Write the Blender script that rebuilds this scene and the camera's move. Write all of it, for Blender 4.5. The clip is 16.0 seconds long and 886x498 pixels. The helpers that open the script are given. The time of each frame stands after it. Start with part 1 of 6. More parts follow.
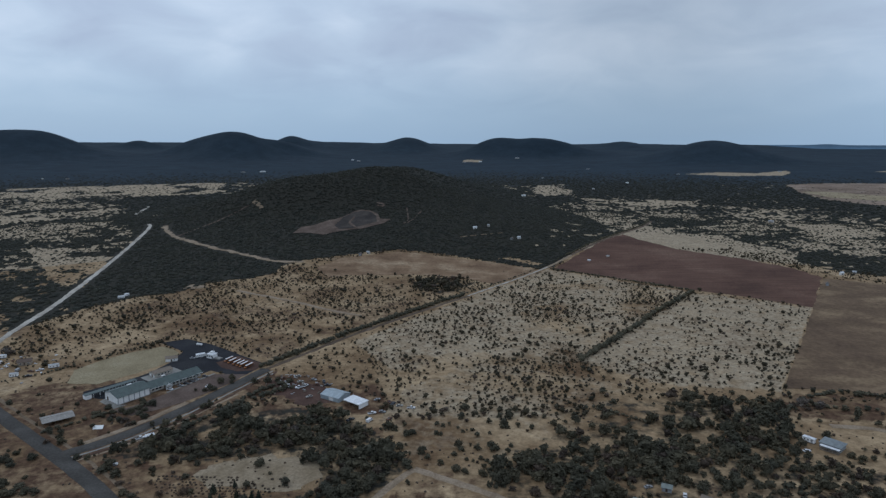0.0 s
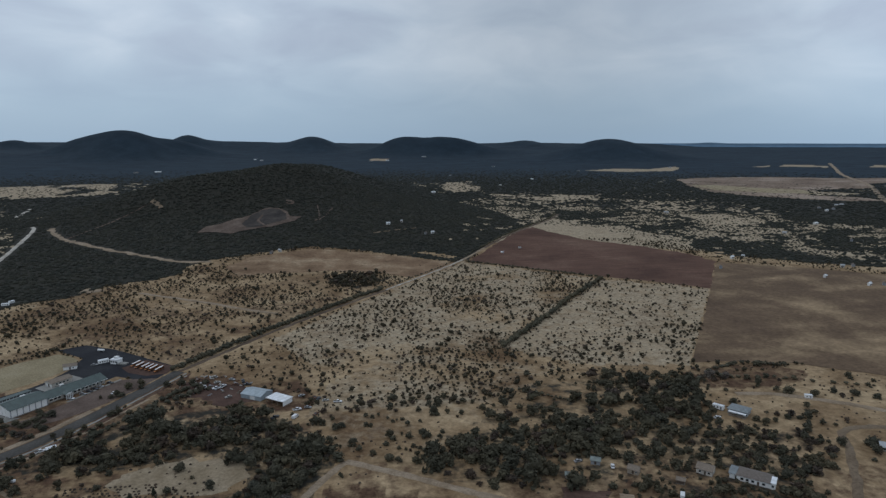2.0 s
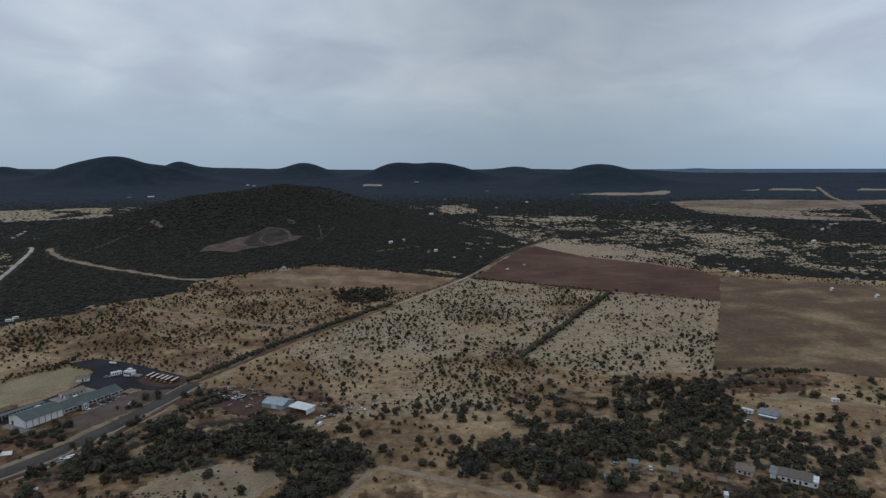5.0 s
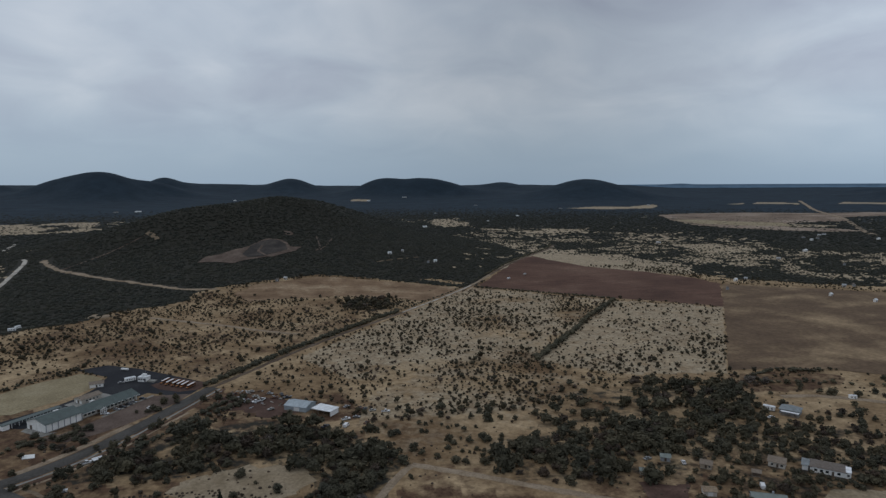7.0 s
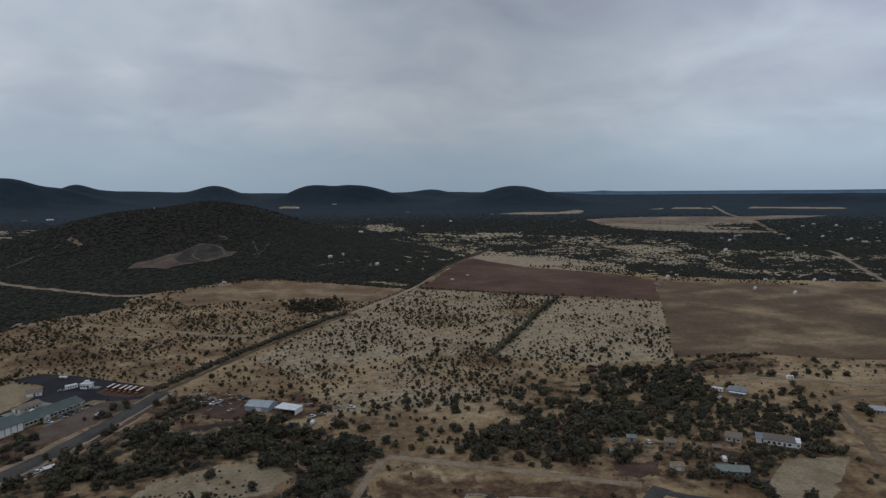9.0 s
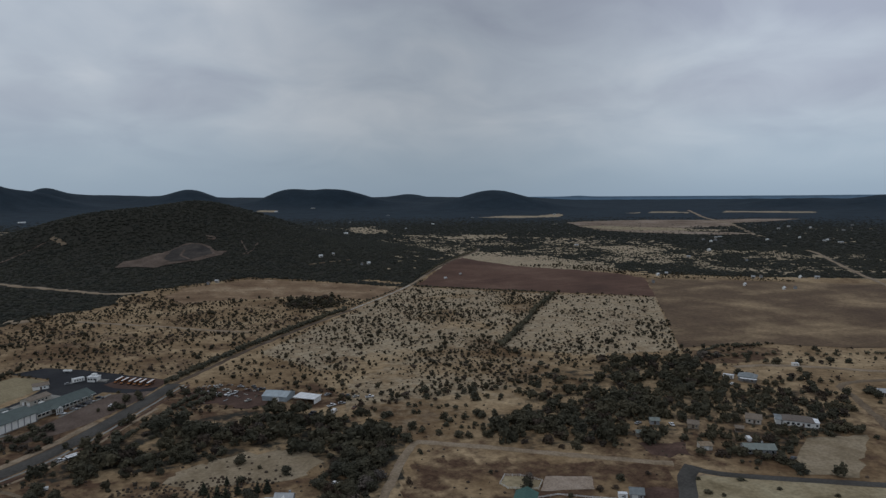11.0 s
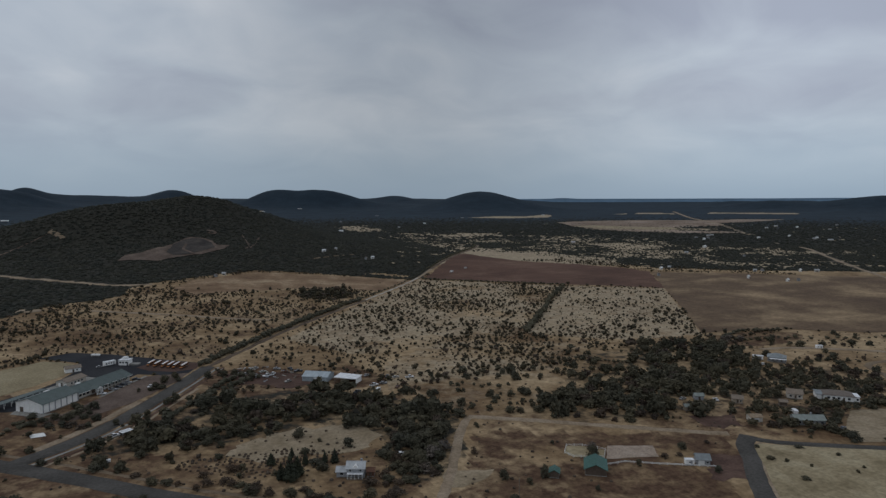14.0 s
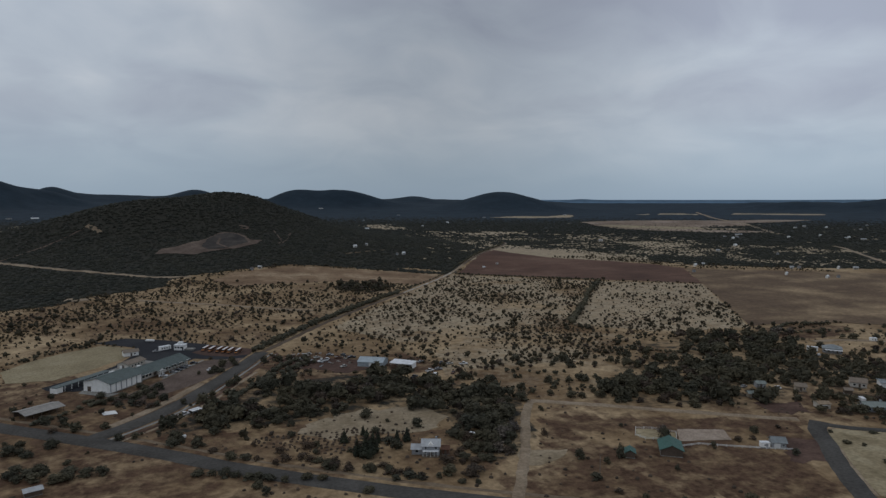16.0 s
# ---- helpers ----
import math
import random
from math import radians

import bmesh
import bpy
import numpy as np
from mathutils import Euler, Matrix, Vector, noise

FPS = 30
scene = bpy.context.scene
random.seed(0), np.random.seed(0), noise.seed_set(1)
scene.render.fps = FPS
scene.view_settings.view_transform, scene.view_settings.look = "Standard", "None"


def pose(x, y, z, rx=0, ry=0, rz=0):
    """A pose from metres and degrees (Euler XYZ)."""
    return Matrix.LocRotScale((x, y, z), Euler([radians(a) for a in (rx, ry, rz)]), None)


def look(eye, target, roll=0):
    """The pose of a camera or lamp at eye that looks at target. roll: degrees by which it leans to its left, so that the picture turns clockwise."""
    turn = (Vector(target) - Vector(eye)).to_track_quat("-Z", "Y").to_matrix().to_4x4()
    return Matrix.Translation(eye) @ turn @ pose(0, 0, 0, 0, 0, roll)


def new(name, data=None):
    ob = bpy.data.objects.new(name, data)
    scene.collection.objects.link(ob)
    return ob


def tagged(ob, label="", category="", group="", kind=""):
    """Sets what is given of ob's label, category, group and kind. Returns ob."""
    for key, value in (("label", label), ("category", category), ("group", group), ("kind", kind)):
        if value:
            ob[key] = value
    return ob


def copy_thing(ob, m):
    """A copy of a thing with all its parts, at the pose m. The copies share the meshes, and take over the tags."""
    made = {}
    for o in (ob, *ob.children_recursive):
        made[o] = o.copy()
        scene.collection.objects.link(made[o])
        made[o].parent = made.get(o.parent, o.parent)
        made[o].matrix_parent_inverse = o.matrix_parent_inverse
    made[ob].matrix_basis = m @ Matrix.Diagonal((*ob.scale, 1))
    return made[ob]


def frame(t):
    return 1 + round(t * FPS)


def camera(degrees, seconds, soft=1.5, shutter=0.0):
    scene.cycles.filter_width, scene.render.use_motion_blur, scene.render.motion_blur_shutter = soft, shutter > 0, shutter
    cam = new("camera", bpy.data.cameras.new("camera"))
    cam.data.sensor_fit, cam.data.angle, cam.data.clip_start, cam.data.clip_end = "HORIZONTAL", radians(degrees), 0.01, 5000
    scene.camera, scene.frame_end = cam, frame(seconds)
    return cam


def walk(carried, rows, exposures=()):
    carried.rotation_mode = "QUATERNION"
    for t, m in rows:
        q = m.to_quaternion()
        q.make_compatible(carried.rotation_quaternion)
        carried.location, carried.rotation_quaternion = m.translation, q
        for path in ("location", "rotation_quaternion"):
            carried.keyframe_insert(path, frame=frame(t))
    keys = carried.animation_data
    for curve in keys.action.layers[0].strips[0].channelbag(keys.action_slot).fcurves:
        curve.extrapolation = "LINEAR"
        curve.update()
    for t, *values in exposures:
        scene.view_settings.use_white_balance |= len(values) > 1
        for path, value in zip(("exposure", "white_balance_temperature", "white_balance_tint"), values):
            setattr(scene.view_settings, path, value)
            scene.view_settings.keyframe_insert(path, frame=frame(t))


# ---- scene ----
# The path: a drone that sinks from 174 m to 98 m while it drifts to its left.
cam = camera(70.0, 16.0, soft=1.4)
METRES, EYE, TILT, LEAN, TURN = 187.2, 174.2, -9.8, 0.0, 0.0
ROWS = [
    (0.0, 0.0, 0.0, 0.0, -0.0, 0.0, -0.0),
    (0.5, -0.0219, 0.007, -0.0101, -4.88, -0.02, 0.84),
    (1.0, -0.0364, 0.013, -0.0218, -6.93, -0.02, 1.25),
    (1.5, -0.0463, 0.018, -0.0311, -7.81, -0.07, 1.42),
    (2.0, -0.0571, 0.0228, -0.0413, -8.39, -0.08, 1.54),
    (2.5, -0.0701, 0.0278, -0.052, -8.72, 0.29, 1.63),
    (3.0, -0.086, 0.0332, -0.0634, -8.96, 1.0, 1.7),
    (3.5, -0.1033, 0.0384, -0.0757, -9.14, 1.6, 1.74),
    (4.0, -0.1249, 0.0444, -0.0889, -9.29, 2.01, 1.81),
    (4.5, -0.1492, 0.0499, -0.1025, -9.4, 2.07, 1.83),
    (5.0, -0.1784, 0.0555, -0.1143, -9.42, 2.39, 1.83),
    (7.5, -0.3408, 0.0794, -0.1773, -12.33, 4.06, 2.42),
    (8.0, -0.3673, 0.0846, -0.187, -14.44, 4.12, 2.82),
    (8.5, -0.402, 0.0926, -0.1986, -16.47, 4.18, 3.22),
    (9.0, -0.4342, 0.1014, -0.2103, -17.42, 4.32, 3.38),
    (11.5, -0.6094, 0.1618, -0.2718, -20.17, 4.79, 3.63),
    (12.0, -0.6405, 0.1734, -0.2823, -20.5, 4.82, 3.61),
    (12.5, -0.6735, 0.1857, -0.2942, -20.8, 4.87, 3.66),
    (13.0, -0.7077, 0.199, -0.305, -21.09, 4.87, 3.68),
    (13.5, -0.7327, 0.2084, -0.3142, -21.29, 4.91, 3.69),
    (14.0, -0.7617, 0.2184, -0.3242, -21.52, 4.96, 3.71),
    (14.5, -0.7898, 0.2292, -0.3347, -21.74, 5.0, 3.71),
    (15.0, -0.8189, 0.2405, -0.3436, -21.89, 5.0, 3.72),
    (15.5, -0.8504, 0.2532, -0.3557, -21.98, 5.05, 3.75),
    (16.0, -0.882, 0.2656, -0.3652, -20.13, 5.21, 3.3),
]
EXPOSURES = [(0.0, 0.32, 5850, 8), (1.0, 0.3, 6050, 8), (2.0, 0.27, 6200, 8), (5.0, 0.17, 6380, 9), (9.0, 0.03, 6540, 10), (16.0, -0.02, 6600, 10)]
walk(cam, [(t, pose(0, 0, EYE, TILT, LEAN, TURN) @ pose(METRES * x, METRES * y, METRES * z, 90 + pitch, roll, yaw)) for t, x, y, z, yaw, pitch, roll in ROWS], EXPOSURES)

# ---- overcast daylight ----
world = bpy.data.worlds.new("overcast_sky")
scene.world = world
world.use_nodes = True
wn, wl = world.node_tree.nodes, world.node_tree.links
wn.clear()


sky = wn.new("ShaderNodeTexSky")
sky.sky_type, sky.sun_disc = "NISHITA", False
sky.sun_elevation, sky.sun_rotation = radians(45), radians(-71)
coord = wn.new("ShaderNodeTexCoord")
sep = wn.new("ShaderNodeSeparateXYZ")
wl.new(coord.outputs["Generated"], sep.inputs[0])


def wmath(op, a, b=None, clamp=False):
    n = wn.new("ShaderNodeMath")
    n.operation, n.use_clamp = op, clamp
    for i, v in enumerate((a, b)):
        if v is None:
            continue
        if isinstance(v, (int, float)):
            n.inputs[i].default_value = v
        else:
            wl.new(v, n.inputs[i])
    return n.outputs[0]


# the cloud deck is a flat layer: directions are cast onto it, so that clouds crowd together towards the horizon
up = wmath("MAXIMUM", sep.outputs[2], 0.0)
lift = wmath("ADD", up, 0.3)
deck = wn.new("ShaderNodeCombineXYZ")
wl.new(wmath("DIVIDE", sep.outputs[0], lift), deck.inputs[0])
wl.new(wmath("DIVIDE", sep.outputs[1], lift), deck.inputs[1])


def cloud(scale, detail, rough, dist, off):
    n = wn.new("ShaderNodeTexNoise")
    n.inputs["Scale"].default_value, n.inputs["Detail"].default_value = scale, detail
    n.inputs["Roughness"].default_value, n.inputs["Distortion"].default_value = rough, dist
    m = wn.new("ShaderNodeMapping")
    m.inputs["Location"].default_value = off
    wl.new(deck.outputs[0], m.inputs[0])
    wl.new(m.outputs[0], n.inputs["Vector"])
    return n.outputs[0]


big = cloud(0.9, 3.0, 0.45, 0.6, (1.7, 2.9, 0))
fine = cloud(2.6, 5.0, 0.5, 0.5, (2.4, 1.3, 0))
mixed = wmath("ADD", wmath("MULTIPLY", big, 0.62), wmath("MULTIPLY", fine, 0.38))
ramp = wn.new("ShaderNodeValToRGB")
ramp.color_ramp.elements[0].position, ramp.color_ramp.elements[0].color = 0.37, (0.33, 0.367, 0.452, 1)
ramp.color_ramp.elements[1].position, ramp.color_ramp.elements[1].color = 0.62, (0.56, 0.602, 0.66, 1)
half = ramp.color_ramp.elements.new(0.49)
half.color = (0.43, 0.485, 0.56, 1)
wl.new(mixed, ramp.inputs[0])
# towards the horizon the deck thins to an even pale blue
low = wn.new("ShaderNodeMapRange")
low.inputs["From Min"].default_value, low.inputs["From Max"].default_value = 0.0, 0.16
low.interpolation_type = "SMOOTHSTEP"
wl.new(up, low.inputs["Value"])
hz = wn.new("ShaderNodeMix")
hz.data_type = "RGBA"
hz.inputs["A"].default_value = (0.285, 0.38, 0.49, 1)
wl.new(low.outputs[0], hz.inputs["Factor"])
wl.new(ramp.outputs[0], hz.inputs["B"])
# the hidden sun brightens the cloud round its place
aim = Vector((-95, 32, 100)).normalized()
near_sun = wn.new("ShaderNodeVectorMath")
near_sun.operation = "DOT_PRODUCT"
near_sun.inputs[1].default_value = aim
wl.new(coord.outputs["Generated"], near_sun.inputs[0])
glow = wmath("ADD", wmath("MULTIPLY", wmath("POWER", wmath("MAXIMUM", near_sun.outputs["Value"], 0.0), 2.5), 0.15), 0.97)


def lobe(az, el, tight, gain):
    """A broad thicker or thinner part of the deck round one bearing, with a ragged edge."""
    n = wn.new("ShaderNodeVectorMath")
    n.operation = "DOT_PRODUCT"
    a, e = radians(az), radians(el)
    n.inputs[1].default_value = (math.sin(a) * math.cos(e), math.cos(a) * math.cos(e), math.sin(e))
    wl.new(coord.outputs["Generated"], n.inputs[0])
    p = wmath("POWER", wmath("MAXIMUM", n.outputs["Value"], 0.0), tight)
    return wmath("MULTIPLY", p, wmath("MULTIPLY", wmath("ADD", big, 0.5), gain))


for args in ((18, 12, 22, -0.2), (30, 24, 30, -0.14), (50, 17, 26, 0.3), (-8, 22, 40, 0.06)):
    glow = wmath("ADD", glow, lobe(*args))
lit = wn.new("ShaderNodeVectorMath")
lit.operation = "SCALE"
wl.new(hz.outputs["Result"], lit.inputs[0])
wl.new(glow, lit.inputs["Scale"])
mix = wn.new("ShaderNodeMix")
mix.data_type = "RGBA"
mix.inputs["Factor"].default_value = 0.9
dim = wn.new("ShaderNodeVectorMath")
dim.operation = "SCALE"
dim.inputs["Scale"].default_value = 0.08
wl.new(sky.outputs[0], dim.inputs[0])
wl.new(dim.outputs[0], mix.inputs["A"])
wl.new(lit.outputs[0], mix.inputs["B"])
bg = wn.new("ShaderNodeBackground")
bg.inputs["Strength"].default_value = 1.0
wl.new(mix.outputs["Result"], bg.inputs["Color"])
wl.new(bg.outputs[0], wn.new("ShaderNodeOutputWorld").inputs["Surface"])

sun = new("sun", bpy.data.lights.new("sun", "SUN"))
sun.data.energy, sun.data.angle, sun.data.color = 0.2, radians(35), (1.0, 0.96, 0.9)
sun.matrix_world = look((-95, 32, 100), (0, 0, 0))

# ---- materials ----


def tree_of(name):
    m = bpy.data.materials.new(name)
    m.use_nodes = True
    nt = m.node_tree
    return m, nt.nodes, nt.links, nt.nodes["Principled BSDF"]


def noise_of(n, l, vec, scale, detail=4.0, rough=0.55, dist=0.0):
    t = n.new("ShaderNodeTexNoise")
    t.inputs["Scale"].default_value, t.inputs["Detail"].default_value = scale, detail
    t.inputs["Roughness"].default_value, t.inputs["Distortion"].default_value = rough, dist
    l.new(vec, t.inputs["Vector"])
    return t.outputs[0]


def ramp_of(n, l, value, stops):
    r = n.new("ShaderNodeValToRGB")
    el = r.color_ramp.elements
    while len(el) < len(stops):
        el.new(0.5)
    for e, (p, c) in zip(el, stops):
        e.position, e.color = p, (*c, 1)
    l.new(value, r.inputs[0])
    return r.outputs[0]


def blend(n, l, fac, a, b, mode="MIX"):
    m = n.new("ShaderNodeMix")
    m.data_type, m.blend_type = "RGBA", mode
    for key, v in (("Factor", fac), ("A", a), ("B", b)):
        if isinstance(v, (int, float)):
            m.inputs[key].default_value = v
        elif isinstance(v, tuple):
            m.inputs[key].default_value = (*v, 1)
        else:
            l.new(v, m.inputs[key])
    return m.outputs["Result"]


def bump_of(n, l, bsdf, height, strength, distance):
    b = n.new("ShaderNodeBump")
    b.inputs["Strength"].default_value, b.inputs["Distance"].default_value = strength, distance
    l.new(height, b.inputs["Height"])
    l.new(b.outputs[0], bsdf.inputs["Normal"])


def land(name, dark, mid, light, big=0.02, small=0.6, streak=None, bump=0.3, turn=0.0, rows=0.6):
    """Soil or grass: patches tens of metres wide, tufts under a metre, and if asked for rows in one direction."""
    m, n, l, bsdf = tree_of(name)
    pos = n.new("ShaderNodeNewGeometry").outputs["Position"]
    a = noise_of(n, l, pos, big, 5, 0.6, 0.3)
    col = ramp_of(n, l, a, [(0.32, dark), (0.5, mid), (0.68, light)])
    b = noise_of(n, l, pos, small, 4, 0.65)
    col = blend(n, l, 0.55, col, ramp_of(n, l, b, [(0.34, (0.5, 0.49, 0.48)), (0.62, (1.18, 1.18, 1.18))]), "MULTIPLY")
    if streak:
        mp = n.new("ShaderNodeMapping")
        mp.inputs["Rotation"].default_value = (0, 0, radians(turn))
        mp.inputs["Scale"].default_value = (0.04, 1.0, 1.0)
        l.new(pos, mp.inputs[0])
        s = noise_of(n, l, mp.outputs[0], streak, 3, 0.6, 0.2)
        col = blend(n, l, rows, col, ramp_of(n, l, s, [(0.38, (0.66, 0.64, 0.62)), (0.62, (1.2, 1.2, 1.2))]), "MULTIPLY")
    l.new(col, bsdf.inputs["Base Color"])
    bsdf.inputs["Roughness"].default_value, bsdf.inputs["Specular IOR Level"].default_value = 0.95, 0.15
    bump_of(n, l, bsdf, b, bump, 0.3)
    return m


def plain(name, col, rough=0.7, vary=0.18, scale=0.8, metal=0.0, bump=0.1, fine=9.0, dirt=None, spec=0.4):
    """Paint, sheet metal, plaster: a base colour with soft stains and a fine grain."""
    m, n, l, bsdf = tree_of(name)
    pos = n.new("ShaderNodeTexCoord").outputs["Object"]
    a = noise_of(n, l, pos, scale, 4, 0.6)
    lo = dirt or tuple(c * (1 - vary) for c in col)
    hi = tuple(min(1, c * (1 + vary * 0.5)) for c in col)
    c1 = ramp_of(n, l, a, [(0.35, lo), (0.6, col), (0.75, hi)])
    b = noise_of(n, l, pos, fine, 3)
    c1 = blend(n, l, 0.35, c1, ramp_of(n, l, b, [(0.3, (0.7, 0.7, 0.7)), (0.65, (1.1, 1.1, 1.1))]), "MULTIPLY")
    l.new(c1, bsdf.inputs["Base Color"])
    bsdf.inputs["Roughness"].default_value, bsdf.inputs["Metallic"].default_value = rough, metal
    bsdf.inputs["Specular IOR Level"].default_value = spec
    if bump:
        bump_of(n, l, bsdf, b, bump, 0.02)
    return m


def ribbed(name, col, pitch=2.2, rough=0.55, metal=0.12, along="X"):
    """Standing-seam or corrugated metal sheet."""
    m, n, l, bsdf = tree_of(name)
    pos = n.new("ShaderNodeTexCoord").outputs["Object"]
    w = n.new("ShaderNodeTexWave")
    w.bands_direction = along
    w.inputs["Scale"].default_value, w.inputs["Distortion"].default_value = pitch, 0.05
    l.new(pos, w.inputs["Vector"])
    a = noise_of(n, l, pos, 0.45, 5, 0.6)
    c1 = ramp_of(n, l, a, [(0.3, tuple(c * 0.72 for c in col)), (0.55, col), (0.75, tuple(min(1, c * 1.15) for c in col))])
    c1 = blend(n, l, 0.3, c1, ramp_of(n, l, w.outputs[1], [(0.0, (0.72, 0.72, 0.72)), (0.35, (1.05, 1.05, 1.05))]), "MULTIPLY")
    l.new(c1, bsdf.inputs["Base Color"])
    bsdf.inputs["Roughness"].default_value, bsdf.inputs["Metallic"].default_value = rough, metal
    bump_of(n, l, bsdf, w.outputs[1], 0.4, 0.03)
    return m


def foliage(name, dark, light, rough=0.85):
    """Leaf sprays: every spray and every tree has its own shade."""
    m, n, l, bsdf = tree_of(name)
    geo = n.new("ShaderNodeNewGeometry")
    obj = n.new("ShaderNodeObjectInfo")
    c1 = ramp_of(n, l, geo.outputs["Random Per Island"], [(0.0, dark), (0.8, light), (1.0, tuple(c * 1.15 for c in light))])
    a = noise_of(n, l, geo.outputs["Position"], 0.05, 3)
    c1 = blend(n, l, 0.7, c1, ramp_of(n, l, a, [(0.35, (0.72, 0.78, 0.8)), (0.65, (1.25, 1.15, 1.0))]), "MULTIPLY")
    c1 = blend(n, l, 0.6, c1, ramp_of(n, l, obj.outputs["Random"], [(0.0, (0.75, 0.78, 0.8)), (1.0, (1.25, 1.18, 1.05))]), "MULTIPLY")
    l.new(c1, bsdf.inputs["Base Color"])
    bsdf.inputs["Roughness"].default_value, bsdf.inputs["Specular IOR Level"].default_value = rough, 0.2
    return m


def ground_material():
    """Dry grass, rust-coloured soil and dark wood floor, by the land cover stored on the ground; distance haze is mixed
    into the colour.
    """
    m, n, l, bsdf = tree_of("dry_grassland")
    pos = n.new("ShaderNodeNewGeometry").outputs["Position"]

    def attr(key):
        a = n.new("ShaderNodeAttribute")
        a.attribute_name = key
        return a.outputs["Fac"]

    a = noise_of(n, l, pos, 0.016, 6, 0.62, 0.5)
    grass = ramp_of(n, l, a, [(0.28, (0.116, 0.069, 0.038)), (0.44, (0.237, 0.162, 0.092)), (0.64, (0.38, 0.28, 0.17))])
    t = noise_of(n, l, pos, 0.33, 5, 0.7)
    grass = blend(n, l, 0.6, grass, ramp_of(n, l, t, [(0.36, (0.52, 0.5, 0.49)), (0.6, (1.15, 1.15, 1.15))]), "MULTIPLY")
    mo = noise_of(n, l, pos, 0.085, 6, 0.7, 0.4)
    grass = blend(n, l, 0.7, grass, ramp_of(n, l, mo, [(0.33, (0.56, 0.51, 0.46)), (0.5, (1.0, 1.0, 1.0)), (0.68, (1.3, 1.3, 1.28))]), "MULTIPLY")
    dry = ramp_of(n, l, t, [(0.34, (0.2, 0.156, 0.106)), (0.6, (0.42, 0.343, 0.24))])
    dry = blend(n, l, 0.6, dry, ramp_of(n, l, mo, [(0.33, (0.62, 0.57, 0.52)), (0.55, (1.0, 1.0, 1.0))]), "MULTIPLY")
    rust = ramp_of(n, l, t, [(0.35, (0.056, 0.032, 0.02)), (0.65, (0.126, 0.076, 0.048))])
    edge = noise_of(n, l, pos, 0.11, 5, 0.65)

    def cut(value, lo, hi):
        s = n.new("ShaderNodeMath")
        s.operation = "ADD"
        l.new(value, s.inputs[0])
        o = n.new("ShaderNodeMath")
        o.operation = "MULTIPLY_ADD"
        o.inputs[1].default_value, o.inputs[2].default_value = 1.3, -0.65
        l.new(edge, o.inputs[0])
        l.new(o.outputs[0], s.inputs[1])
        r = n.new("ShaderNodeMapRange")
        r.inputs["From Min"].default_value, r.inputs["From Max"].default_value = lo, hi
        l.new(s.outputs[0], r.inputs["Value"])
        return r.outputs[0]

    col = blend(n, l, cut(attr("pale"), 0.3, 0.75), grass, dry)
    col = blend(n, l, cut(attr("rust"), 0.4, 0.75), col, rust)
    # near-black ground where the stored woodland value is high
    wood_floor = ramp_of(n, l, t, [(0.35, (0.022, 0.022, 0.018)), (0.65, (0.042, 0.039, 0.031))])
    col = blend(n, l, cut(attr("woodland"), 0.36, 0.6), col, wood_floor)
    # distance haze painted into the base colour: far woods turn dark blue
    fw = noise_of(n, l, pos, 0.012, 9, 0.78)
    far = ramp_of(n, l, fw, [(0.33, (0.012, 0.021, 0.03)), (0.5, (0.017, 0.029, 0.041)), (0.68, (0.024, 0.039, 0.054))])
    col = blend(n, l, attr("far_haze"), col, far)
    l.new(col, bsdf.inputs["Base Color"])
    bsdf.inputs["Roughness"].default_value, bsdf.inputs["Specular IOR Level"].default_value = 0.95, 0.1
    bump_of(n, l, bsdf, t, 0.35, 0.5)
    return m


def glass_material():
    m, n, l, bsdf = tree_of("window_glass")
    bsdf.inputs["Base Color"].default_value = (0.02, 0.025, 0.03, 1)
    bsdf.inputs["Roughness"].default_value = 0.06
    bsdf.inputs["Specular IOR Level"].default_value = 0.6
    return m


GROUND = ground_material()
PLOUGH = land("ploughed_soil", (0.08, 0.043, 0.031), (0.12, 0.066, 0.047), (0.175, 0.108, 0.077), 0.012, 0.5, 0.35, 0.5, 35)
FALLOW = land("fallow_field", (0.098, 0.064, 0.042), (0.148, 0.1, 0.062), (0.31, 0.222, 0.134), 0.013, 0.3, 0.05, 0.3, -35, 0.35)
MEADOW = land("ochre_meadow", (0.15, 0.094, 0.055), (0.225, 0.147, 0.088), (0.36, 0.27, 0.175), 0.03, 0.3, 0.12, 0.3, -35, 0.25)
FARFIELD = land("far_pasture", (0.14, 0.098, 0.07), (0.23, 0.17, 0.127), (0.33, 0.262, 0.205), 0.009, 0.2, 0.05, 0.2, -30)
PALE = land("pale_dirt", (0.2, 0.148, 0.1), (0.272, 0.208, 0.145), (0.33, 0.262, 0.19), 0.08, 0.9)
BROWNDIRT = land("brown_dirt", (0.130, 0.093, 0.061), (0.175, 0.130, 0.089), (0.220, 0.167, 0.115), 0.05, 0.7)
LANEDIRT = land("lane_dirt", (0.085, 0.06, 0.043), (0.118, 0.086, 0.063), (0.16, 0.12, 0.09), 0.05, 0.7)
TURF = land("dry_turf", (0.221, 0.178, 0.109), (0.271, 0.223, 0.137), (0.313, 0.263, 0.170), 0.05, 0.8, None, 0.15)
TANGRASS = land("tan_grass", (0.205, 0.157, 0.100), (0.270, 0.213, 0.143), (0.324, 0.261, 0.181), 0.06, 0.6)
GRAVEL = land("brown_gravel", (0.088, 0.064, 0.052), (0.122, 0.089, 0.073), (0.155, 0.118, 0.098), 0.06, 0.9, None, 0.15)
STRAW = land("straw_grass", (0.19, 0.15, 0.088), (0.285, 0.23, 0.142), (0.355, 0.3, 0.195), 0.06, 0.5)
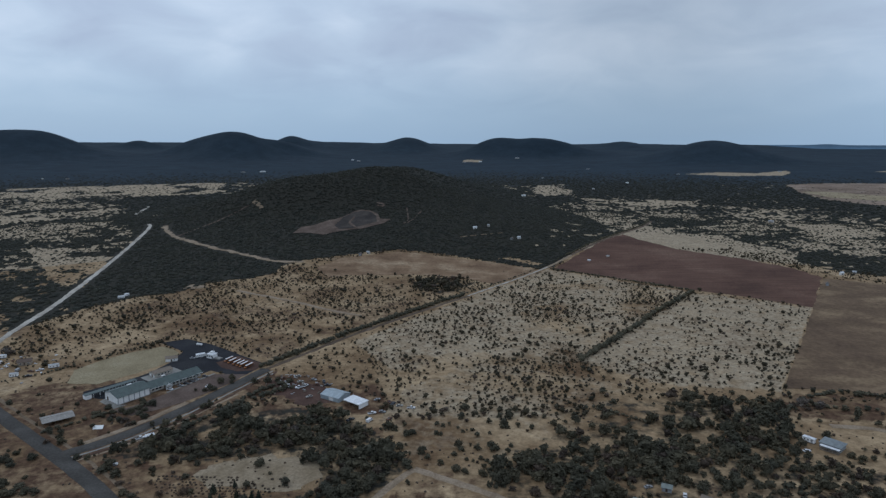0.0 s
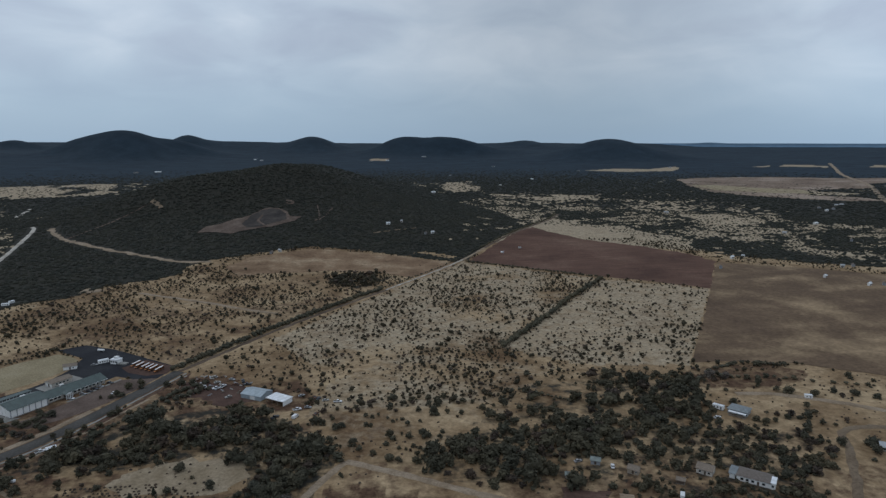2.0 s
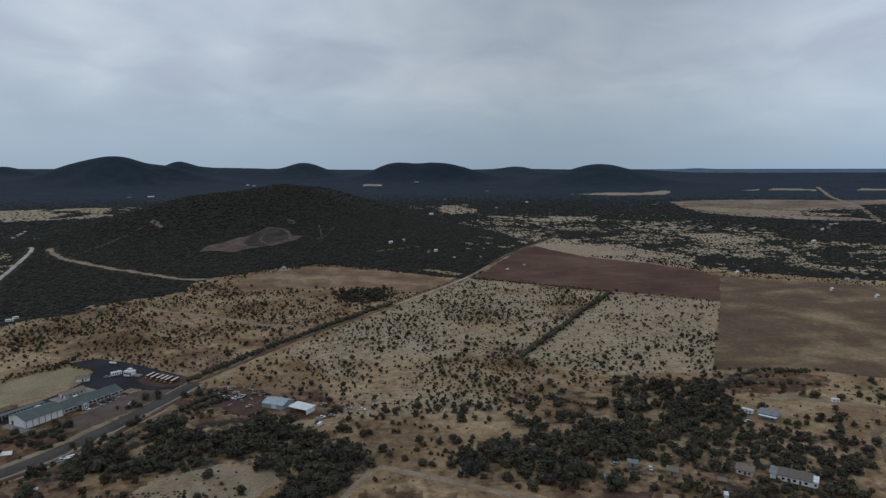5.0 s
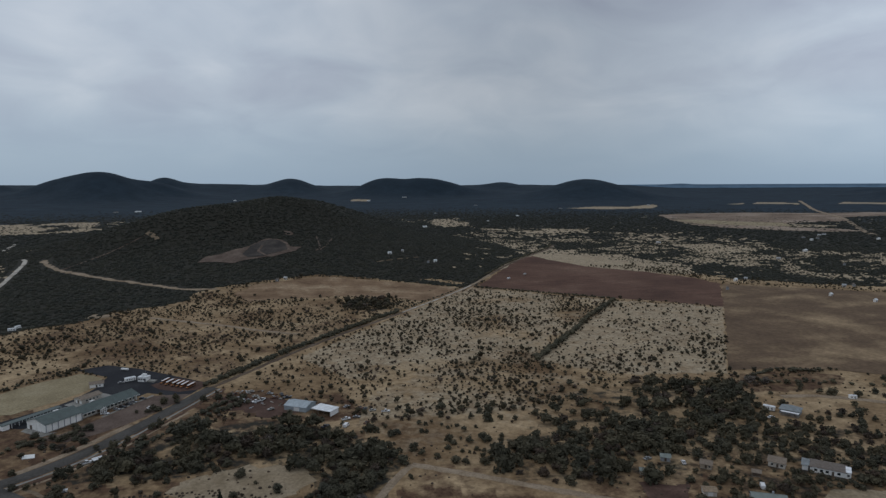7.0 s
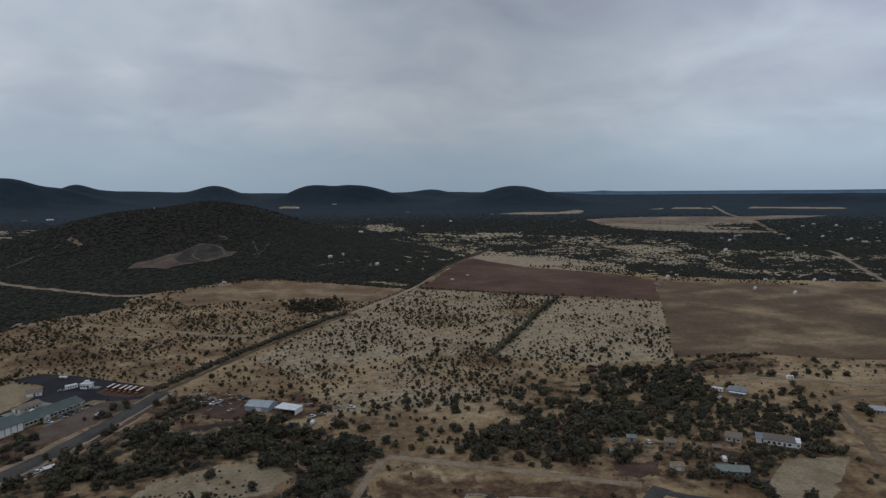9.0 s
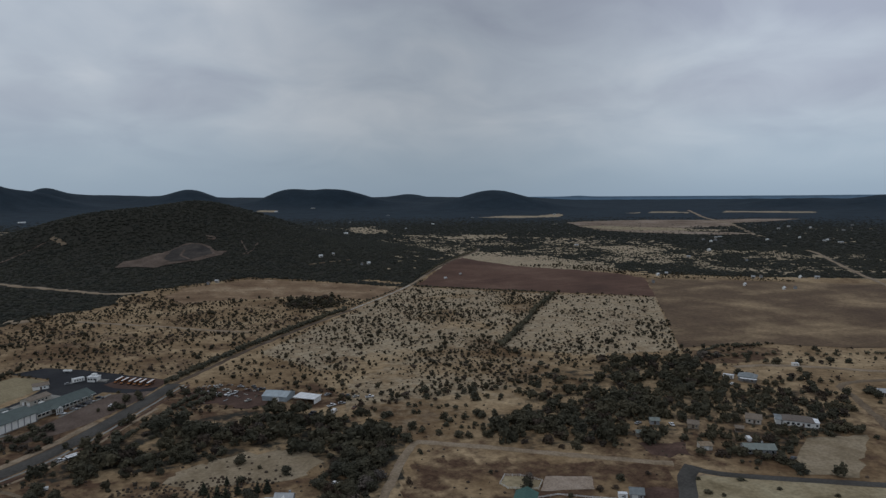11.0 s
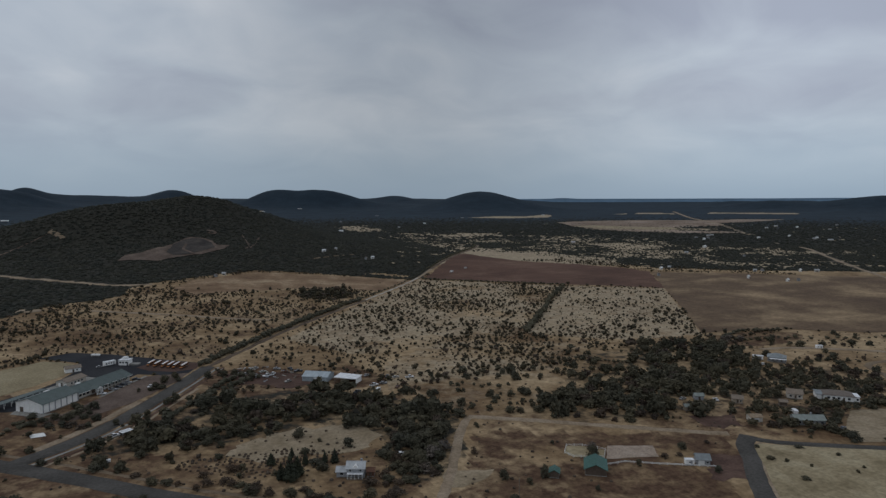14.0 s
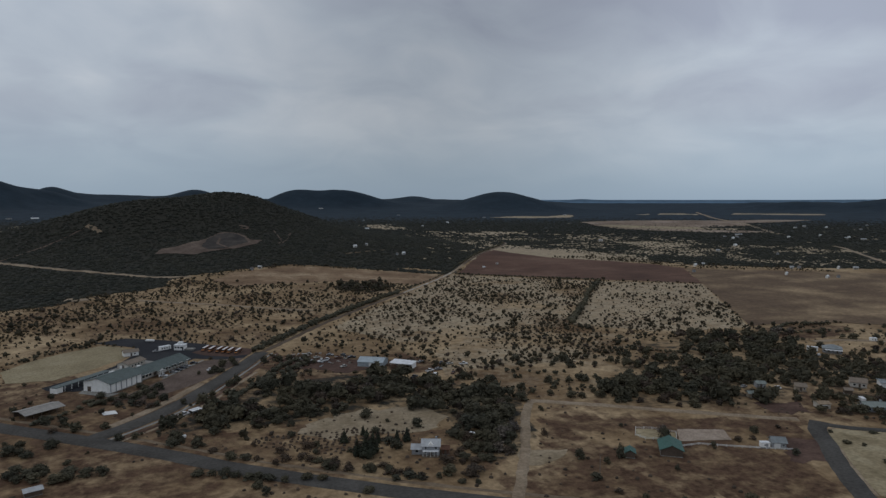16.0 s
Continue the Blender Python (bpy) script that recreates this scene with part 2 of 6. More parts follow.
REDSOIL = land("red_soil", (0.062, 0.037, 0.029), (0.09, 0.054, 0.042), (0.135, 0.084, 0.065), 0.06, 0.8)
SCAR = land("quarry_scree", (0.03, 0.027, 0.025), (0.046, 0.04, 0.036), (0.075, 0.063, 0.055), 0.035, 0.25)
SCARTAN = land("quarry_dirt", (0.075, 0.054, 0.042), (0.112, 0.082, 0.065), (0.16, 0.122, 0.098), 0.05, 0.3)
CHALK = land("white_gravel", (0.28, 0.25, 0.21), (0.42, 0.385, 0.335), (0.52, 0.485, 0.43), 0.05, 0.8)
ASPHALT = land("worn_asphalt", (0.057, 0.053, 0.048), (0.075, 0.07, 0.064), (0.096, 0.09, 0.082), 0.05, 0.9, None, 0.1)
TARMAC = land("dark_tarmac", (0.019, 0.020, 0.023), (0.025, 0.026, 0.031), (0.036, 0.037, 0.040), 0.04, 0.7, None, 0.1)
CONCRETE = land("concrete", (0.192, 0.184, 0.168), (0.256, 0.248, 0.228), (0.304, 0.296, 0.276), 0.15, 1.5, None, 0.1)
JUNIPER = foliage("juniper_leaf", (0.064, 0.06, 0.044), (0.075, 0.07, 0.05))
DARKPINE = foliage("pine_needle", (0.024, 0.028, 0.02), (0.042, 0.047, 0.033))
SCRUBLEAF = foliage("scrub_leaf", (0.03, 0.027, 0.018), (0.046, 0.04, 0.027))
BROWNLEAF = foliage("brown_scrub_leaf", (0.045, 0.034, 0.027), (0.085, 0.064, 0.05))
FARLEAF = foliage("far_juniper_leaf", (0.0185, 0.02, 0.0163), (0.024, 0.026, 0.021))
TWIG = foliage("bare_twig", (0.06, 0.05, 0.045), (0.15, 0.13, 0.12))
BARK = plain("bark", (0.09, 0.065, 0.05), 0.95, 0.4, 3.0)
WHITEWALL = plain("white_painted_panel", (0.84, 0.83, 0.8), 0.75, 0.1, 0.5)
CREAM = plain("cream_render", (0.52, 0.48, 0.42), 0.85, 0.14, 0.5)
TANWALL = plain("tan_siding", (0.36, 0.3, 0.23), 0.85, 0.16, 0.6)
GREYWALL = plain("grey_siding", (0.3, 0.31, 0.32), 0.8, 0.18, 0.6)
DARKWALL = plain("brown_timber", (0.11, 0.08, 0.06), 0.9, 0.3, 0.8)
WHITE = plain("white_paint", (0.74, 0.74, 0.72), 0.55, 0.1, 1.0)
GREENROOF = ribbed("slate_green_metal_roof", (0.06, 0.084, 0.079))
TEALROOF = ribbed("teal_metal_roof", (0.026, 0.1, 0.078))
BLUEROOF = ribbed("blue_grey_metal", (0.2, 0.22, 0.225))
PALEBLUE = ribbed("pale_blue_grey_metal", (0.34, 0.39, 0.42))
SAGEROOF = ribbed("sage_metal_roof", (0.2, 0.225, 0.205))
TANMETAL = ribbed("tan_weathered_metal", (0.27, 0.25, 0.225), 2.2, 0.7, 0.05)
WHITEROOF = ribbed("white_metal_roof", (0.76, 0.77, 0.78), 2.2, 0.45, 0.15)
GALV = ribbed("galvanised_roof", (0.4, 0.41, 0.42))
SHINGLE = plain("grey_shingle", (0.17, 0.142, 0.122), 0.95, 0.3, 1.2, 0, 0.4, 6.0)
TANSHINGLE = plain("tan_shingle", (0.23, 0.185, 0.145), 0.95, 0.25, 1.2, 0, 0.4, 6.0)
BROWNROOF = plain("brown_shingle", (0.13, 0.095, 0.075), 0.95, 0.25, 1.2, 0, 0.4, 6.0)
# the blue of distant haze, put into the ridge's own colour
FARHAZE = plain("hazed_far_ridge", (0.18, 0.262, 0.345), 1.0, 0.12, 0.004, 0.0, 0.0, 0.02, None, 0.0)
GLASS = glass_material()
TRIM = plain("dark_trim", (0.06, 0.062, 0.065), 0.6, 0.2)
RUBBER = plain("tyre_rubber", (0.02, 0.02, 0.02), 0.9, 0.2)
YELLOW = plain("bus_yellow", (0.3, 0.105, 0.022), 0.45, 0.1)
CARWHITE = plain("white_car_paint", (0.7, 0.7, 0.7), 0.3, 0.06)
DUSTY = plain("dusty_car_paint", (0.4, 0.38, 0.34), 0.6, 0.25)
ARENA = land("arena_sand", (0.25, 0.193, 0.15), (0.32, 0.254, 0.2), (0.37, 0.3, 0.243), 0.2, 1.2, None, 0.1)
CARDARK = plain("dark_car_paint", (0.03, 0.032, 0.04), 0.3, 0.1)
CARSILVER = plain("silver_car_paint", (0.3, 0.3, 0.3), 0.4, 0.15, 1.0, 0.15)
CARRED = plain("faded_red_paint", (0.2, 0.045, 0.035), 0.45, 0.2)
RUSTY = plain("rusted_steel", (0.14, 0.07, 0.045), 0.9, 0.35, 1.5)
TIMBER = plain("weathered_timber", (0.2, 0.165, 0.13), 0.9, 0.3, 1.5)

# ---- the lie of the land ----
UNIT = 1.3  # the plan below is drawn in units of 1.3 m; things are built in metres
HILLS = [  # east, north, height, and the spread of each rounded volcanic hill
    (-83, 1148, 65, 104, 138), (-217, 921, 44, 100, 49), (-89, 981, 25, 60, 31), (-78, 835, 13, 188, 101), (90, 650, -5.5, 110, 90),
    (-1677, 2394, 93, 197, 192), (-1523, 2475, 32, 91, 85), (-1455, 3072, 36, 64, 75), (-1028, 2668, 48, 87, 77), (-851, 2646, 94, 98, 137),
    (-682, 2804, 43, 84, 74), (-778, 3258, 48, 60, 109), (-553, 3374, 25, 225, 176), (-174, 3226, 59, 84, 142), (226, 2921, 60, 81, 95),
    (361, 2881, 34, 85, 93), (464, 2783, 58, 109, 74), (670, 2875, 14, 152, 113), (965, 3421, 29, 74, 133), (1248, 3127, 18, 107, 82),
    (1024, 2450, 73, 136, 111), (1029, 2276, 26, 146, 81), (2268, 2276, 20, 99, 88), (2449, 2094, 18, 132, 77), (2551, 1821, 28, 153, 98),
    (-1287, 3488, 11, 900, 213), (-2052, 2887, 24, 301, 252), (2085, 1935, 29, 102, 102), (2295, 1650, 34, 122, 122), (2370, 1500, 27, 115, 115),
]


def height(x, y):
    """Metres above the houses at a place of the plan: level near them, then a long even rise towards the hills."""
    r = np.hypot(x, y)
    u = np.minimum((r - 300) / 60.0, 40)
    east = ease(np.degrees(np.arctan2(x, y)), 25, 31)
    z = 0.0225 * np.where(r > 2600, r - 300, 60 * np.log1p(np.exp(u))) + (28 - 19 * east) * (np.maximum(r - 2600, 0) / 1215) ** 1.5
    for hx, hy, h, sx, sy in HILLS:
        d = ((x - hx) / sx) ** 2 + ((y - hy) / sy) ** 2
        z = z + h * (0.86 * np.exp(-0.5 * d) + 0.14 * np.exp(-0.12 * d))
    z = z + (3 * (patches(x, y, 150, 4, 31) - 0.5) + 3 * (patches(x, y, 55, 3, 33) - 0.5)) * ease(r, 1750, 2300)
    return UNIT * z


def zat(x, y):
    return float(height(np.float64(x), np.float64(y)))


TABLE = np.random.RandomState(5).rand(256, 256)


def patches(x, y, size, octaves=4, seed=0):
    """Smooth random patches between 0 and 1, of about the given size in metres."""
    total, amp, norm = 0.0, 1.0, 0.0
    for k in range(octaves):
        u, v = np.asarray(x) / size * 2**k + 17.3 * k + 31 * seed, np.asarray(y) / size * 2**k + 7.7 * k + 13 * seed
        i, j = np.floor(u).astype(int), np.floor(v).astype(int)
        f, g = u - i, v - j
        f, g = f * f * (3 - 2 * f), g * g * (3 - 2 * g)
        a, b = TABLE[i % 256, j % 256], TABLE[(i + 1) % 256, j % 256]
        c, d = TABLE[i % 256, (j + 1) % 256], TABLE[(i + 1) % 256, (j + 1) % 256]
        total, norm, amp = total + amp * ((a * (1 - f) + b * f) * (1 - g) + (c * (1 - f) + d * f) * g), norm + amp, amp * 0.5
    return total / norm


def inside(x, y, poly):
    x, y = np.asarray(x, float), np.asarray(y, float)
    res = np.zeros(x.shape, bool)
    for (x1, y1), (x2, y2) in zip(poly, poly[1:] + poly[:1]):
        if y1 == y2:
            continue
        res ^= ((y1 > y) != (y2 > y)) & (x < (x2 - x1) * (y - y1) / (y2 - y1) + x1)
    return res


def off_line(x, y, line):
    """The distance from a bent line."""
    best = np.full(np.shape(x), 1e9)
    for (x1, y1), (x2, y2) in zip(line, line[1:]):
        dx, dy = x2 - x1, y2 - y1
        t = np.clip(((x - x1) * dx + (y - y1) * dy) / (dx * dx + dy * dy), 0, 1)
        best = np.minimum(best, np.hypot(x - x1 - t * dx, y - y1 - t * dy))
    return best


def ease(v, lo, hi):
    t = np.clip((v - lo) / (hi - lo), 0, 1)
    return t * t * (3 - 2 * t)


# the plan, in units east and north of the first eye
OPEN_LAND = [(-900, -900), (-420, 150), (-300, 400), (-276, 470), (-264, 488), (-246, 511), (-226, 516), (-209, 552), (-174, 572), (-160, 590), (-160, 620), (-143, 640), (-105, 662), (-48, 690), (0, 678), (54, 652), (100, 626), (112, 634), (145, 696), (190, 760), (235, 810),
             (300, 790), (352, 690), (376, 600), (440, 545), (560, 470), (680, 400), (900, -900)]
PLOUGHED = [(112, 628), (141, 676), (180, 735), (226, 790), (236, 766), (270, 704), (318, 655), (345, 610), (350, 570), (287, 476), (256, 505), (218, 535), (180, 571), (145, 604)]
FALLOW_FIELD = [(287, 476), (350, 568), (388, 546), (423, 522), (458, 493), (500, 462), (560, 430), (640, 400), (560, 310), (420, 262), (330, 262), (276, 285), (242, 311), (207, 321), (183, 323), (222, 379), (258, 433)]
MEADOW_FIELD = [(-125, 612), (-108, 648), (-82, 663), (-48, 681), (-3, 669), (54, 650), (97, 624), (70, 588), (45, 562), (22, 584), (-25, 594), (-65, 588), (-108, 578)]
PASTURE = [(793, 1470), (901, 1493), (1056, 1459), (1176, 1383), (1316, 1354), (1405, 1285), (1246, 1250), (1124, 1251), (1057, 1155), (986, 1155), (891, 1150), (849, 1067), (904, 1020), (910, 956), (822, 989), (747, 1075), (709, 1176), (737, 1311)]
PASTURE_CLUMP = [(891, 1150), (972, 1206), (1029, 1150), (962, 1073), (898, 1058), (861, 1078)]
CLEARINGS = [
    [(-945, 1351), (-911, 1496), (-702, 1566), (-524, 1532), (-461, 1279), (-648, 1240), (-827, 1179)],
    [(-710, 1010), (-669, 1029), (-553, 898), (-619, 877)],
    [(-460, 712), (-382, 699), (-339, 627), (-338, 556), (-395, 599)],
    [(189, 1371), (223, 1496), (285, 1524), (274, 1343), (255, 1260), (190, 1234)],
    [(689, 1822), (798, 1863), (895, 1820), (1021, 1898), (998, 1821), (926, 1732), (786, 1738)],
    [(244, 1212), (474, 1162), (421, 1074), (319, 1122)],
    [(231, 800), (262, 860), (300, 850), (360, 745), (400, 690), (352, 615), (322, 660), (272, 712), (238, 772)],
    [(480, 880), (562, 871), (565, 799), (537, 759), (473, 786)],
    [(1333, 1826), (1401, 1893), (1493, 1811), (1427, 1734)],
    [(1545, 1712), (1630, 1781), (1719, 1677), (1787, 1552), (1705, 1488), (1649, 1611)],
    [(1218, 1816), (1333, 1875), (1281, 1805)],
    [(74, 2474), (89, 2580), (154, 2547), (144, 2437)],
    [(50, 656), (98, 638), (106, 648), (70, 664)],
]
MIXED = [[(231, 776), (420, 700), (480, 560), (640, 470), (760, 640), (600, 800), (640, 1000), (540, 1060), (300, 1250), (180, 1050)],
         [(-1000, 1250), (-600, 1250), (-470, 900), (-400, 800), (-352, 640), (-312, 480), (-290, 380), (-500, 300), (-1000, 700)]]
WOOD_EAST = [(13, 240), (45, 268), (71, 289), (87, 306), (125, 312), (173, 304), (163, 272), (140, 240), (110, 224), (76, 208), (40, 216), (24, 220)]
BUSHY = [(25, 363), (106, 331), (76, 289), (19, 236), (-9, 240), (-32, 281), (-20, 327)]
WOOD_WEST = [(-151, 252), (-136, 265), (-122, 275), (-102, 296), (-79, 305), (-63, 296), (-40, 286), (-22, 262), (-12, 243), (-20, 228), (-36, 198), (-50, 192), (-54, 212), (-48, 232), (-57, 243), (-72, 256), (-88, 250), (-111, 245)]
WOOD_MID = [(-30, 568), (-4, 583), (28, 571), (18, 536), (-7, 528), (-25, 539)]
WOOD_YARDS = [(112, 226), (128, 245), (160, 248), (190, 238), (188, 218), (165, 200), (150, 184), (118, 176), (100, 178), (90, 190), (100, 205)]
BALLFIELD = [(-213, 348), (-205, 365), (-194, 378), (-180, 389), (-172, 385), (-164, 377), (-164, 363), (-175, 344), (-189, 328), (-206, 329)]
LOT = [(-184, 396), (-170, 404), (-150, 394), (-106, 360), (-112, 344), (-124, 344), (-134, 349), (-152, 352), (-160, 360), (-163, 380)]
FORECOURT = [(-166, 296), (-157, 300), (-146, 317), (-130, 344), (-112, 344), (-118, 330), (-130, 310), (-139, 300), (-152, 290)]
TRIANGLE = [(66, 178.5), (70, 179), (88, 168), (120, 149), (100, 105), (45, 118), (36, 139), (47, 155), (56, 165.5)]

CLEARING_GRASS = [(-101, 236), (-97, 241), (-86, 251), (-74, 254), (-61, 250), (-51, 243), (-48, 235), (-55, 226), (-67, 224), (-80, 226), (-91, 226)]
HIGHWAY = [(-420, 452), (-300, 356), (-216, 290), (-170, 255), (-140, 231), (-116, 210), (-72, 178), (-20, 146), (60, 100)]
LANE_PAVED = [(-163, 252), (-148, 267), (-134, 288), (-117, 322), (-103, 352)]
LANE_DIRT = [(-103, 352), (-62, 413), (-26, 460), (21, 518), (56, 565), (107, 635), (140, 684), (180, 738), (231, 800), (270, 850), (300, 905)]
WEST_ROAD = [(-262, 330), (-289, 396), (-304, 482), (-339, 639), (-376, 800), (-388, 828)]
WEST_ROAD_FAR = [(-448, 915), (-496, 1061)]
WOOD_TRACK = [(-360, 812), (-340, 775), (-312, 741), (-258, 695), (-223, 670), (-189, 646), (-164, 633), (-142, 634)]
WOOD_TRACK_FAR = [(-319, 751), (-303, 798), (-282, 835), (-260, 860)]
DRIVE = [(-56, 166), (-47, 181), (-37, 198), (-21, 228), (-12, 241)]
GROVES = [(-97, 289, 9), (-86, 273, 10), (-73, 273, 8), (-103, 270, 8), (-92, 258, 8), (-60, 274, 10), (-52, 291, 6), (-66, 284, 7), (-37, 262, 8), (-44, 252, 6), (-28, 248, 10), (-22, 236, 10), (-19, 254, 5), (-40, 221, 8), (-31, 226, 7), (-42, 205, 7), (-115, 262, 8),
          (14, 248, 5), (25, 241, 7), (35, 243, 9), (48, 232, 10), (61, 234, 9), (71, 226, 9), (83, 249, 9), (92, 246, 8), (102, 252, 9), (124, 255, 9), (141, 271, 10), (145, 258, 8), (130, 260, 9), (157, 289, 10), (148, 252, 5), (157, 247, 4), (160, 228, 6), (160, 216, 5), (138, 243, 5), (90, 231, 5), (122, 233, 5), (130, 224, 4), (172, 215, 6), (153, 185, 5)]
GLADES = [(-16, 262, 8), (-28, 267, 6), (-22, 271, 7), (-41, 283, 6), (-71, 244, 12), (-60, 256, 5), (-92, 240, 9), (-107, 265, 4), (-112, 277, 6), (-49, 234, 6), (-57, 238, 6), (100, 234, 4), (114, 240, 5), (118, 221, 4), (111, 222, 3), (138, 234, 4), (98, 271, 7), (135, 254, 3), (119, 271, 5), (47, 267, 10), (72, 203, 5), (192, 216, 6), (60, 275, 5), (-82, 292, 9), (-66, 296, 9), (-92, 293, 6), (-75, 298, 10), (-51, 284, 4), (86, 298, 7), (99, 296, 7), (111, 288, 6), (92, 278, 6), (72, 264, 6), (125, 286, 5)]
SOUTH_TRACK = [(-12, 241), (8, 229), (33, 212), (67, 190)]
CUL_STEM = [(72, 186), (64, 180), (55.5, 169.5), (46, 159), (33, 142), (18, 120)]
CUL_EAST = [(69, 186), (76, 178), (90, 169), (120, 152), (160, 130)]
EAST_DRIVE = [(160, 175), (174, 191), (185, 206), (196, 221), (203, 233), (218, 236), (250, 231), (330, 240)]
FIELD_TRACK = [(182, 279), (201, 275), (226, 260), (250, 242), (310, 215)]
SCRUB_TRACK = [(-176, 527), (-159, 517), (-129, 500), (-105, 485), (-82, 469), (-61, 458)]
FAR_ROAD = [(470, 360), (529, 441), (582, 510), (646, 587), (715, 668), (735, 700)]
FAR_ROAD_B = [(864, 900), (910, 972), (1011, 1100), (1112, 1234), (1247, 1462), (1404, 1675), (1566, 1895)]
PAVED = [(HIGHWAY, 3.3), (LANE_PAVED, 3.5), (CUL_STEM, 2.8), (CUL_EAST, 1.8)]
UNPAVED = [(LANE_DIRT, 3.0), (WEST_ROAD, 4.5), (WOOD_TRACK, 5.0), (DRIVE, 2.6), (SOUTH_TRACK, 2.4), (EAST_DRIVE, 2.6), (FIELD_TRACK, 2.0), (SCRUB_TRACK, 2.2), (FAR_ROAD, 4.0)]


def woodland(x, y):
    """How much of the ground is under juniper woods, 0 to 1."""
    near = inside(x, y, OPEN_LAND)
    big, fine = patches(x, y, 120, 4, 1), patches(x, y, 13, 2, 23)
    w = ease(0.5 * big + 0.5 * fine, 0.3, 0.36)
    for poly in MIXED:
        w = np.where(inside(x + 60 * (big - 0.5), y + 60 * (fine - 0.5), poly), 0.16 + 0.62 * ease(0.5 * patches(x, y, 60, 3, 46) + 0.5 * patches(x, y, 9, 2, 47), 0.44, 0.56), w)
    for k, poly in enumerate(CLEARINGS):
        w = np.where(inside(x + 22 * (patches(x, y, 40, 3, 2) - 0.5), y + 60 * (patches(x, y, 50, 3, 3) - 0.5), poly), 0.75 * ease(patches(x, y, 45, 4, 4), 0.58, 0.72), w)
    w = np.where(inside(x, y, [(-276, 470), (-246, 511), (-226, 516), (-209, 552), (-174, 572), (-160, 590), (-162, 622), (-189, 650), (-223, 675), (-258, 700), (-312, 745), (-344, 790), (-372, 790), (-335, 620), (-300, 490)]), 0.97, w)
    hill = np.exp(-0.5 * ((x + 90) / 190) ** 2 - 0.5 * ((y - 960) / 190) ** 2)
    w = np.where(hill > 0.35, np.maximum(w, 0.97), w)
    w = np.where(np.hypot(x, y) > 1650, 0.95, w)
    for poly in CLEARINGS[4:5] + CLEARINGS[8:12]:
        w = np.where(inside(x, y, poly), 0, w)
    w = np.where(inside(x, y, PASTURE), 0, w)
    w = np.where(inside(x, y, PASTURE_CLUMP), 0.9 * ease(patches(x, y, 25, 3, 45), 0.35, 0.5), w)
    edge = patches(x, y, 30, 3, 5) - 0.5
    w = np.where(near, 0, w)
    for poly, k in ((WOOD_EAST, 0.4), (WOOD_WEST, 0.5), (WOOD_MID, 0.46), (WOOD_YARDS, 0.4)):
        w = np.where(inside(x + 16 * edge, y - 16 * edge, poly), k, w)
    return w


def rust(x, y):
    """Where bare reddish soil shows through the grass."""
    r = 0.52 * ease(patches(x, y, 38, 5, 6), 0.5, 0.74)
    r = np.where(np.hypot(x + 85, y - 322) < 22, 0.7, r)
    r = np.where(np.hypot((x + 165) / 1.5, y - 292) < 22, 0.6, r)
    r = np.where((np.hypot((x + 30) / 2.2, y - 300) < 32) & (patches(x, y, 18, 4, 21) > 0.45), 0.58, r)
    r = np.where(np.hypot((x + 205) / 1.2, y - 320) < 17, 0.6 * ease(patches(x, y, 20, 3, 22), 0.3, 0.5), r)
    r = np.where(np.hypot((x - 200) / 2.2, y - 300) < 17, 0.66, r)
    r = np.where(np.hypot((x + 14) / 1.3, (y - 164) / 0.65) < 40, 0.66 * ease(patches(x, y, 22, 4, 8), 0.28, 0.5), r)
    r = np.where(inside(x, y, [(-240, 300), (-196, 350), (-176, 325), (-128, 345), (-96, 350), (-88, 300), (-128, 262), (-110, 205), (-200, 205)]), np.maximum(r, 0.66 * ease(patches(x, y, 24, 4, 26), 0.2, 0.42)), r)
    r = np.where((y < 262) & (x < -92), np.maximum(r, 0.62 * ease(patches(x, y, 17, 4, 24), 0.3, 0.55)), r)
    r = np.where((np.hypot(x + 66, y - 204) < 24) | (np.hypot((x - 90) / 1.8, y - 205) < 26), np.maximum(r, 0.58 * ease(patches(x, y, 15, 4, 25), 0.32, 0.56)), r)
    r = np.where(np.hypot((x + 105), (y - 225)) < 22, 0.55, r)
    r = np.where(inside(x, y, [(-108, 356), (-54, 430), (20, 520), (60, 570), (-40, 660), (-180, 610), (-250, 450), (-190, 400)]), np.maximum(r, 0.5 * ease(patches(x, y, 26, 4, 29), 0.38, 0.62)), r)
    r = np.where(inside(x, y, [(-176, 300), (-150, 310), (-138, 292), (-152, 276), (-172, 282)]), 0.72, r)
    r = np.where(np.hypot((x + 36) / 1.4, y - 306) < 15, 0.72, r)
    r = np.where(np.hypot((x + 76) / 1.7, y - 298) < 11, 0.68, r)
    r = np.where(inside(x, y, BUSHY), 0.42 * ease(patches(x, y, 19, 4, 27), 0.5, 0.7), r)
    r = np.where(inside(x, y, [(-18, 226), (64, 192), (56, 172), (37, 140), (-34, 160), (-36, 190)]), np.maximum(r, 0.72 * ease(patches(x, y, 20, 4, 28), 0.18, 0.42)), r)
    r = np.where(inside(x, y, [(-30, 312), (20, 292), (90, 310), (176, 316), (290, 476), (208, 524), (100, 590), (20, 500), (-50, 400)]), r * 0.45, r)
    return np.where(np.hypot(x, y) > 650, r * 0.4, r)


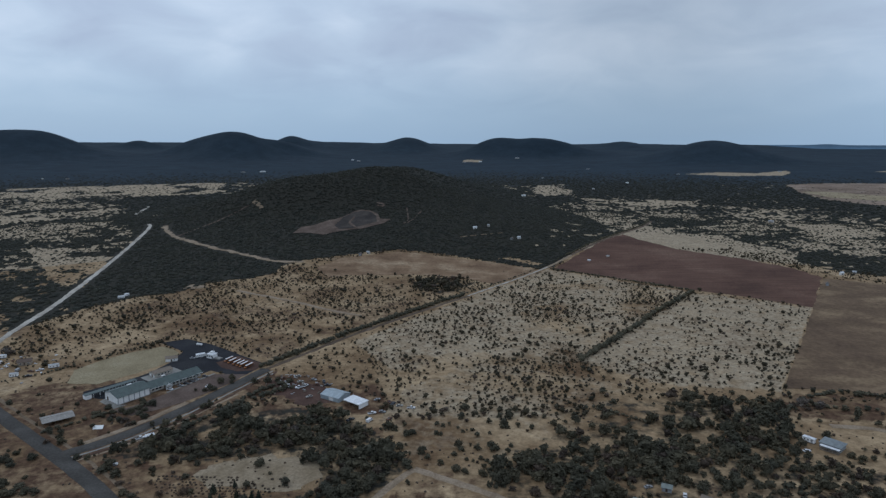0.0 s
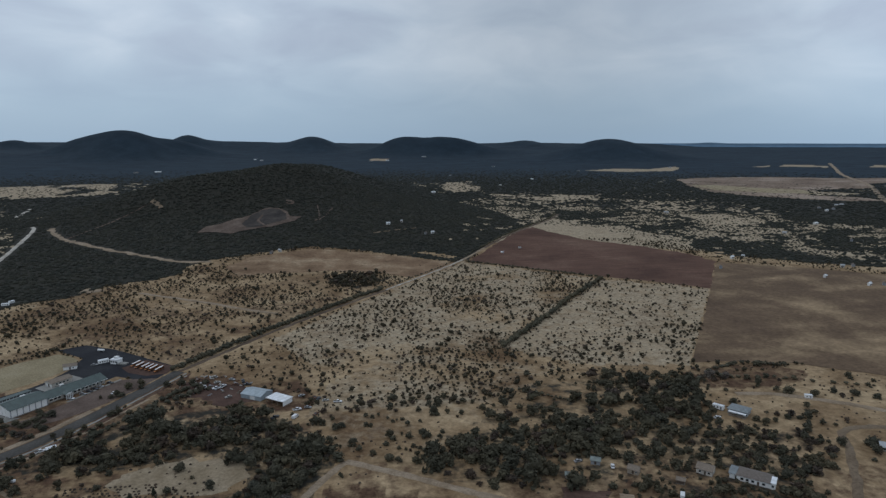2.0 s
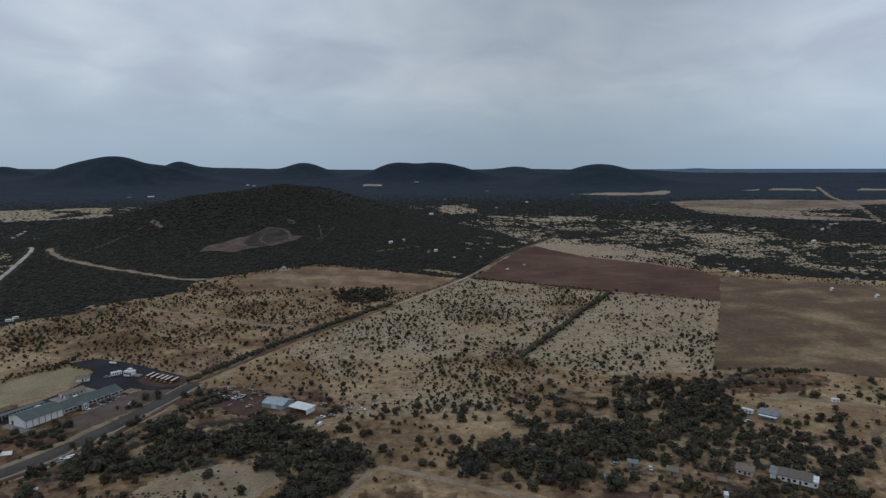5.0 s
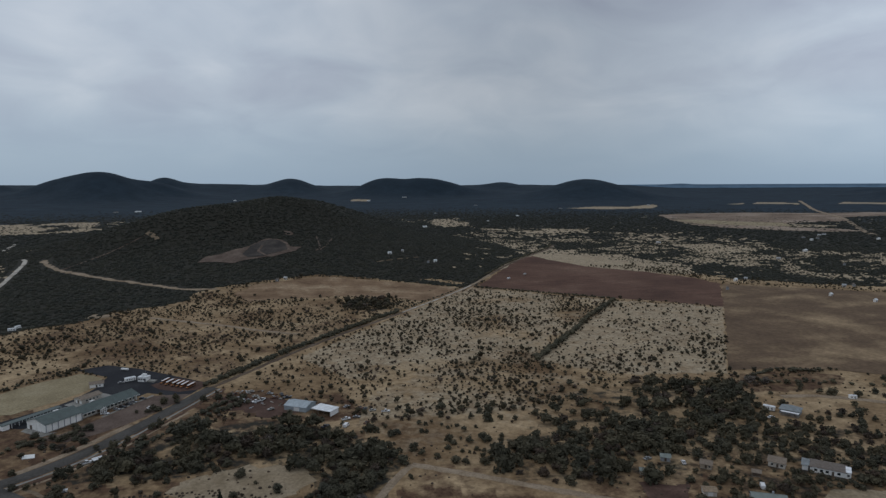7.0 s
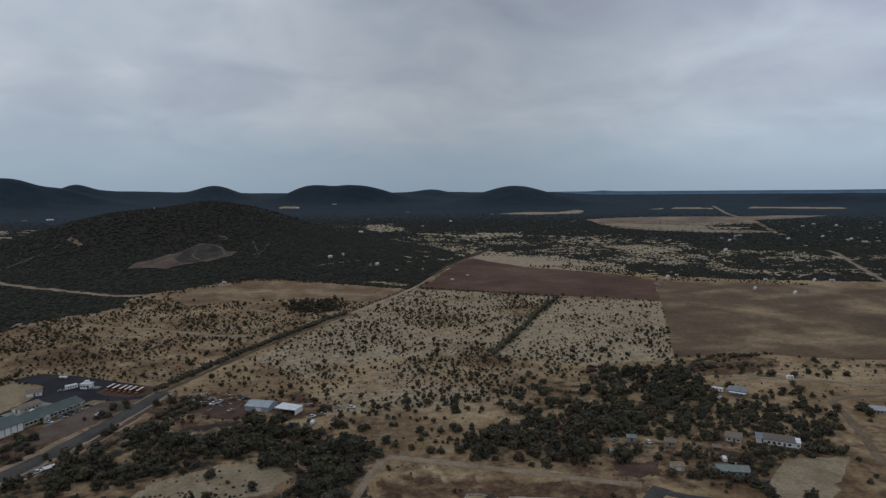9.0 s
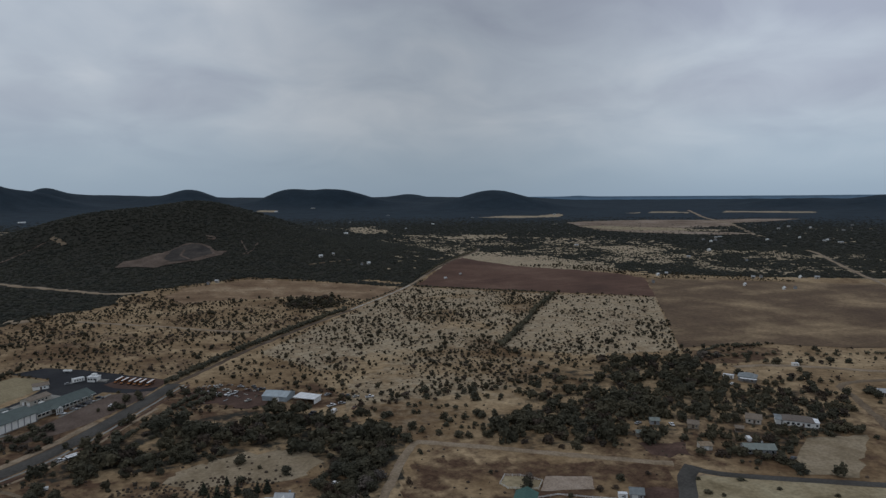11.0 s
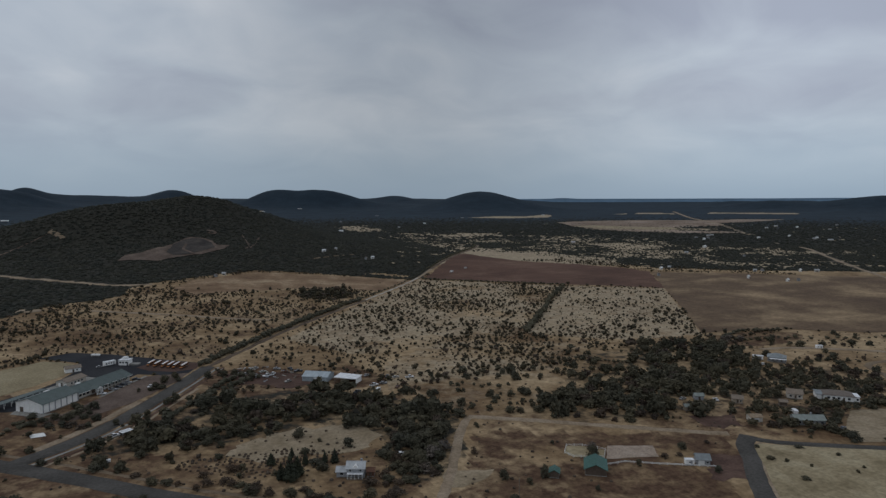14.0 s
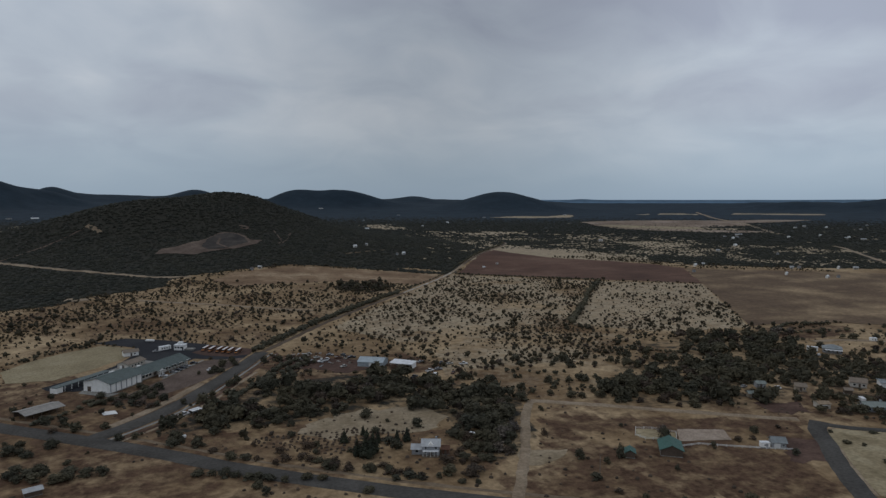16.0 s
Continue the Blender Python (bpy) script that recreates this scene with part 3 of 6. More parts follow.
def pale(x, y):
    """Where the grass is bleached nearly white."""
    p = 0.3 * ease(patches(x, y, 60, 4, 41), 0.4, 0.65)
    p = np.where(inside(x, y, [(82, 364), (213, 526), (287, 476), (180, 319), (120, 330)]), 0.66, p)
    p = np.where(inside(x, y, [(-60, 400), (21, 512), (107, 628), (213, 528), (82, 362), (20, 345), (-30, 350)]), np.maximum(p, 0.36 + 0.28 * ease(patches(x, y, 40, 4, 42), 0.3, 0.5)), p)
    p = np.where(np.hypot(x, y) > 720, 0.8, p)
    p = np.where(inside(x, y, BUSHY), np.maximum(p, 0.34 + 0.24 * ease(patches(x, y, 33, 4, 43), 0.25, 0.5)), p)
    return np.where(y < 290, p * 0.6, p)


def mesh_of(name, verts, faces, mat, smooth=False):
    me = bpy.data.meshes.new(name)
    me.from_pydata(verts if isinstance(verts, list) else np.asarray(verts).tolist(), [], faces if isinstance(faces, list) else np.asarray(faces).tolist())
    me.materials.append(mat)
    if smooth:
        me.polygons.foreach_set("use_smooth", [True] * len(me.polygons))
    me.update()
    return me


def ground():
    """One sheet out to the horizon: rings that widen with distance, closely spaced where the view goes."""
    front = np.concatenate([np.linspace(-48, 56, 470), np.linspace(58, 310, 60)])
    ang = np.radians(90 - front)
    rad = np.concatenate([np.linspace(0, 110, 12)[1:], np.linspace(114, 420, 75), 424 * (3816 / 424) ** np.linspace(0, 1, 250)])
    A, R = np.meshgrid(ang, rad)
    x, y = R * np.cos(A), R * np.sin(A)
    z = height(x, y)
    n, k = len(ang), len(rad)
    verts = np.concatenate([[[0, 0, zat(0, 0)]], np.stack([UNIT * x, UNIT * y, z], -1).reshape(-1, 3)])
    i, j = np.meshgrid(np.arange(k - 1), np.arange(n), indexing="ij")
    a, b = 1 + i * n + j, 1 + i * n + (j + 1) % n
    quads = np.stack([a, b, b + n, a + n], -1).reshape(-1, 4)
    faces = quads.tolist() + [[0, 1 + (q + 1) % n, 1 + q] for q in range(n)]
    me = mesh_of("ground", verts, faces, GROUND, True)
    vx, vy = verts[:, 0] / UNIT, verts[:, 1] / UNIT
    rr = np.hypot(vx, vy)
    # the last value is how strongly distance haze tints the wooded ground
    for key, val in (("woodland", woodland(vx, vy)), ("rust", rust(vx, vy)), ("pale", pale(vx, vy)), ("far_haze", ease(rr, 1150, 1950) * (woodland(vx, vy) > 0.3))):
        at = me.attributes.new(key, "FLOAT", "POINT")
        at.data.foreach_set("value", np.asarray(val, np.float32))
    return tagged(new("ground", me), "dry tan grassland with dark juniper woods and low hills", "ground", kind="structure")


ground()


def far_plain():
    """The last ridges on the eastern skyline, as far off as the eye reaches: a low plain backdrop with haze painted
    into its blue.
    """
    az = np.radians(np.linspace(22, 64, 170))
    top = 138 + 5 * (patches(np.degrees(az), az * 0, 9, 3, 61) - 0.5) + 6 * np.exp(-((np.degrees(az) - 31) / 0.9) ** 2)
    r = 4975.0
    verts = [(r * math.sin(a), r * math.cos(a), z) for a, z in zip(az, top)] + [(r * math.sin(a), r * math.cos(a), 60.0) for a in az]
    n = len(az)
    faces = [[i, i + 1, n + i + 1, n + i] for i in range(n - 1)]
    return tagged(new("backdrop", mesh_of("backdrop", verts, faces, FARHAZE, True)), "hazy blue far ridges on the horizon", "backdrop", kind="structure")


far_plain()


def wobble(poly, step, amount, seed=0):
    """The outline of a field or pad, cut into short pieces and made uneven."""
    rng = np.random.RandomState(seed + len(poly))
    out = []
    for (x1, y1), (x2, y2) in zip(poly, poly[1:] + poly[:1]):
        k = max(1, int(math.hypot(x2 - x1, y2 - y1) / step))
        for i in range(k):
            t = i / k
            s = amount if i else 0
            out.append((x1 + (x2 - x1) * t + s * rng.uniform(-1, 1), y1 + (y2 - y1) * t + s * rng.uniform(-1, 1)))
    return out


def sheet(name, poly, lift, mat, label, category, step=8.0, rough=0.6, kind="structure", seed=0):
    """A field, pad or yard that lies on the ground and follows it."""
    from mathutils.geometry import delaunay_2d_cdt
    edge = wobble(poly, step, rough, seed)
    xs, ys = [p[0] for p in edge], [p[1] for p in edge]
    gx, gy = np.meshgrid(np.arange(min(xs) + step / 2, max(xs), step), np.arange(min(ys) + step / 2, max(ys), step))
    gx, gy = gx.ravel(), gy.ravel()
    ok = inside(gx, gy, edge) & (off_line(gx, gy, edge + edge[:1]) > step * 0.35)
    pts = [Vector(p) for p in edge] + [Vector((a, b)) for a, b in zip(gx[ok], gy[ok])]
    v, _, f, *_ = delaunay_2d_cdt(pts, [], [list(range(len(edge)))], 1, 1e-4)
    verts = [(UNIT * p.x, UNIT * p.y, zat(p.x, p.y) + lift) for p in v]
    faces = []
    for t in f:
        a, b, c = (v[i] for i in t[:3])
        faces.append(list(t) if (b - a).cross(c - a) > 0 else list(t)[::-1])
    return tagged(new(name, mesh_of(name, verts, faces, mat, True)), label, category, kind=kind)


def smooth_line(line, step):
    """A bent line rounded through its points."""
    p = [Vector(a) for a in line]
    p = [p[0] * 2 - p[1]] + p + [p[-1] * 2 - p[-2]]
    out = []
    for a, b, c, d in zip(p, p[1:], p[2:], p[3:]):
        k = max(1, int((c - b).length / step))
        for i in range(k):
            t = i / k
            out.append(0.5 * ((2 * b) + (c - a) * t + (2 * a - 5 * b + 4 * c - d) * t**2 + (3 * b - a - 3 * c + d) * t**3))
    return out + [p[-2]]


def strip(name, line, half, lift, mat, label="", category="", kind="structure", step=5.0, ragged=0.15, shift=0.0, parent=None):
    """A road, track or painted line: a low crowned band with sides that go down into the ground."""
    rng = np.random.RandomState(len(line) * 7 + int(half * 10))
    pts = smooth_line(line, step)
    verts, faces = [], []
    for i, p in enumerate(pts):
        d = (pts[min(i + 1, len(pts) - 1)] - pts[max(i - 1, 0)]).normalized()
        nrm = Vector((-d.y, d.x))
        a, b = half + rng.uniform(-ragged, ragged), half + rng.uniform(-ragged, ragged)
        for s, up in ((-a - 0.2, -0.3), (-a, 0.0), (0, 0.04 * half), (b, 0.0), (b + 0.2, -0.3)):
            q = p + nrm * (s + shift)
            verts.append((UNIT * q.x, UNIT * q.y, zat(q.x, q.y) + lift + up))
        if i:
            k = 5 * i
            faces += [[k - 5 + j, k + j, k + j + 1, k - 4 + j][::-1] for j in range(4)]
    ob = new(name, mesh_of(name, verts, faces, mat, True))
    if parent:
        ob.parent = parent
        return ob
    return tagged(ob, label, category, kind=kind)


sheet("field", PLOUGHED, 0.20, PLOUGH, "bare reddish-brown ploughed field beside the dirt lane", "field", 7, 1.8)
sheet("field", FALLOW_FIELD, 0.22, FALLOW, "brown fallow field with pale mown streaks", "field", 10, 0.8)
sheet("field", MEADOW_FIELD, 0.20, MEADOW, "ochre dry meadow at the foot of the wooded hill", "field", 9, 2.0)
sheet("field", PASTURE, 0.60, FARFIELD, "wide pinkish-tan pasture far out among the woods", "field", 20, 8.0)
sheet("field", [(741, 1312), (795, 1305), (850, 1212), (903, 1164), (872, 1090), (811, 1122), (737, 1196)], 0.95, STRAW, "bleached pale band along the far pasture", "field", 18, 5.0)
sheet("ball_field", BALLFIELD, 0.12, TURF, "pale yellow dry grass ball field behind the school", "field", 5, 0.5)
sheet("yard_grass", TRIANGLE, 0.10, STRAW, "straw-coloured grass plot inside the road bend", "grass", 5, 0.4)
sheet("parking_lot", LOT, 0.10, TARMAC, "dark tarmac parking lot behind the school", "parking lot", 6, 0.3)
sheet("school_apron", [(-163, 381), (-160, 360), (-152, 352), (-134, 350), (-140, 342), (-152, 330), (-160, 318), (-171, 309), (-178, 309), (-188, 313), (-191, 318), (-176, 334), (-168, 346), (-163, 362)], 0.085, TARMAC, "dark tarmac apron round the school buildings", "pavement", 5, 0.4)
sheet("bus_bay", [(-136, 362), (-126, 373), (-107, 360), (-109, 350), (-119, 348), (-130, 354)], 0.14, REDSOIL, "dark red-brown gravel bay under the school buses", "parking lot", 4, 0.3)
sheet("forecourt", FORECOURT, 0.08, GRAVEL, "worn brown-grey forecourt in front of the school", "pavement", 5, 0.3)
QUARRY = [(-180, 749), (-175, 773), (-162, 779), (-146, 797), (-129, 810), (-117, 829), (-108, 835), (-95, 833), (-86, 824), (-81, 807), (-67, 805), (-74, 788), (-90, 774), (-98, 765), (-110, 762), (-127, 752), (-142, 740), (-159, 749)]
sheet("quarry_scar", [(-127, 762), (-134, 776), (-129, 806), (-117, 825), (-107, 831), (-95, 829), (-86, 814), (-84, 792), (-98, 778), (-110, 766)], 1.4, SCAR, "bare dark grey quarry scoop on the hillside", "quarry", 4, 1.2)
sheet("quarry_scar", QUARRY, 0.9, SCARTAN, "bare tan dirt bank round the quarry scoop", "quarry", 4, 0.8)
strip("track", [(-104, 763), (-113, 780), (-117, 788), (-114, 809)], 1.2, 1.7, SCARTAN, "pale haul track inside the quarry scoop", "track", step=4, ragged=0.4)
strip("track", [(-50, 790), (-45, 805), (-46, 824), (-49, 854)], 0.8, 0.9, SCARTAN, "forked dirt track on the wooded hillside", "track", step=4, ragged=0.6)
strip("track", [(-45, 793), (-37, 814), (-29, 847)], 0.8, 0.9, SCARTAN, "short dirt track up the wooded hillside", "track", step=4, ragged=0.6)
strip("track", [(20, 745), (35, 753), (47, 759), (62, 766), (73, 772)], 0.9, 0.9, BROWNDIRT, "thin dirt track at the foot of the hill", "track", step=4, ragged=0.6)
sheet("bare_slope", [(-90, 862), (-79, 859), (-80, 847), (-88, 850)], 0.7, SCARTAN, "small bare patch above the quarry", "slope", 4, 1.0)
sheet("bare_slope", [(-262, 862), (-257, 868), (-248, 858), (-240, 846), (-246, 843), (-255, 854)], 0.7, BROWNDIRT, "small bare clearing on the wooded hillside", "slope", 5, 1.4)
sheet("riding_arena", [(20, 197), (34.5, 191.5), (30, 183), (13, 188)], 0.10, ARENA, "pale raked sand riding arena", "arena", 3, 0.3)
sheet("paddock", [(3, 197), (7, 202), (12, 200), (17, 194), (13, 189), (4, 193)], 0.08, STRAW, "small straw-coloured paddock inside a white rail", "paddock", 3, 0.2)
sheet("dirt_pad", [(-39, 198), (-24, 194.5), (-29, 189.5), (-38, 186.5), (-43, 188)], 0.1, TANGRASS, "pale dirt turning pad beside the driveway", "dirt", 3, 1.0)
sheet("clearing", CLEARING_GRASS, 0.06, TANGRASS, "pale straw-coloured grass clearing inside the wood", "grass", 3, 3.2)
LAWN = [(131, 191), (156, 185), (117, 159), (103, 167), (110, 178)]
sheet("yard_grass", LAWN, 0.07, TANGRASS, "pale straw-coloured lawn beside the houses", "grass", 4, 1.2)
sheet("clearing", [(-224, 530), (-223, 546), (-211, 545), (-205, 537), (-212, 532)], 0.3, PALE, "bare pale clearing at the wood edge", "dirt", 4, 1.0)
sheet("red_yard", [(67, 210), (84, 205), (79, 192), (65, 199)], 0.09, REDSOIL, "dark red cinder yard beside the dirt track", "yard", 3, 2.2)
sheet("red_yard", [(45, 178), (56, 174), (45, 158), (33, 164)], 0.09, REDSOIL, "dark red cinder yard beside the grey garage", "yard", 3, 1.6)
sheet("red_yard", [(-95, 336), (-66, 330), (-52, 312), (-70, 302), (-92, 318)], 0.07, REDSOIL, "rust-red dirt salvage yard beside the barn", "yard", 4, 2.6)
sheet("concrete_slab", [(-164.5, 279.5), (-160, 280), (-158.5, 276), (-163, 275.5)], 0.12, WHITE, "white-topped concrete slab on red dirt", "slab", 2, 0.05)
for poly, lab in (([(-176, 306), (-164.5, 297.5), (-160, 302.5), (-163, 302), (-175, 310)], "pale concrete walk in front of the gymnasium"), ([(-146, 317.5), (-130, 344.5), (-131.2, 345), (-147.4, 318.2)], "pale concrete kerb walk along the forecourt")):
    sheet("pavement", poly, 0.16, CONCRETE, lab, "pavement", 2, 0.05)

highway = strip("road", HIGHWAY, 3.3, 0.2, ASPHALT, "worn grey two-lane asphalt highway", "road")
lane = strip("road", LANE_PAVED, 3.5, 0.16, ASPHALT, "grey asphalt lane past the school", "road")
cul = strip("road", CUL_STEM, 2.8, 0.2, ASPHALT, "grey asphalt residential road with a bend", "road", step=3)
strip("road", CUL_EAST, 1.8, 0.17, ASPHALT, "narrow grey asphalt residential road", "road", step=3)
strip("verge", [(x + 4.6, y - 2.8) for x, y in LANE_PAVED], 0.45, 0.14, CONCRETE, "pale concrete gutter along the lane", "kerb")
strip("ditch", [(x + 7.0, y - 4.0) for x, y in LANE_PAVED], 0.5, 0.1, REDSOIL, "narrow dark drainage ditch beside the lane", "ditch", ragged=0.3)
strip("verge", [(x + 8.6, y - 4.9) for x, y in LANE_PAVED[:4]], 0.7, 0.08, PALE, "pale worn bank beside the drainage ditch", "verge", ragged=0.5)
strip("verge", [(-160, 262), (-150, 274), (-140, 290), (-131, 306)], 1.6, 0.1, PALE, "pale dirt verge beside the lane", "verge")
strip("verge", [(x + 5.2, y + 4.2) for x, y in HIGHWAY], 0.8, 0.06, BROWNDIRT, "brown gravel shoulder of the highway", "verge", ragged=0.4)
strip("verge", [(71, 179.5), (65.5, 178.5), (56, 166), (47, 155.3), (35, 139)], 0.5, 0.14, PALE, "pale gravel edge of the road bend", "verge")
strip("track", LANE_DIRT[:4], 1.5, 0.22, LANEDIRT, "straight brown dirt lane beside a dark hedge", "track", ragged=0.6)
strip("track", LANE_DIRT[3:7], 1.5, 0.32, PALE, "straight pale gravel lane between fields", "track", ragged=0.6)
strip("track", LANE_DIRT[6:], 1.4, 0.34, LANEDIRT, "narrow dirt lane into the woods beside the ploughed field", "track", ragged=0.5)
strip("track", LANE_DIRT[3:6], 0.7, 0.36, CHALK, "worn white wheel track of the gravel lane", "track", ragged=0.5)
strip("track", WEST_ROAD, 2.0, 0.4, CHALK, "pale gravel road into the woods", "track", ragged=0.5)
strip("track", WEST_ROAD_FAR, 3.0, 1.0, CHALK, "far end of the pale gravel road", "track", ragged=1)
strip("track", WOOD_TRACK, 2.7, 0.5, PALE, "pale dirt track along the edge of the woods", "track", ragged=2.0)
strip("track", WOOD_TRACK_FAR, 1.0, 0.7, SCARTAN, "pale dirt track up the wooded slope", "track", ragged=1.2)
strip("track", DRIVE, 1.5, 0.15, PALE, "pale dirt driveway beside dark junipers", "track", step=3, ragged=0.3)
strip("track", SOUTH_TRACK, 1.8, 0.15, PALE, "pale dirt track along the edge of the wood", "track", step=3, ragged=0.4)
strip("track", EAST_DRIVE, 1.7, 0.14, BROWNDIRT, "brown dirt driveway between the houses", "track", step=3, ragged=0.4)
strip("track", FIELD_TRACK, 1.8, 0.32, PALE, "faint dirt track beside the fallow field", "track", step=3, ragged=0.4)
strip("track", SCRUB_TRACK, 1.8, 0.3, PALE, "faint dirt track through the scrub", "track", ragged=0.5)
strip("track", FAR_ROAD, 2.3, 0.6, PALE, "pale gravel road through distant woods", "track", step=15, ragged=1)
strip("track", FAR_ROAD_B, 5.0, 1.0, PALE, "pale gravel road across the far pasture", "track", step=20, ragged=1.5)

# ---- building kit ----


def part(name, bm, mat, parent, label=""):
    """Links a bmesh as one mesh under a thing or under a part."""
    me = bpy.data.meshes.new(name)
    bmesh.ops.recalc_face_normals(bm, faces=bm.faces)
    bm.to_mesh(me)
    bm.free()
    me.materials.append(mat)
    ob = new(name, me)
    ob.parent = parent
    return tagged(ob, label)


def base_at(name, x, y, turn, label, category, group="", z=None):
    """An empty at the foot of a thing; its parts hang under it."""
    e = new(name)
    e.empty_display_size = 0.5
    e.matrix_basis = pose(UNIT * x, UNIT * y, zat(x, y) if z is None else z, 0, 0, turn)
    return tagged(e, label, category, group)


def stretch(e, along, across, up):
    """Makes a whole thing longer, wider or higher."""
    e.matrix_basis = e.matrix_basis @ Matrix.Diagonal((along, across, up, 1))
    return e


def box(x0, x1, y0, y1, z0, z1, bevel=0.0, bm=None):
    bm = bm or bmesh.new()
    made = bmesh.ops.create_cube(bm, size=1.0, matrix=Matrix.LocRotScale(((x0 + x1) / 2, (y0 + y1) / 2, (z0 + z1) / 2), None, (x1 - x0, y1 - y0, z1 - z0)))
    if bevel:
        edges = {e for v in made["verts"] for e in v.link_edges}
        bmesh.ops.bevel(bm, geom=list(edges), offset=bevel, segments=1, affect="EDGES")
    return bm


def prism(outline, y0, y1, bm=None, bevel=0.0):
    """An outline in x and z, drawn out along y."""
    bm = bm or bmesh.new()
    a = [bm.verts.new((x, y0, z)) for x, z in outline]
    b = [bm.verts.new((x, y1, z)) for x, z in outline]
    bm.faces.new(a)
    bm.faces.new(b[::-1])
    for i in range(len(a)):
        bm.faces.new((a[i], b[i], b[(i + 1) % len(a)], a[(i + 1) % len(a)]))
    if bevel:
        bmesh.ops.bevel(bm, geom=list(bm.edges), offset=bevel, segments=1, affect="EDGES")
    return bm


def tube(p, q, r0, r1, sides=8, bm=None):
    bm = bm or bmesh.new()
    p, q = Vector(p), Vector(q)
    m = Matrix.Translation((p + q) / 2) @ (q - p).to_track_quat("Z", "Y").to_matrix().to_4x4()
    bmesh.ops.create_cone(bm, cap_ends=True, segments=sides, radius1=r0, radius2=r1, depth=(q - p).length, matrix=m)
    return bm


def gable_walls(L, W, H, rise):
    """Four walls with pointed ends; the ridge runs along x."""
    bm = bmesh.new()
    prof = [(-W / 2, 0), (W / 2, 0), (W / 2, H), (0, H + rise), (-W / 2, H)]
    a = [bm.verts.new((-L / 2, y, z)) for y, z in prof]
    b = [bm.verts.new((L / 2, y, z)) for y, z in prof]
    bm.faces.new(a)
    bm.faces.new(b[::-1])
    for i in range(5):
        bm.faces.new((a[i], b[i], b[(i + 1) % 5], a[(i + 1) % 5]))
    return bm


def gable_roof(L, W, H, rise, over=0.45, thick=0.16):
    """Two roof slopes with eaves, as one folded slab."""
    bm = bmesh.new()
    k = rise / (W / 2)
    e = W / 2 + over
    ze = H - over * k + 0.03
    prof = [(-e, ze), (0, H + rise + 0.03), (e, ze), (e, ze + thick), (0, H + rise + 0.03 + thick), (-e, ze + thick)]
    x = L / 2 + over
    a = [bm.verts.new((-x, y, z)) for y, z in prof]
    b = [bm.verts.new((x, y, z)) for y, z in prof]
    for q in ((0, 1, 4, 5), (1, 2, 3, 4)):
        bm.faces.new([a[i] for i in q])
        bm.faces.new([b[i] for i in q][::-1])
    for i in range(6):
        bm.faces.new((a[i], b[i], b[(i + 1) % 6], a[(i + 1) % 6]))
    return bm


def hip_roof(L, W, H, rise, over=0.5, thick=0.16):
    bm = bmesh.new()
    x, y = L / 2 + over, W / 2 + over
    lo = [bm.verts.new((sx * x, sy * y, H - 0.12)) for sx, sy in ((-1, -1), (1, -1), (1, 1), (-1, 1))]
    mid = [bm.verts.new((sx * x, sy * y, H - 0.12 + thick)) for sx, sy in ((-1, -1), (1, -1), (1, 1), (-1, 1))]
    r = max(0.3, L / 2 - W / 2)
    p, q = bm.verts.new((-r, 0, H + rise)), bm.verts.new((r, 0, H + rise))
    bm.faces.new(lo[::-1])
    for i in range(4):
        bm.faces.new((lo[i], lo[(i + 1) % 4], mid[(i + 1) % 4], mid[i]))
    bm.faces.new((mid[0], mid[1], q, p))
    bm.faces.new((mid[1], mid[2], q))
    bm.faces.new((mid[2], mid[3], p, q))
    bm.faces.new((mid[3], mid[0], p))
    return bm


def opening(house, kind, side, at, sill, w, h, L, W, frame_mat, fill_mat, dx=0.0, dy=0.0):
    """A window or door set on one side of a house: s and n are the long sides, w and e the ends."""
    t = 0.07
    along = side in "sn"
    sign = -1 if side in "sw" else 1
    face = (W if along else L) / 2 * sign

    def slab(a0, a1, d0, d1, z0, z1, bm=None):
        lo, hi = sorted((face + sign * d0, face + sign * d1))
        return box(a0 + dx, a1 + dx, lo + dy, hi + dy, z0, z1, 0, bm) if along else box(lo + dx, hi + dx, a0 + dy, a1 + dy, z0, z1, 0, bm)

    if kind == "window":
        bm = slab(at - w / 2 - t, at + w / 2 + t, -0.05, 0.06, sill - t, sill)
        slab(at - w / 2 - t, at + w / 2 + t, -0.05, 0.06, sill + h, sill + h + t, bm)
        slab(at - w / 2 - t, at - w / 2, -0.05, 0.06, sill, sill + h, bm)
        slab(at + w / 2, at + w / 2 + t, -0.05, 0.06, sill, sill + h, bm)
        fr = part("window", bm, frame_mat, house)
        part("pane", slab(at - w / 2, at + w / 2, -0.05, 0.02, sill, sill + h), GLASS, fr)
    else:
        d = part(kind, slab(at - w / 2, at + w / 2, -0.05, 0.06, sill, sill + h), fill_mat, house)
        if kind == "door":
            part("handle", slab(at + w / 2 - 0.18, at + w / 2 - 0.1, 0.06, 0.12, 1.0, 1.12), TRIM, d)
    return house


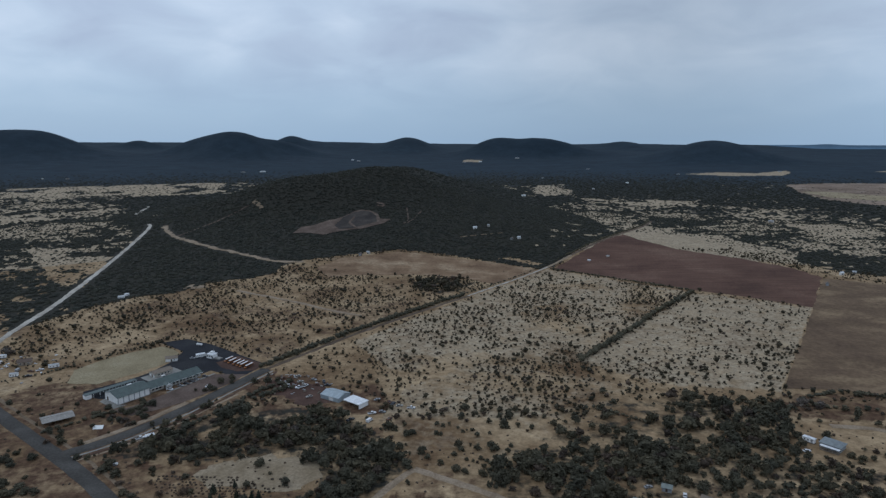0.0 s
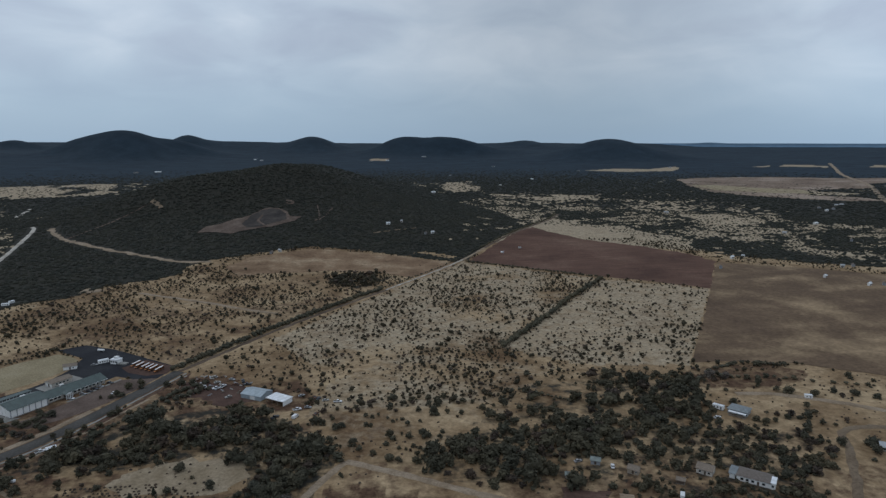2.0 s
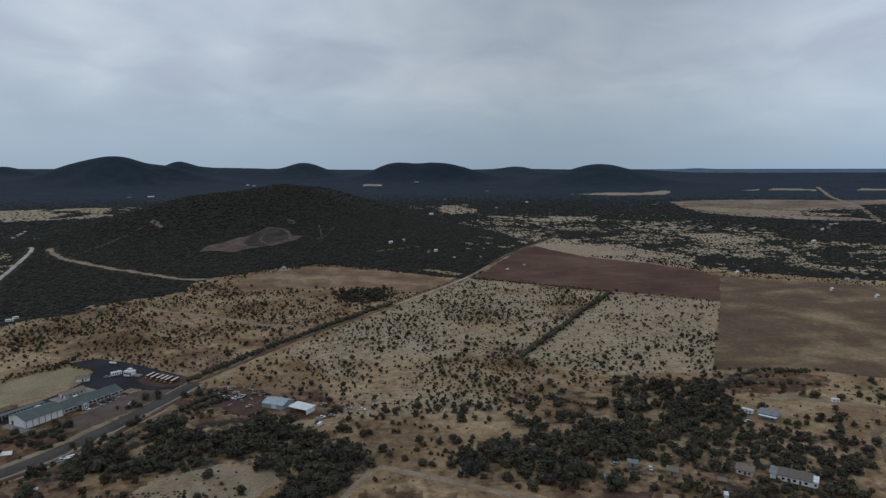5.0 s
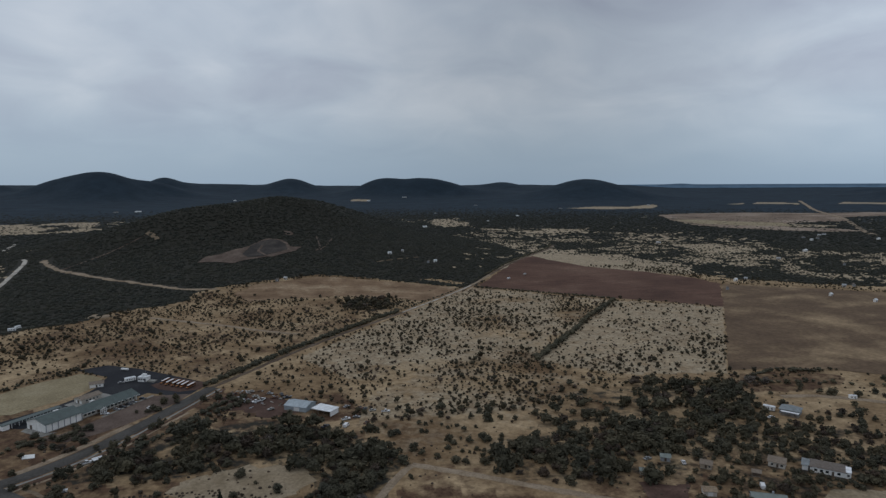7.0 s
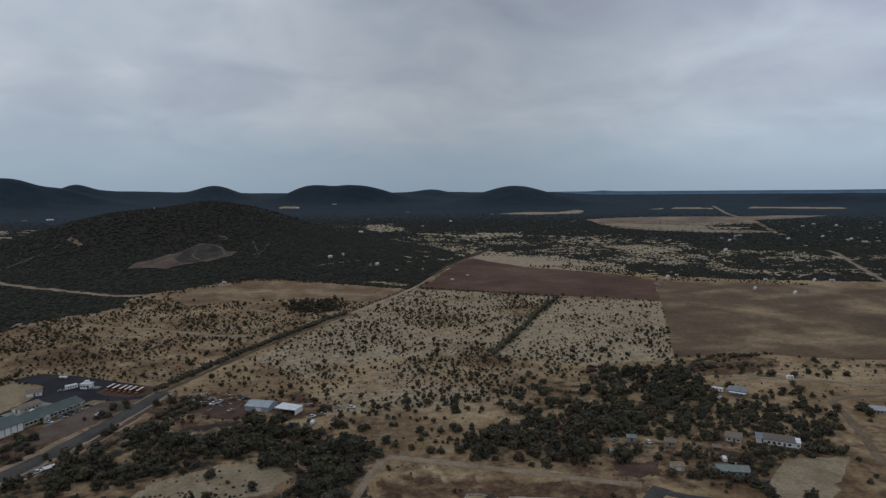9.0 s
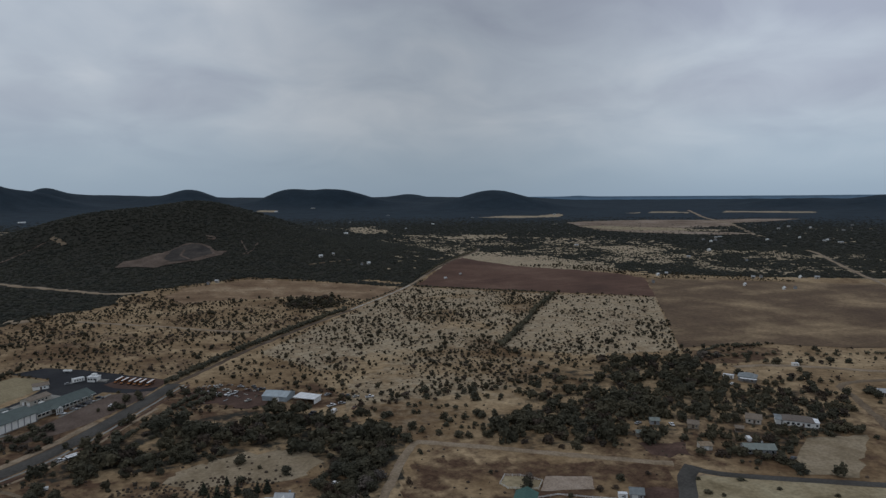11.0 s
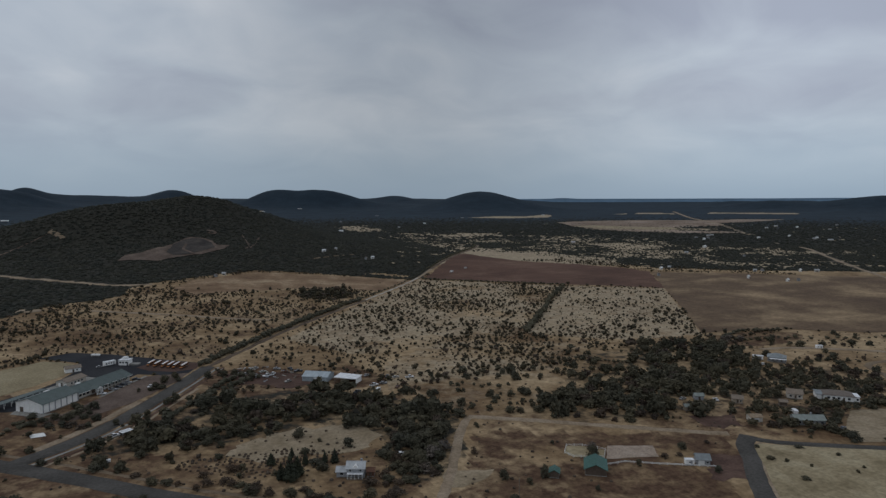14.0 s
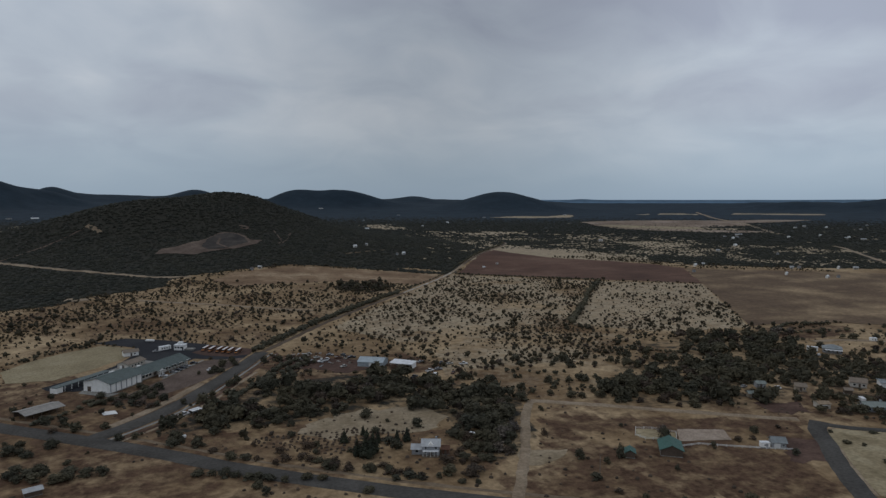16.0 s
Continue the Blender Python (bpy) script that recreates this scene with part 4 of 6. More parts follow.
def house(name, label, x, y, turn, L, W, H, rise, wall, roof, openings=(), hip=False, over=0.5, category="house", chimney=None, group="", frame_mat=None):
    e = base_at(name, x, y, turn, label, category, group)
    part("wall_shell", gable_walls(L, W, H, rise) if not hip else box(-L / 2, L / 2, -W / 2, W / 2, -0.3, H), wall, e)
    r = part("roof", (hip_roof if hip else gable_roof)(L, W, H, rise, over), roof, e)
    if not hip:
        part("ridge_cap", box(-L / 2 - over, L / 2 + over, -0.16, 0.16, H + rise + 0.14, H + rise + 0.23), roof, r)
    part("foundation", box(-L / 2 - 0.08, L / 2 + 0.08, -W / 2 - 0.08, W / 2 + 0.08, -0.4, 0.22), CONCRETE, e)
    for kind, side, at, sill, w, h in openings:
        opening(e, kind, side, at, sill, w, h, L, W, frame_mat or WHITE, WHITE if kind == "garage_door" else DARKWALL)
    if chimney:
        part("chimney", box(chimney[0] - 0.4, chimney[0] + 0.4, chimney[1] - 0.35, chimney[1] + 0.35, H, H + rise + 0.9), GREYWALL, e)
    return e


def wheel(parent, x, y, r, w=0.24):
    t = part("wheel", tube((x, y - w / 2, r), (x, y + w / 2, r), r, r, 12), RUBBER, parent)
    part("rim", tube((x, y - w / 2 - 0.01, r), (x, y + w / 2 + 0.01, r), r * 0.55, r * 0.55, 10), CARSILVER, t)


def car(label, x, y, turn, paint, kind="car", group=""):
    """A saloon car, pickup or van with cabin glass, wheels and lamps; it points along x."""
    L, W = {"car": (4.5, 1.8), "pickup": (5.4, 1.95), "van": (5.4, 2.0)}[kind]
    e = base_at({"car": "car", "pickup": "pickup_truck", "van": "van"}[kind], x, y, turn, label, "van" if kind == "van" else "truck" if kind == "pickup" else "car", group)
    h = L / 2
    if kind == "car":
        body = [(-h, 0.35), (h, 0.35), (h, 0.72), (h - 0.15, 0.85), (h - 1.3, 0.95), (-h + 0.7, 0.98), (-h, 0.9)]
        cab = [(h - 1.35, 0.95), (h - 2.1, 1.42), (-h + 1.2, 1.42), (-h + 0.5, 0.98)]
    elif kind == "pickup":
        body = [(-h, 0.5), (h, 0.45), (h, 0.95), (h - 0.2, 1.05), (h - 1.5, 1.12), (h - 3.1, 1.12), (-h, 1.12)]
        cab = [(h - 1.5, 1.12), (h - 2.05, 1.78), (h - 3.2, 1.78), (h - 3.35, 1.12)]
    else:
        body = [(-h, 0.4), (h, 0.4), (h, 0.95), (h - 0.6, 1.2), (h - 1.3, 2.1), (-h + 0.1, 2.15), (-h, 1.9)]
        cab = [(h - 0.72, 1.22), (h - 1.27, 1.95), (h - 2.2, 1.95), (h - 2.2, 1.22)]
    b = part("body", prism(body, -W / 2, W / 2, bevel=0.06), paint, e)
    k = W / 2 - (0.12 if kind != "van" else -0.02)
    c = part("cabin", prism(cab, -k, k, bevel=0.04), GLASS, e)
    if kind != "van":
        xs = [p[0] for p in cab]
        zt = cab[1][1]
        part("roof_panel", box(cab[2][0] - 0.05, cab[1][0] + 0.05, -k + 0.04, k - 0.04, zt - 0.05, zt + 0.04, 0.02), paint, c)
    if kind == "pickup":
        part("bed", box(-h + 0.12, h - 3.45, -W / 2 + 0.12, W / 2 - 0.12, 1.09, 1.13), TRIM, b)
    for sx in (-1, 1):
        for sy in (-1, 1):
            wheel(e, sx * (h - 0.85), sy * (W / 2 - 0.1), 0.34)
            part("headlight" if sx > 0 else "tail_light", box(sx * h - 0.05, sx * h + 0.03, sy * (W / 2 - 0.3) - 0.16, sy * (W / 2 - 0.3) + 0.16, 0.68, 0.82), GLASS if sx > 0 else CARRED, b)
    part("bumper", box(h - 0.03, h + 0.08, -W / 2 + 0.05, W / 2 - 0.05, 0.36, 0.55), TRIM, b)
    return e


def bus(x, y, turn):
    """A short school bus with a white roof and bonnet front; it points along x."""
    e = base_at("school_bus", x, y, turn, "yellow-orange school bus with a white roof on tarmac", "bus", "school buses in the lot")
    b = part("body", prism([(-3.7, 0.5), (2.6, 0.5), (2.6, 1.95), (-3.7, 1.95)], -1.0, 1.0, bevel=0.08), YELLOW, e)
    part("bonnet", prism([(2.55, 0.5), (3.7, 0.5), (3.7, 0.95), (3.5, 1.1), (2.55, 1.2)], -0.85, 0.85, bevel=0.06), YELLOW, e)
    part("roof", prism([(-3.75, 1.93), (2.65, 1.93), (2.6, 2.1), (2.4, 2.2), (-3.5, 2.2), (-3.7, 2.1)], -0.62, 0.62, bevel=0.05), CARWHITE, e, "white roof panel")
    for s in (-1, 1):
        part("shoulder", prism([(-3.72, 1.93), (2.62, 1.93), (2.5, 2.1), (-3.6, 2.1)], s * 0.8 - 0.19, s * 0.8 + 0.19, bevel=0.05), YELLOW, e)
    for s in (-1, 1):
        for i in range(7):
            part("window", box(-3.5 + i * 0.84, -3.5 + i * 0.84 + 0.74, s * 1.005 - 0.02, s * 1.005 + 0.02, 1.1, 1.85), GLASS, b)
        part("rub_rail", box(-3.68, 2.55, s * 1.01 - 0.03, s * 1.01 + 0.03, 0.85, 1.0), TRIM, b)
    part("windscreen", box(2.58, 2.64, -0.9, 0.9, 1.2, 1.9), GLASS, b)
    part("rear_door", box(-3.76, -3.7, -0.4, 0.4, 0.7, 1.85), TRIM, b)
    part("bumper", box(3.68, 3.8, -0.9, 0.9, 0.4, 0.65), TRIM, e)
    for xx in (-2.0, 2.9):
        for s in (-1, 1):
            wheel(e, xx, s * 0.82, 0.44, 0.28)
    return e


def trailer(name, label, x, y, turn, L, W, H, wall, roof, group="", windows=4, category="trailer"):
    """A mobile home or camper: a long box with rounded edges on wheels and skirts."""
    e = base_at(name, x, y, turn, label, category, group)
    b = part("body", box(-L / 2, L / 2, -W / 2, W / 2, 0.45, H, 0.08), wall, e)
    part("roof", prism([(-L / 2 - 0.1, H - 0.03), (L / 2 + 0.1, H - 0.03), (L / 2, H + 0.16), (-L / 2, H + 0.16)], -W / 2 - 0.1, W / 2 + 0.1), roof, e)
    part("skirt", box(-L / 2 + 0.1, L / 2 - 0.1, -W / 2 + 0.1, W / 2 - 0.1, -0.2, 0.47), TRIM, e)
    for i in range(windows):
        at = -L / 2 + (i + 0.7) * L / (windows + 0.5)
        for s in (-1, 1):
            part("window", box(at - 0.4, at + 0.4, s * W / 2 - 0.02, s * W / 2 + 0.025, 1.2, H - 0.65), GLASS, b)
    part("door", box(L / 2 - 1.6, L / 2 - 0.8, -W / 2 - 0.03, -W / 2 + 0.02, 0.5, H - 0.3), GREYWALL, b)
    for s in (-1, 1):
        wheel(e, 0.0, s * (W / 2 - 0.12), 0.34)
    return e


# ---- the school ----
U, V = Vector((0.583, 0.812)), Vector((-0.812, 0.583))
P0 = Vector((-164.0, 301.5))
AXIS = math.degrees(math.atan2(U.y, U.x))


def by_school(a, b):
    """a metres along the school's front from its near corner, b metres back from it."""
    p = P0 + U * a + V * b
    return p.x, p.y


gx, gy = by_school(8.6, 6.7)
gym = house("gymnasium", "white-panelled gymnasium with a slate-green metal roof", gx, gy, AXIS, 17.2, 13.4, 4.3, 2.0, WHITEWALL, GREENROOF,
            [("door", "w", 3.8, 0.0, 1.8, 2.3), ("door", "e", 2.0, 0.0, 1.0, 2.1)], over=0.7, category="school", frame_mat=TRIM)
for i in range(7):
    at = -8.5 + i * 2.83
    part("pilaster", box(at - 0.17, at + 0.17, -6.86, -6.66, 0, 4.25), GREYWALL, gym)
for i in range(5):
    part("pilaster", box(-8.78, -8.58, -5.4 + i * 2.7 - 0.12, -5.4 + i * 2.7 + 0.12, 0, 4.3), WHITEWALL, gym)
part("roof_vent", box(1.5, 4.0, 3.0, 3.9, 5.2, 5.9, 0.08), WHITE, gym, "white rooftop vent housing")
ox, oy = by_school(32.6, 6.2)
win = [("window", "s", -13 + i * 2.0, 0.9, 1.25, 1.2) for i in range(14) if i not in (3, 4)] + [("window", "n", -12 + i * 3.0, 1.0, 1.2, 1.0) for i in range(9)]
office = house("school_wing", "long low school wing with white walls and slate-green metal roof", ox, oy, AXIS, 30.4, 9.6, 3.0, 2.0, CREAM, GREENROOF,
               win + [("door", "s", -6.0, 0.0, 1.8, 2.2), ("door", "e", 0.0, 0.0, 1.8, 2.2)], over=1.0, category="school", frame_mat=TRIM)
porch = part("porch_roof", prism([(-7.9, 2.9), (-4.1, 2.9), (-6.0, 4.2)], -8.4, -4.6), GREENROOF, office)
part("porch_gable", prism([(-7.7, 2.75), (-4.3, 2.75), (-6.0, 3.9)], -8.5, -8.38), WHITE, porch)
for xx in (-7.5, -6.6, -5.4, -4.5):
    part("porch_column", tube((xx, -8.2, 0), (xx, -8.2, 2.85), 0.17, 0.15, 10), WHITE, office, "round white column")
for i in range(9):
    xx = -2.6 + i * 2.1
    part("eave_post", box(xx - 0.08, xx + 0.08, -5.75, -5.6, 0, 2.7), WHITE, office)
part("fascia", box(-16.1, 16.1, -5.92, -5.82, 2.42, 2.62), WHITE, office, "white eaves board")
part("gutter", tube((-16.0, -5.98, 2.58), (16.0, -5.98, 2.58), 0.07, 0.07, 6), WHITE, office)
for i in range(4):
    xx = -2.2 + 4.6 * i
    part("entrance_canopy", prism([(xx - 1.0, 2.4), (xx + 1.0, 2.4), (xx, 3.05)], -6.9, -5.6), GREENROOF, office)
stretch(gym, 1.28, 1.25, 1.18)
stretch(office, 1.3, 1.25, 1.15)
# the covered walk behind the gymnasium
e = base_at("covered_walk", *by_school(7.0, 21.0), AXIS, "low slate-green metal roof over an open walk on white posts", "walkway")
part("roof", prism([(-14, 2.55), (14, 2.55), (14, 2.75), (-14, 2.75)], -1.9, 1.9), GREENROOF, e)
part("wall", box(-13.8, -10.8, -1.7, 1.7, 0, 2.55), WHITEWALL, e)
for i in range(8):
    for s in (-1, 1):
        part("post", box(-9.8 + i * 3.3 - 0.08, -9.8 + i * 3.3 + 0.08, s * 1.6 - 0.08, s * 1.6 + 0.08, 0, 2.55), WHITE, e)
stretch(e, 1.28, 1.25, 1.1)
# small buildings behind
stretch(house("classroom", "tan-roofed classroom building with cream walls", *by_school(36, 22.0), AXIS, 11.0, 6.4, 2.7, 1.2, CREAM, TANSHINGLE, [("window", "s", -3 + 2 * i, 0.9, 1.1, 1.0) for i in range(4)] + [("door", "w", 0, 0, 1, 2.1)], category="classroom"), 1.25, 1.2, 1.05)
house("shed", "small white shed with a pale tan roof on tarmac", -163.5, 364.5, 18, 8.4, 5.0, 2.7, 1.2, WHITEWALL, TANSHINGLE, [("door", "s", 0, 0, 1, 2.0), ("window", "s", 2, 1, 0.8, 0.8)], category="shed")
for k, (a, b) in enumerate(((31.5, 20.0), (34.0, 16.5))):
    xx, yy = by_school(a, b)
    u = base_at("rooftop_unit", xx, yy, AXIS, "white boxy air-handling unit on a slab", "air handler", "air handlers")
    part("casing", box(-1.3, 1.3, -0.9, 0.9, 0.1, 1.7, 0.06), WHITE, u)
    part("slab", box(-1.6, 1.6, -1.2, 1.2, -0.1, 0.12), CONCRETE, u)
    part("grille", box(-1.0, 1.0, -0.93, -0.89, 0.4, 1.4), TRIM, u)
sheet("courtyard", [by_school(26, 11.5), by_school(46, 11.5), by_school(46, 26), by_school(26, 26)], 0.13, CONCRETE, "pale concrete courtyard behind the school wing", "courtyard", 4, 0.1)
# the white block with its low wings in the lot
e = base_at("modular_building", -141.3, 370.2, -22, "white two-level modular building with a mast and a low ramp", "building")
part("body", box(-2.6, 2.6, -2.0, 2.0, 0, 2.9, 0.05), WHITEWALL, e)
part("roof", box(-2.8, 2.8, -2.2, 2.2, 2.88, 3.1), WHITEROOF, e)
part("upper_room", box(-1.4, 0.8, -0.2, 1.8, 3.05, 4.3, 0.04), WHITE, e)
part("wing", box(2.55, 7.4, -1.8, 1.4, 0, 0.8), CONCRETE, e, "low pale ramp and deck")
part("mast", tube((0.4, 1.0, 4.2), (0.4, 1.0, 6.4), 0.06, 0.04, 6), GALV, e)
for i in range(3):
    part("window", box(-2.2 + i * 1.5, -1.2 + i * 1.5, -2.04, -1.98, 1.2, 2.1), GLASS, e)
part("door", box(1.6, 2.4, -2.06, -1.98, 0.0, 2.0), TRIM, e)
stretch(e, 1.25, 1.25, 1.15)
trailer("site_trailer", "long white site trailer beside the modular building", -148.6, 371.2, 32, 7.0, 2.8, 2.7, WHITEWALL, WHITEROOF, windows=4)
car("silver car parked on dark tarmac", -152.3, 368.0, 15, CARSILVER)
# the round water tank by the classroom
e = base_at("water_tank", -164.0, 341.0, 0, "round white water tank with a domed top", "tank")
part("shell", tube((0, 0, 0), (0, 0, 1.7), 2.1, 2.1, 20), WHITE, e)
bm = tube((0, 0, 1.68), (0, 0, 2.25), 2.14, 1.5, 20)
tube((0, 0, 2.25), (0, 0, 2.55), 1.5, 0.4, 20, bm)
part("dome", bm, WHITE, e)
part("hatch", tube((0, 0, 2.5), (0, 0, 2.72), 0.35, 0.35, 10), GALV, e)
# the gas tank
e = base_at("gas_tank", -157, 391.5, -22, "long white capsule-shaped gas tank on saddles", "tank")
bm = tube((-2.6, 0, 1.2), (2.6, 0, 1.2), 0.85, 0.85, 14)
tube((2.6, 0, 1.2), (3.2, 0, 1.2), 0.85, 0.3, 14, bm)
tube((-3.2, 0, 1.2), (-2.6, 0, 1.2), 0.3, 0.85, 14, bm)
part("vessel", bm, WHITE, e)
for xx in (-1.8, 1.8):
    part("saddle", box(xx - 0.2, xx + 0.2, -0.7, 0.7, 0, 0.7), CONCRETE, e)
part("valve_dome", tube((0, 0, 2.0), (0, 0, 2.35), 0.22, 0.2, 10), TRIM, e)
first = None
for x, y in ((-129.5, 365.5), (-126.5, 362.5), (-123.0, 360.5), (-120.3, 358.7), (-117.8, 357.0), (-114.3, 354.8)):
    first = copy_thing(first, pose(UNIT * x, UNIT * y, zat(x, y) + 0.16, 0, 0, 247)) if first else stretch(bus(x, y, 247), 1.3, 0.95, 1.05)
for k, (x, y) in enumerate(((-140.8, 329.5), (-142.6, 326.5), (-139.0, 332.5), (-146.2, 321.5), (-134.5, 340.0), (-137.4, 335.4))):
    car(("dark", "silver", "dark", "white", "dark", "silver")[k] + " car parked along the school front", x, y, AXIS - 70, (CARDARK, CARSILVER, CARDARK, CARWHITE, CARDARK, CARSILVER)[k], group="cars along the school front")
car("white car parked beside a tree in the forecourt", -127.5, 326, AXIS, CARWHITE)
# the long open shelter near the junction
e = base_at("open_shelter", -184.5, 284.5, 39, "long low open shelter with a weathered tan metal roof on posts", "shelter")
part("roof", gable_roof(17.0, 10.8, 2.3, 1.0, 0.4, 0.14), TANMETAL, e)
part("ridge_cap", box(-8.9, 8.9, -0.2, 0.2, 3.44, 3.54), TANMETAL, e)
part("back_wall", box(-8.4, 8.4, 5.1, 5.25, 0, 2.3), DARKWALL, e)
for i in range(6):
    for yy in (-5.2, 0.0):
        part("post", box(-8.3 + i * 3.3 - 0.09, -8.3 + i * 3.3 + 0.09, yy - 0.09, yy + 0.09, 0, 2.35 if yy else 3.1), DARKWALL, e)

# ---- the barn and its salvage yard ----
barn = house("barn", "blue-grey corrugated metal barn with a low gabled roof", -56.2, 312.8, -31, 13.0, 10.5, 2.6, 1.6, PALEBLUE, PALEBLUE, [("garage_door", "s", 1.0, 0, 3.2, 2.3), ("door", "w", 2.5, 0, 1.0, 2.1)], over=0.25, category="barn")
stretch(barn, 1.2, 1.15, 1.1)
e = base_at("open_shed", -44.2, 303.8, -36, "open-fronted shed with a bright white metal roof", "shed")
part("roof", prism([(-5.4, 3.55), (5.4, 3.15), (5.4, 3.3), (-5.4, 3.7)], -4.2, 4.2), WHITEROOF, e)
part("back_wall", box(-5.1, 5.1, 3.7, 3.85, 0, 3.2), GREYWALL, e)
part("side_wall", box(4.95, 5.1, -3.8, 3.8, 0, 3.1), WHITEWALL, e)
for i in range(4):
    part("post", box(-5.0 + i * 3.3 - 0.09, -5.0 + i * 3.3 + 0.09, -3.9, -3.72, 0, 3.3), TIMBER, e)
part("fascia", box(-5.4, 5.4, -4.28, -4.18, 3.12, 3.42), WHITE, e)
stretch(e, 1.32, 1.15, 1.0)
car("white van parked on dirt by the barn", -35.3, 285, 62, CARWHITE, "van")
car("white pickup truck in the salvage yard", -35, 293.2, 20, CARWHITE, "pickup")
SALVAGE = [(-82, 341), (-78, 325), (-72, 336), (-69, 329), (-63, 328), (-70, 313), (-75, 327), (-86, 333), (-90, 338), (-66, 333), (-79, 333), (-84, 327), (-34, 309.5), (-27.5, 306.5), (-25.5, 304), (-22, 302), (-16, 299.5), (-30, 295), (-26, 287), (-44.5, 286)]
rng = random.Random(11)
for k, (x, y) in enumerate(SALVAGE):
    kind = ("car", "pickup", "car", "car", "pickup")[k % 5]
    paint, word = ((DUSTY, "faded white"), (CARSILVER, "dull silver"), (CARDARK, "dark"), (CARWHITE, "dusty white"), (RUSTY, "rusted brown"))[(k * 3) % 5]
    car(f"{word} derelict {kind} in the salvage yard", x, y, rng.uniform(0, 360), paint, kind, "derelict vehicles in the salvage yard")
for k in range(60):
    x, y = rng.uniform(-98, -60), 0
    y = rng.uniform(316, 344) if x < -72 else rng.uniform(316, 336)
    w, d, h = rng.uniform(0.8, 2.6), rng.uniform(0.6, 1.4), rng.uniform(0.3, 1.0)
    e = base_at("scrap_pile", x, y, rng.uniform(0, 180), "heap of scrap sheet metal and boards on dirt", "scrap", "scrap heaps")
    bm = bmesh.new()
    for _ in range(5):
        a, b, c = rng.uniform(-w / 2, w / 2), rng.uniform(-d / 2, d / 2), rng.uniform(0, h)
        box(a - w / 3, a + w / 3, b - d / 4, b + d / 4, max(-0.05, c - 0.2), c + 0.08, 0, bm)
    part("scrap", bm, (DUSTY, TIMBER, GALV, RUSTY)[k % 4], e)

# ---- the houses by the wood ----
white_house = house("house", "white house with a brown-grey shingle roof among junipers", 140.9, 203.5, -42, 15.0, 9.5, 2.9, 1.9, WHITEWALL, SHINGLE, [("window", "s", -5 + 2.4 * i, 0.9, 1.3, 1.2) for i in range(5) if i != 3] + [("door", "s", 2.2, 0, 1.0, 2.1), ("window", "e", 0, 0.9, 1.4, 1.2)], hip=True)
room = part("side_room", box(7.5, 9.6, -4.6, 2.6, -0.3, 3.0), WHITEWALL, white_house, "white flat-roofed side room")
part("room_roof", box(7.4, 9.8, -4.8, 2.8, 3.0, 3.16), WHITEROOF, room)
part("window", box(8.0, 9.0, -4.64, -4.58, 1.0, 2.1), GLASS, room)
house("garage", "blue-grey metal-roofed garage beside the white house", 135.5, 208.4, -42, 2.6, 8.5, 2.7, 0.6, WHITEWALL, BLUEROOF, [("garage_door", "s", 0, 0, 2.2, 2.2)], category="garage")
house("house", "small cream house with a tan shingle roof", 126, 211.8, -45, 7.5, 6.5, 2.8, 1.7, CREAM, TANSHINGLE, [("window", "s", -2, 0.9, 1.1, 1.1), ("door", "s", 0.4, 0, 1, 2.1), ("window", "s", 2.3, 0.9, 1.1, 1.1)])
house("house", "long house with a sage-grey metal roof", 103, 187.5, -26, 14.0, 6.8, 2.6, 1.5, GREYWALL, SAGEROOF, [("window", "s", -5 + 2.6 * i, 0.9, 1.2, 1.1) for i in range(5) if i != 2] + [("door", "s", 0.2, 0, 1, 2.1)], chimney=(2.0, 0.9))
house("house", "grey-roofed house at the edge of the fallow field", 170.8, 258.6, -50, 10.8, 9.0, 2.9, 2.2, GREYWALL, BLUEROOF, [("window", "s", -4.4 + 2.4 * i, 0.9, 1.2, 1.1) for i in range(5)] + [("door", "s", 3.0, 0, 1, 2.1)], hip=True)
trailer("mobile_home", "long white mobile home with a flat roof", 163.4, 263.8, -52, 6.6, 2.6, 2.8, WHITEWALL, WHITEROOF, windows=3, category="mobile home")
e = base_at("porch", 167.2, 254.8, -50, "long porch with a bright white metal roof", "porch")
part("roof", prism([(-5.0, 2.5), (5.0, 2.5), (5.0, 2.62), (-5.0, 2.62)], -1.2, 1.2), WHITEROOF, e)
part("deck", box(-4.9, 4.9, -1.1, 1.1, -0.1, 0.3), TIMBER, e)
for i in range(5):
    part("post", box(-4.7 + i * 2.35 - 0.07, -4.7 + i * 2.35 + 0.07, -1.05, -0.9, 0.3, 2.5), TIMBER, e)
house("house", "pale-roofed house beside a large juniper", 209.5, 216, -35, 7.5, 6.0, 2.7, 1.5, TANWALL, GALV, [("window", "s", -1.8, 0.9, 1.1, 1.1), ("window", "s", 1.8, 0.9, 1.1, 1.1), ("door", "s", 0, 0, 1, 2.1)])
house("shed", "small shed with a pale sage metal roof in the wood", 86.5, 225, -25, 4.6, 4.0, 2.4, 0.9, GREYWALL, SAGEROOF, [("door", "s", 0, 0, 1, 2)], category="shed")
house("shed", "small shed with a pale sage metal roof at the wood's edge", 72.5, 216, -20, 3.8, 3.0, 2.2, 0.8, TANWALL, SAGEROOF, [("door", "s", 0, 0, 0.9, 1.9)], category="shed")
house("cabin", "tan-roofed cabin among junipers", 98.5, 216, -40, 5.2, 4.4, 2.5, 1.3, TANWALL, TANSHINGLE, [("door", "s", 0, 0, 1, 2.0), ("window", "s", 1.6, 1, 0.8, 0.8)], category="cabin")
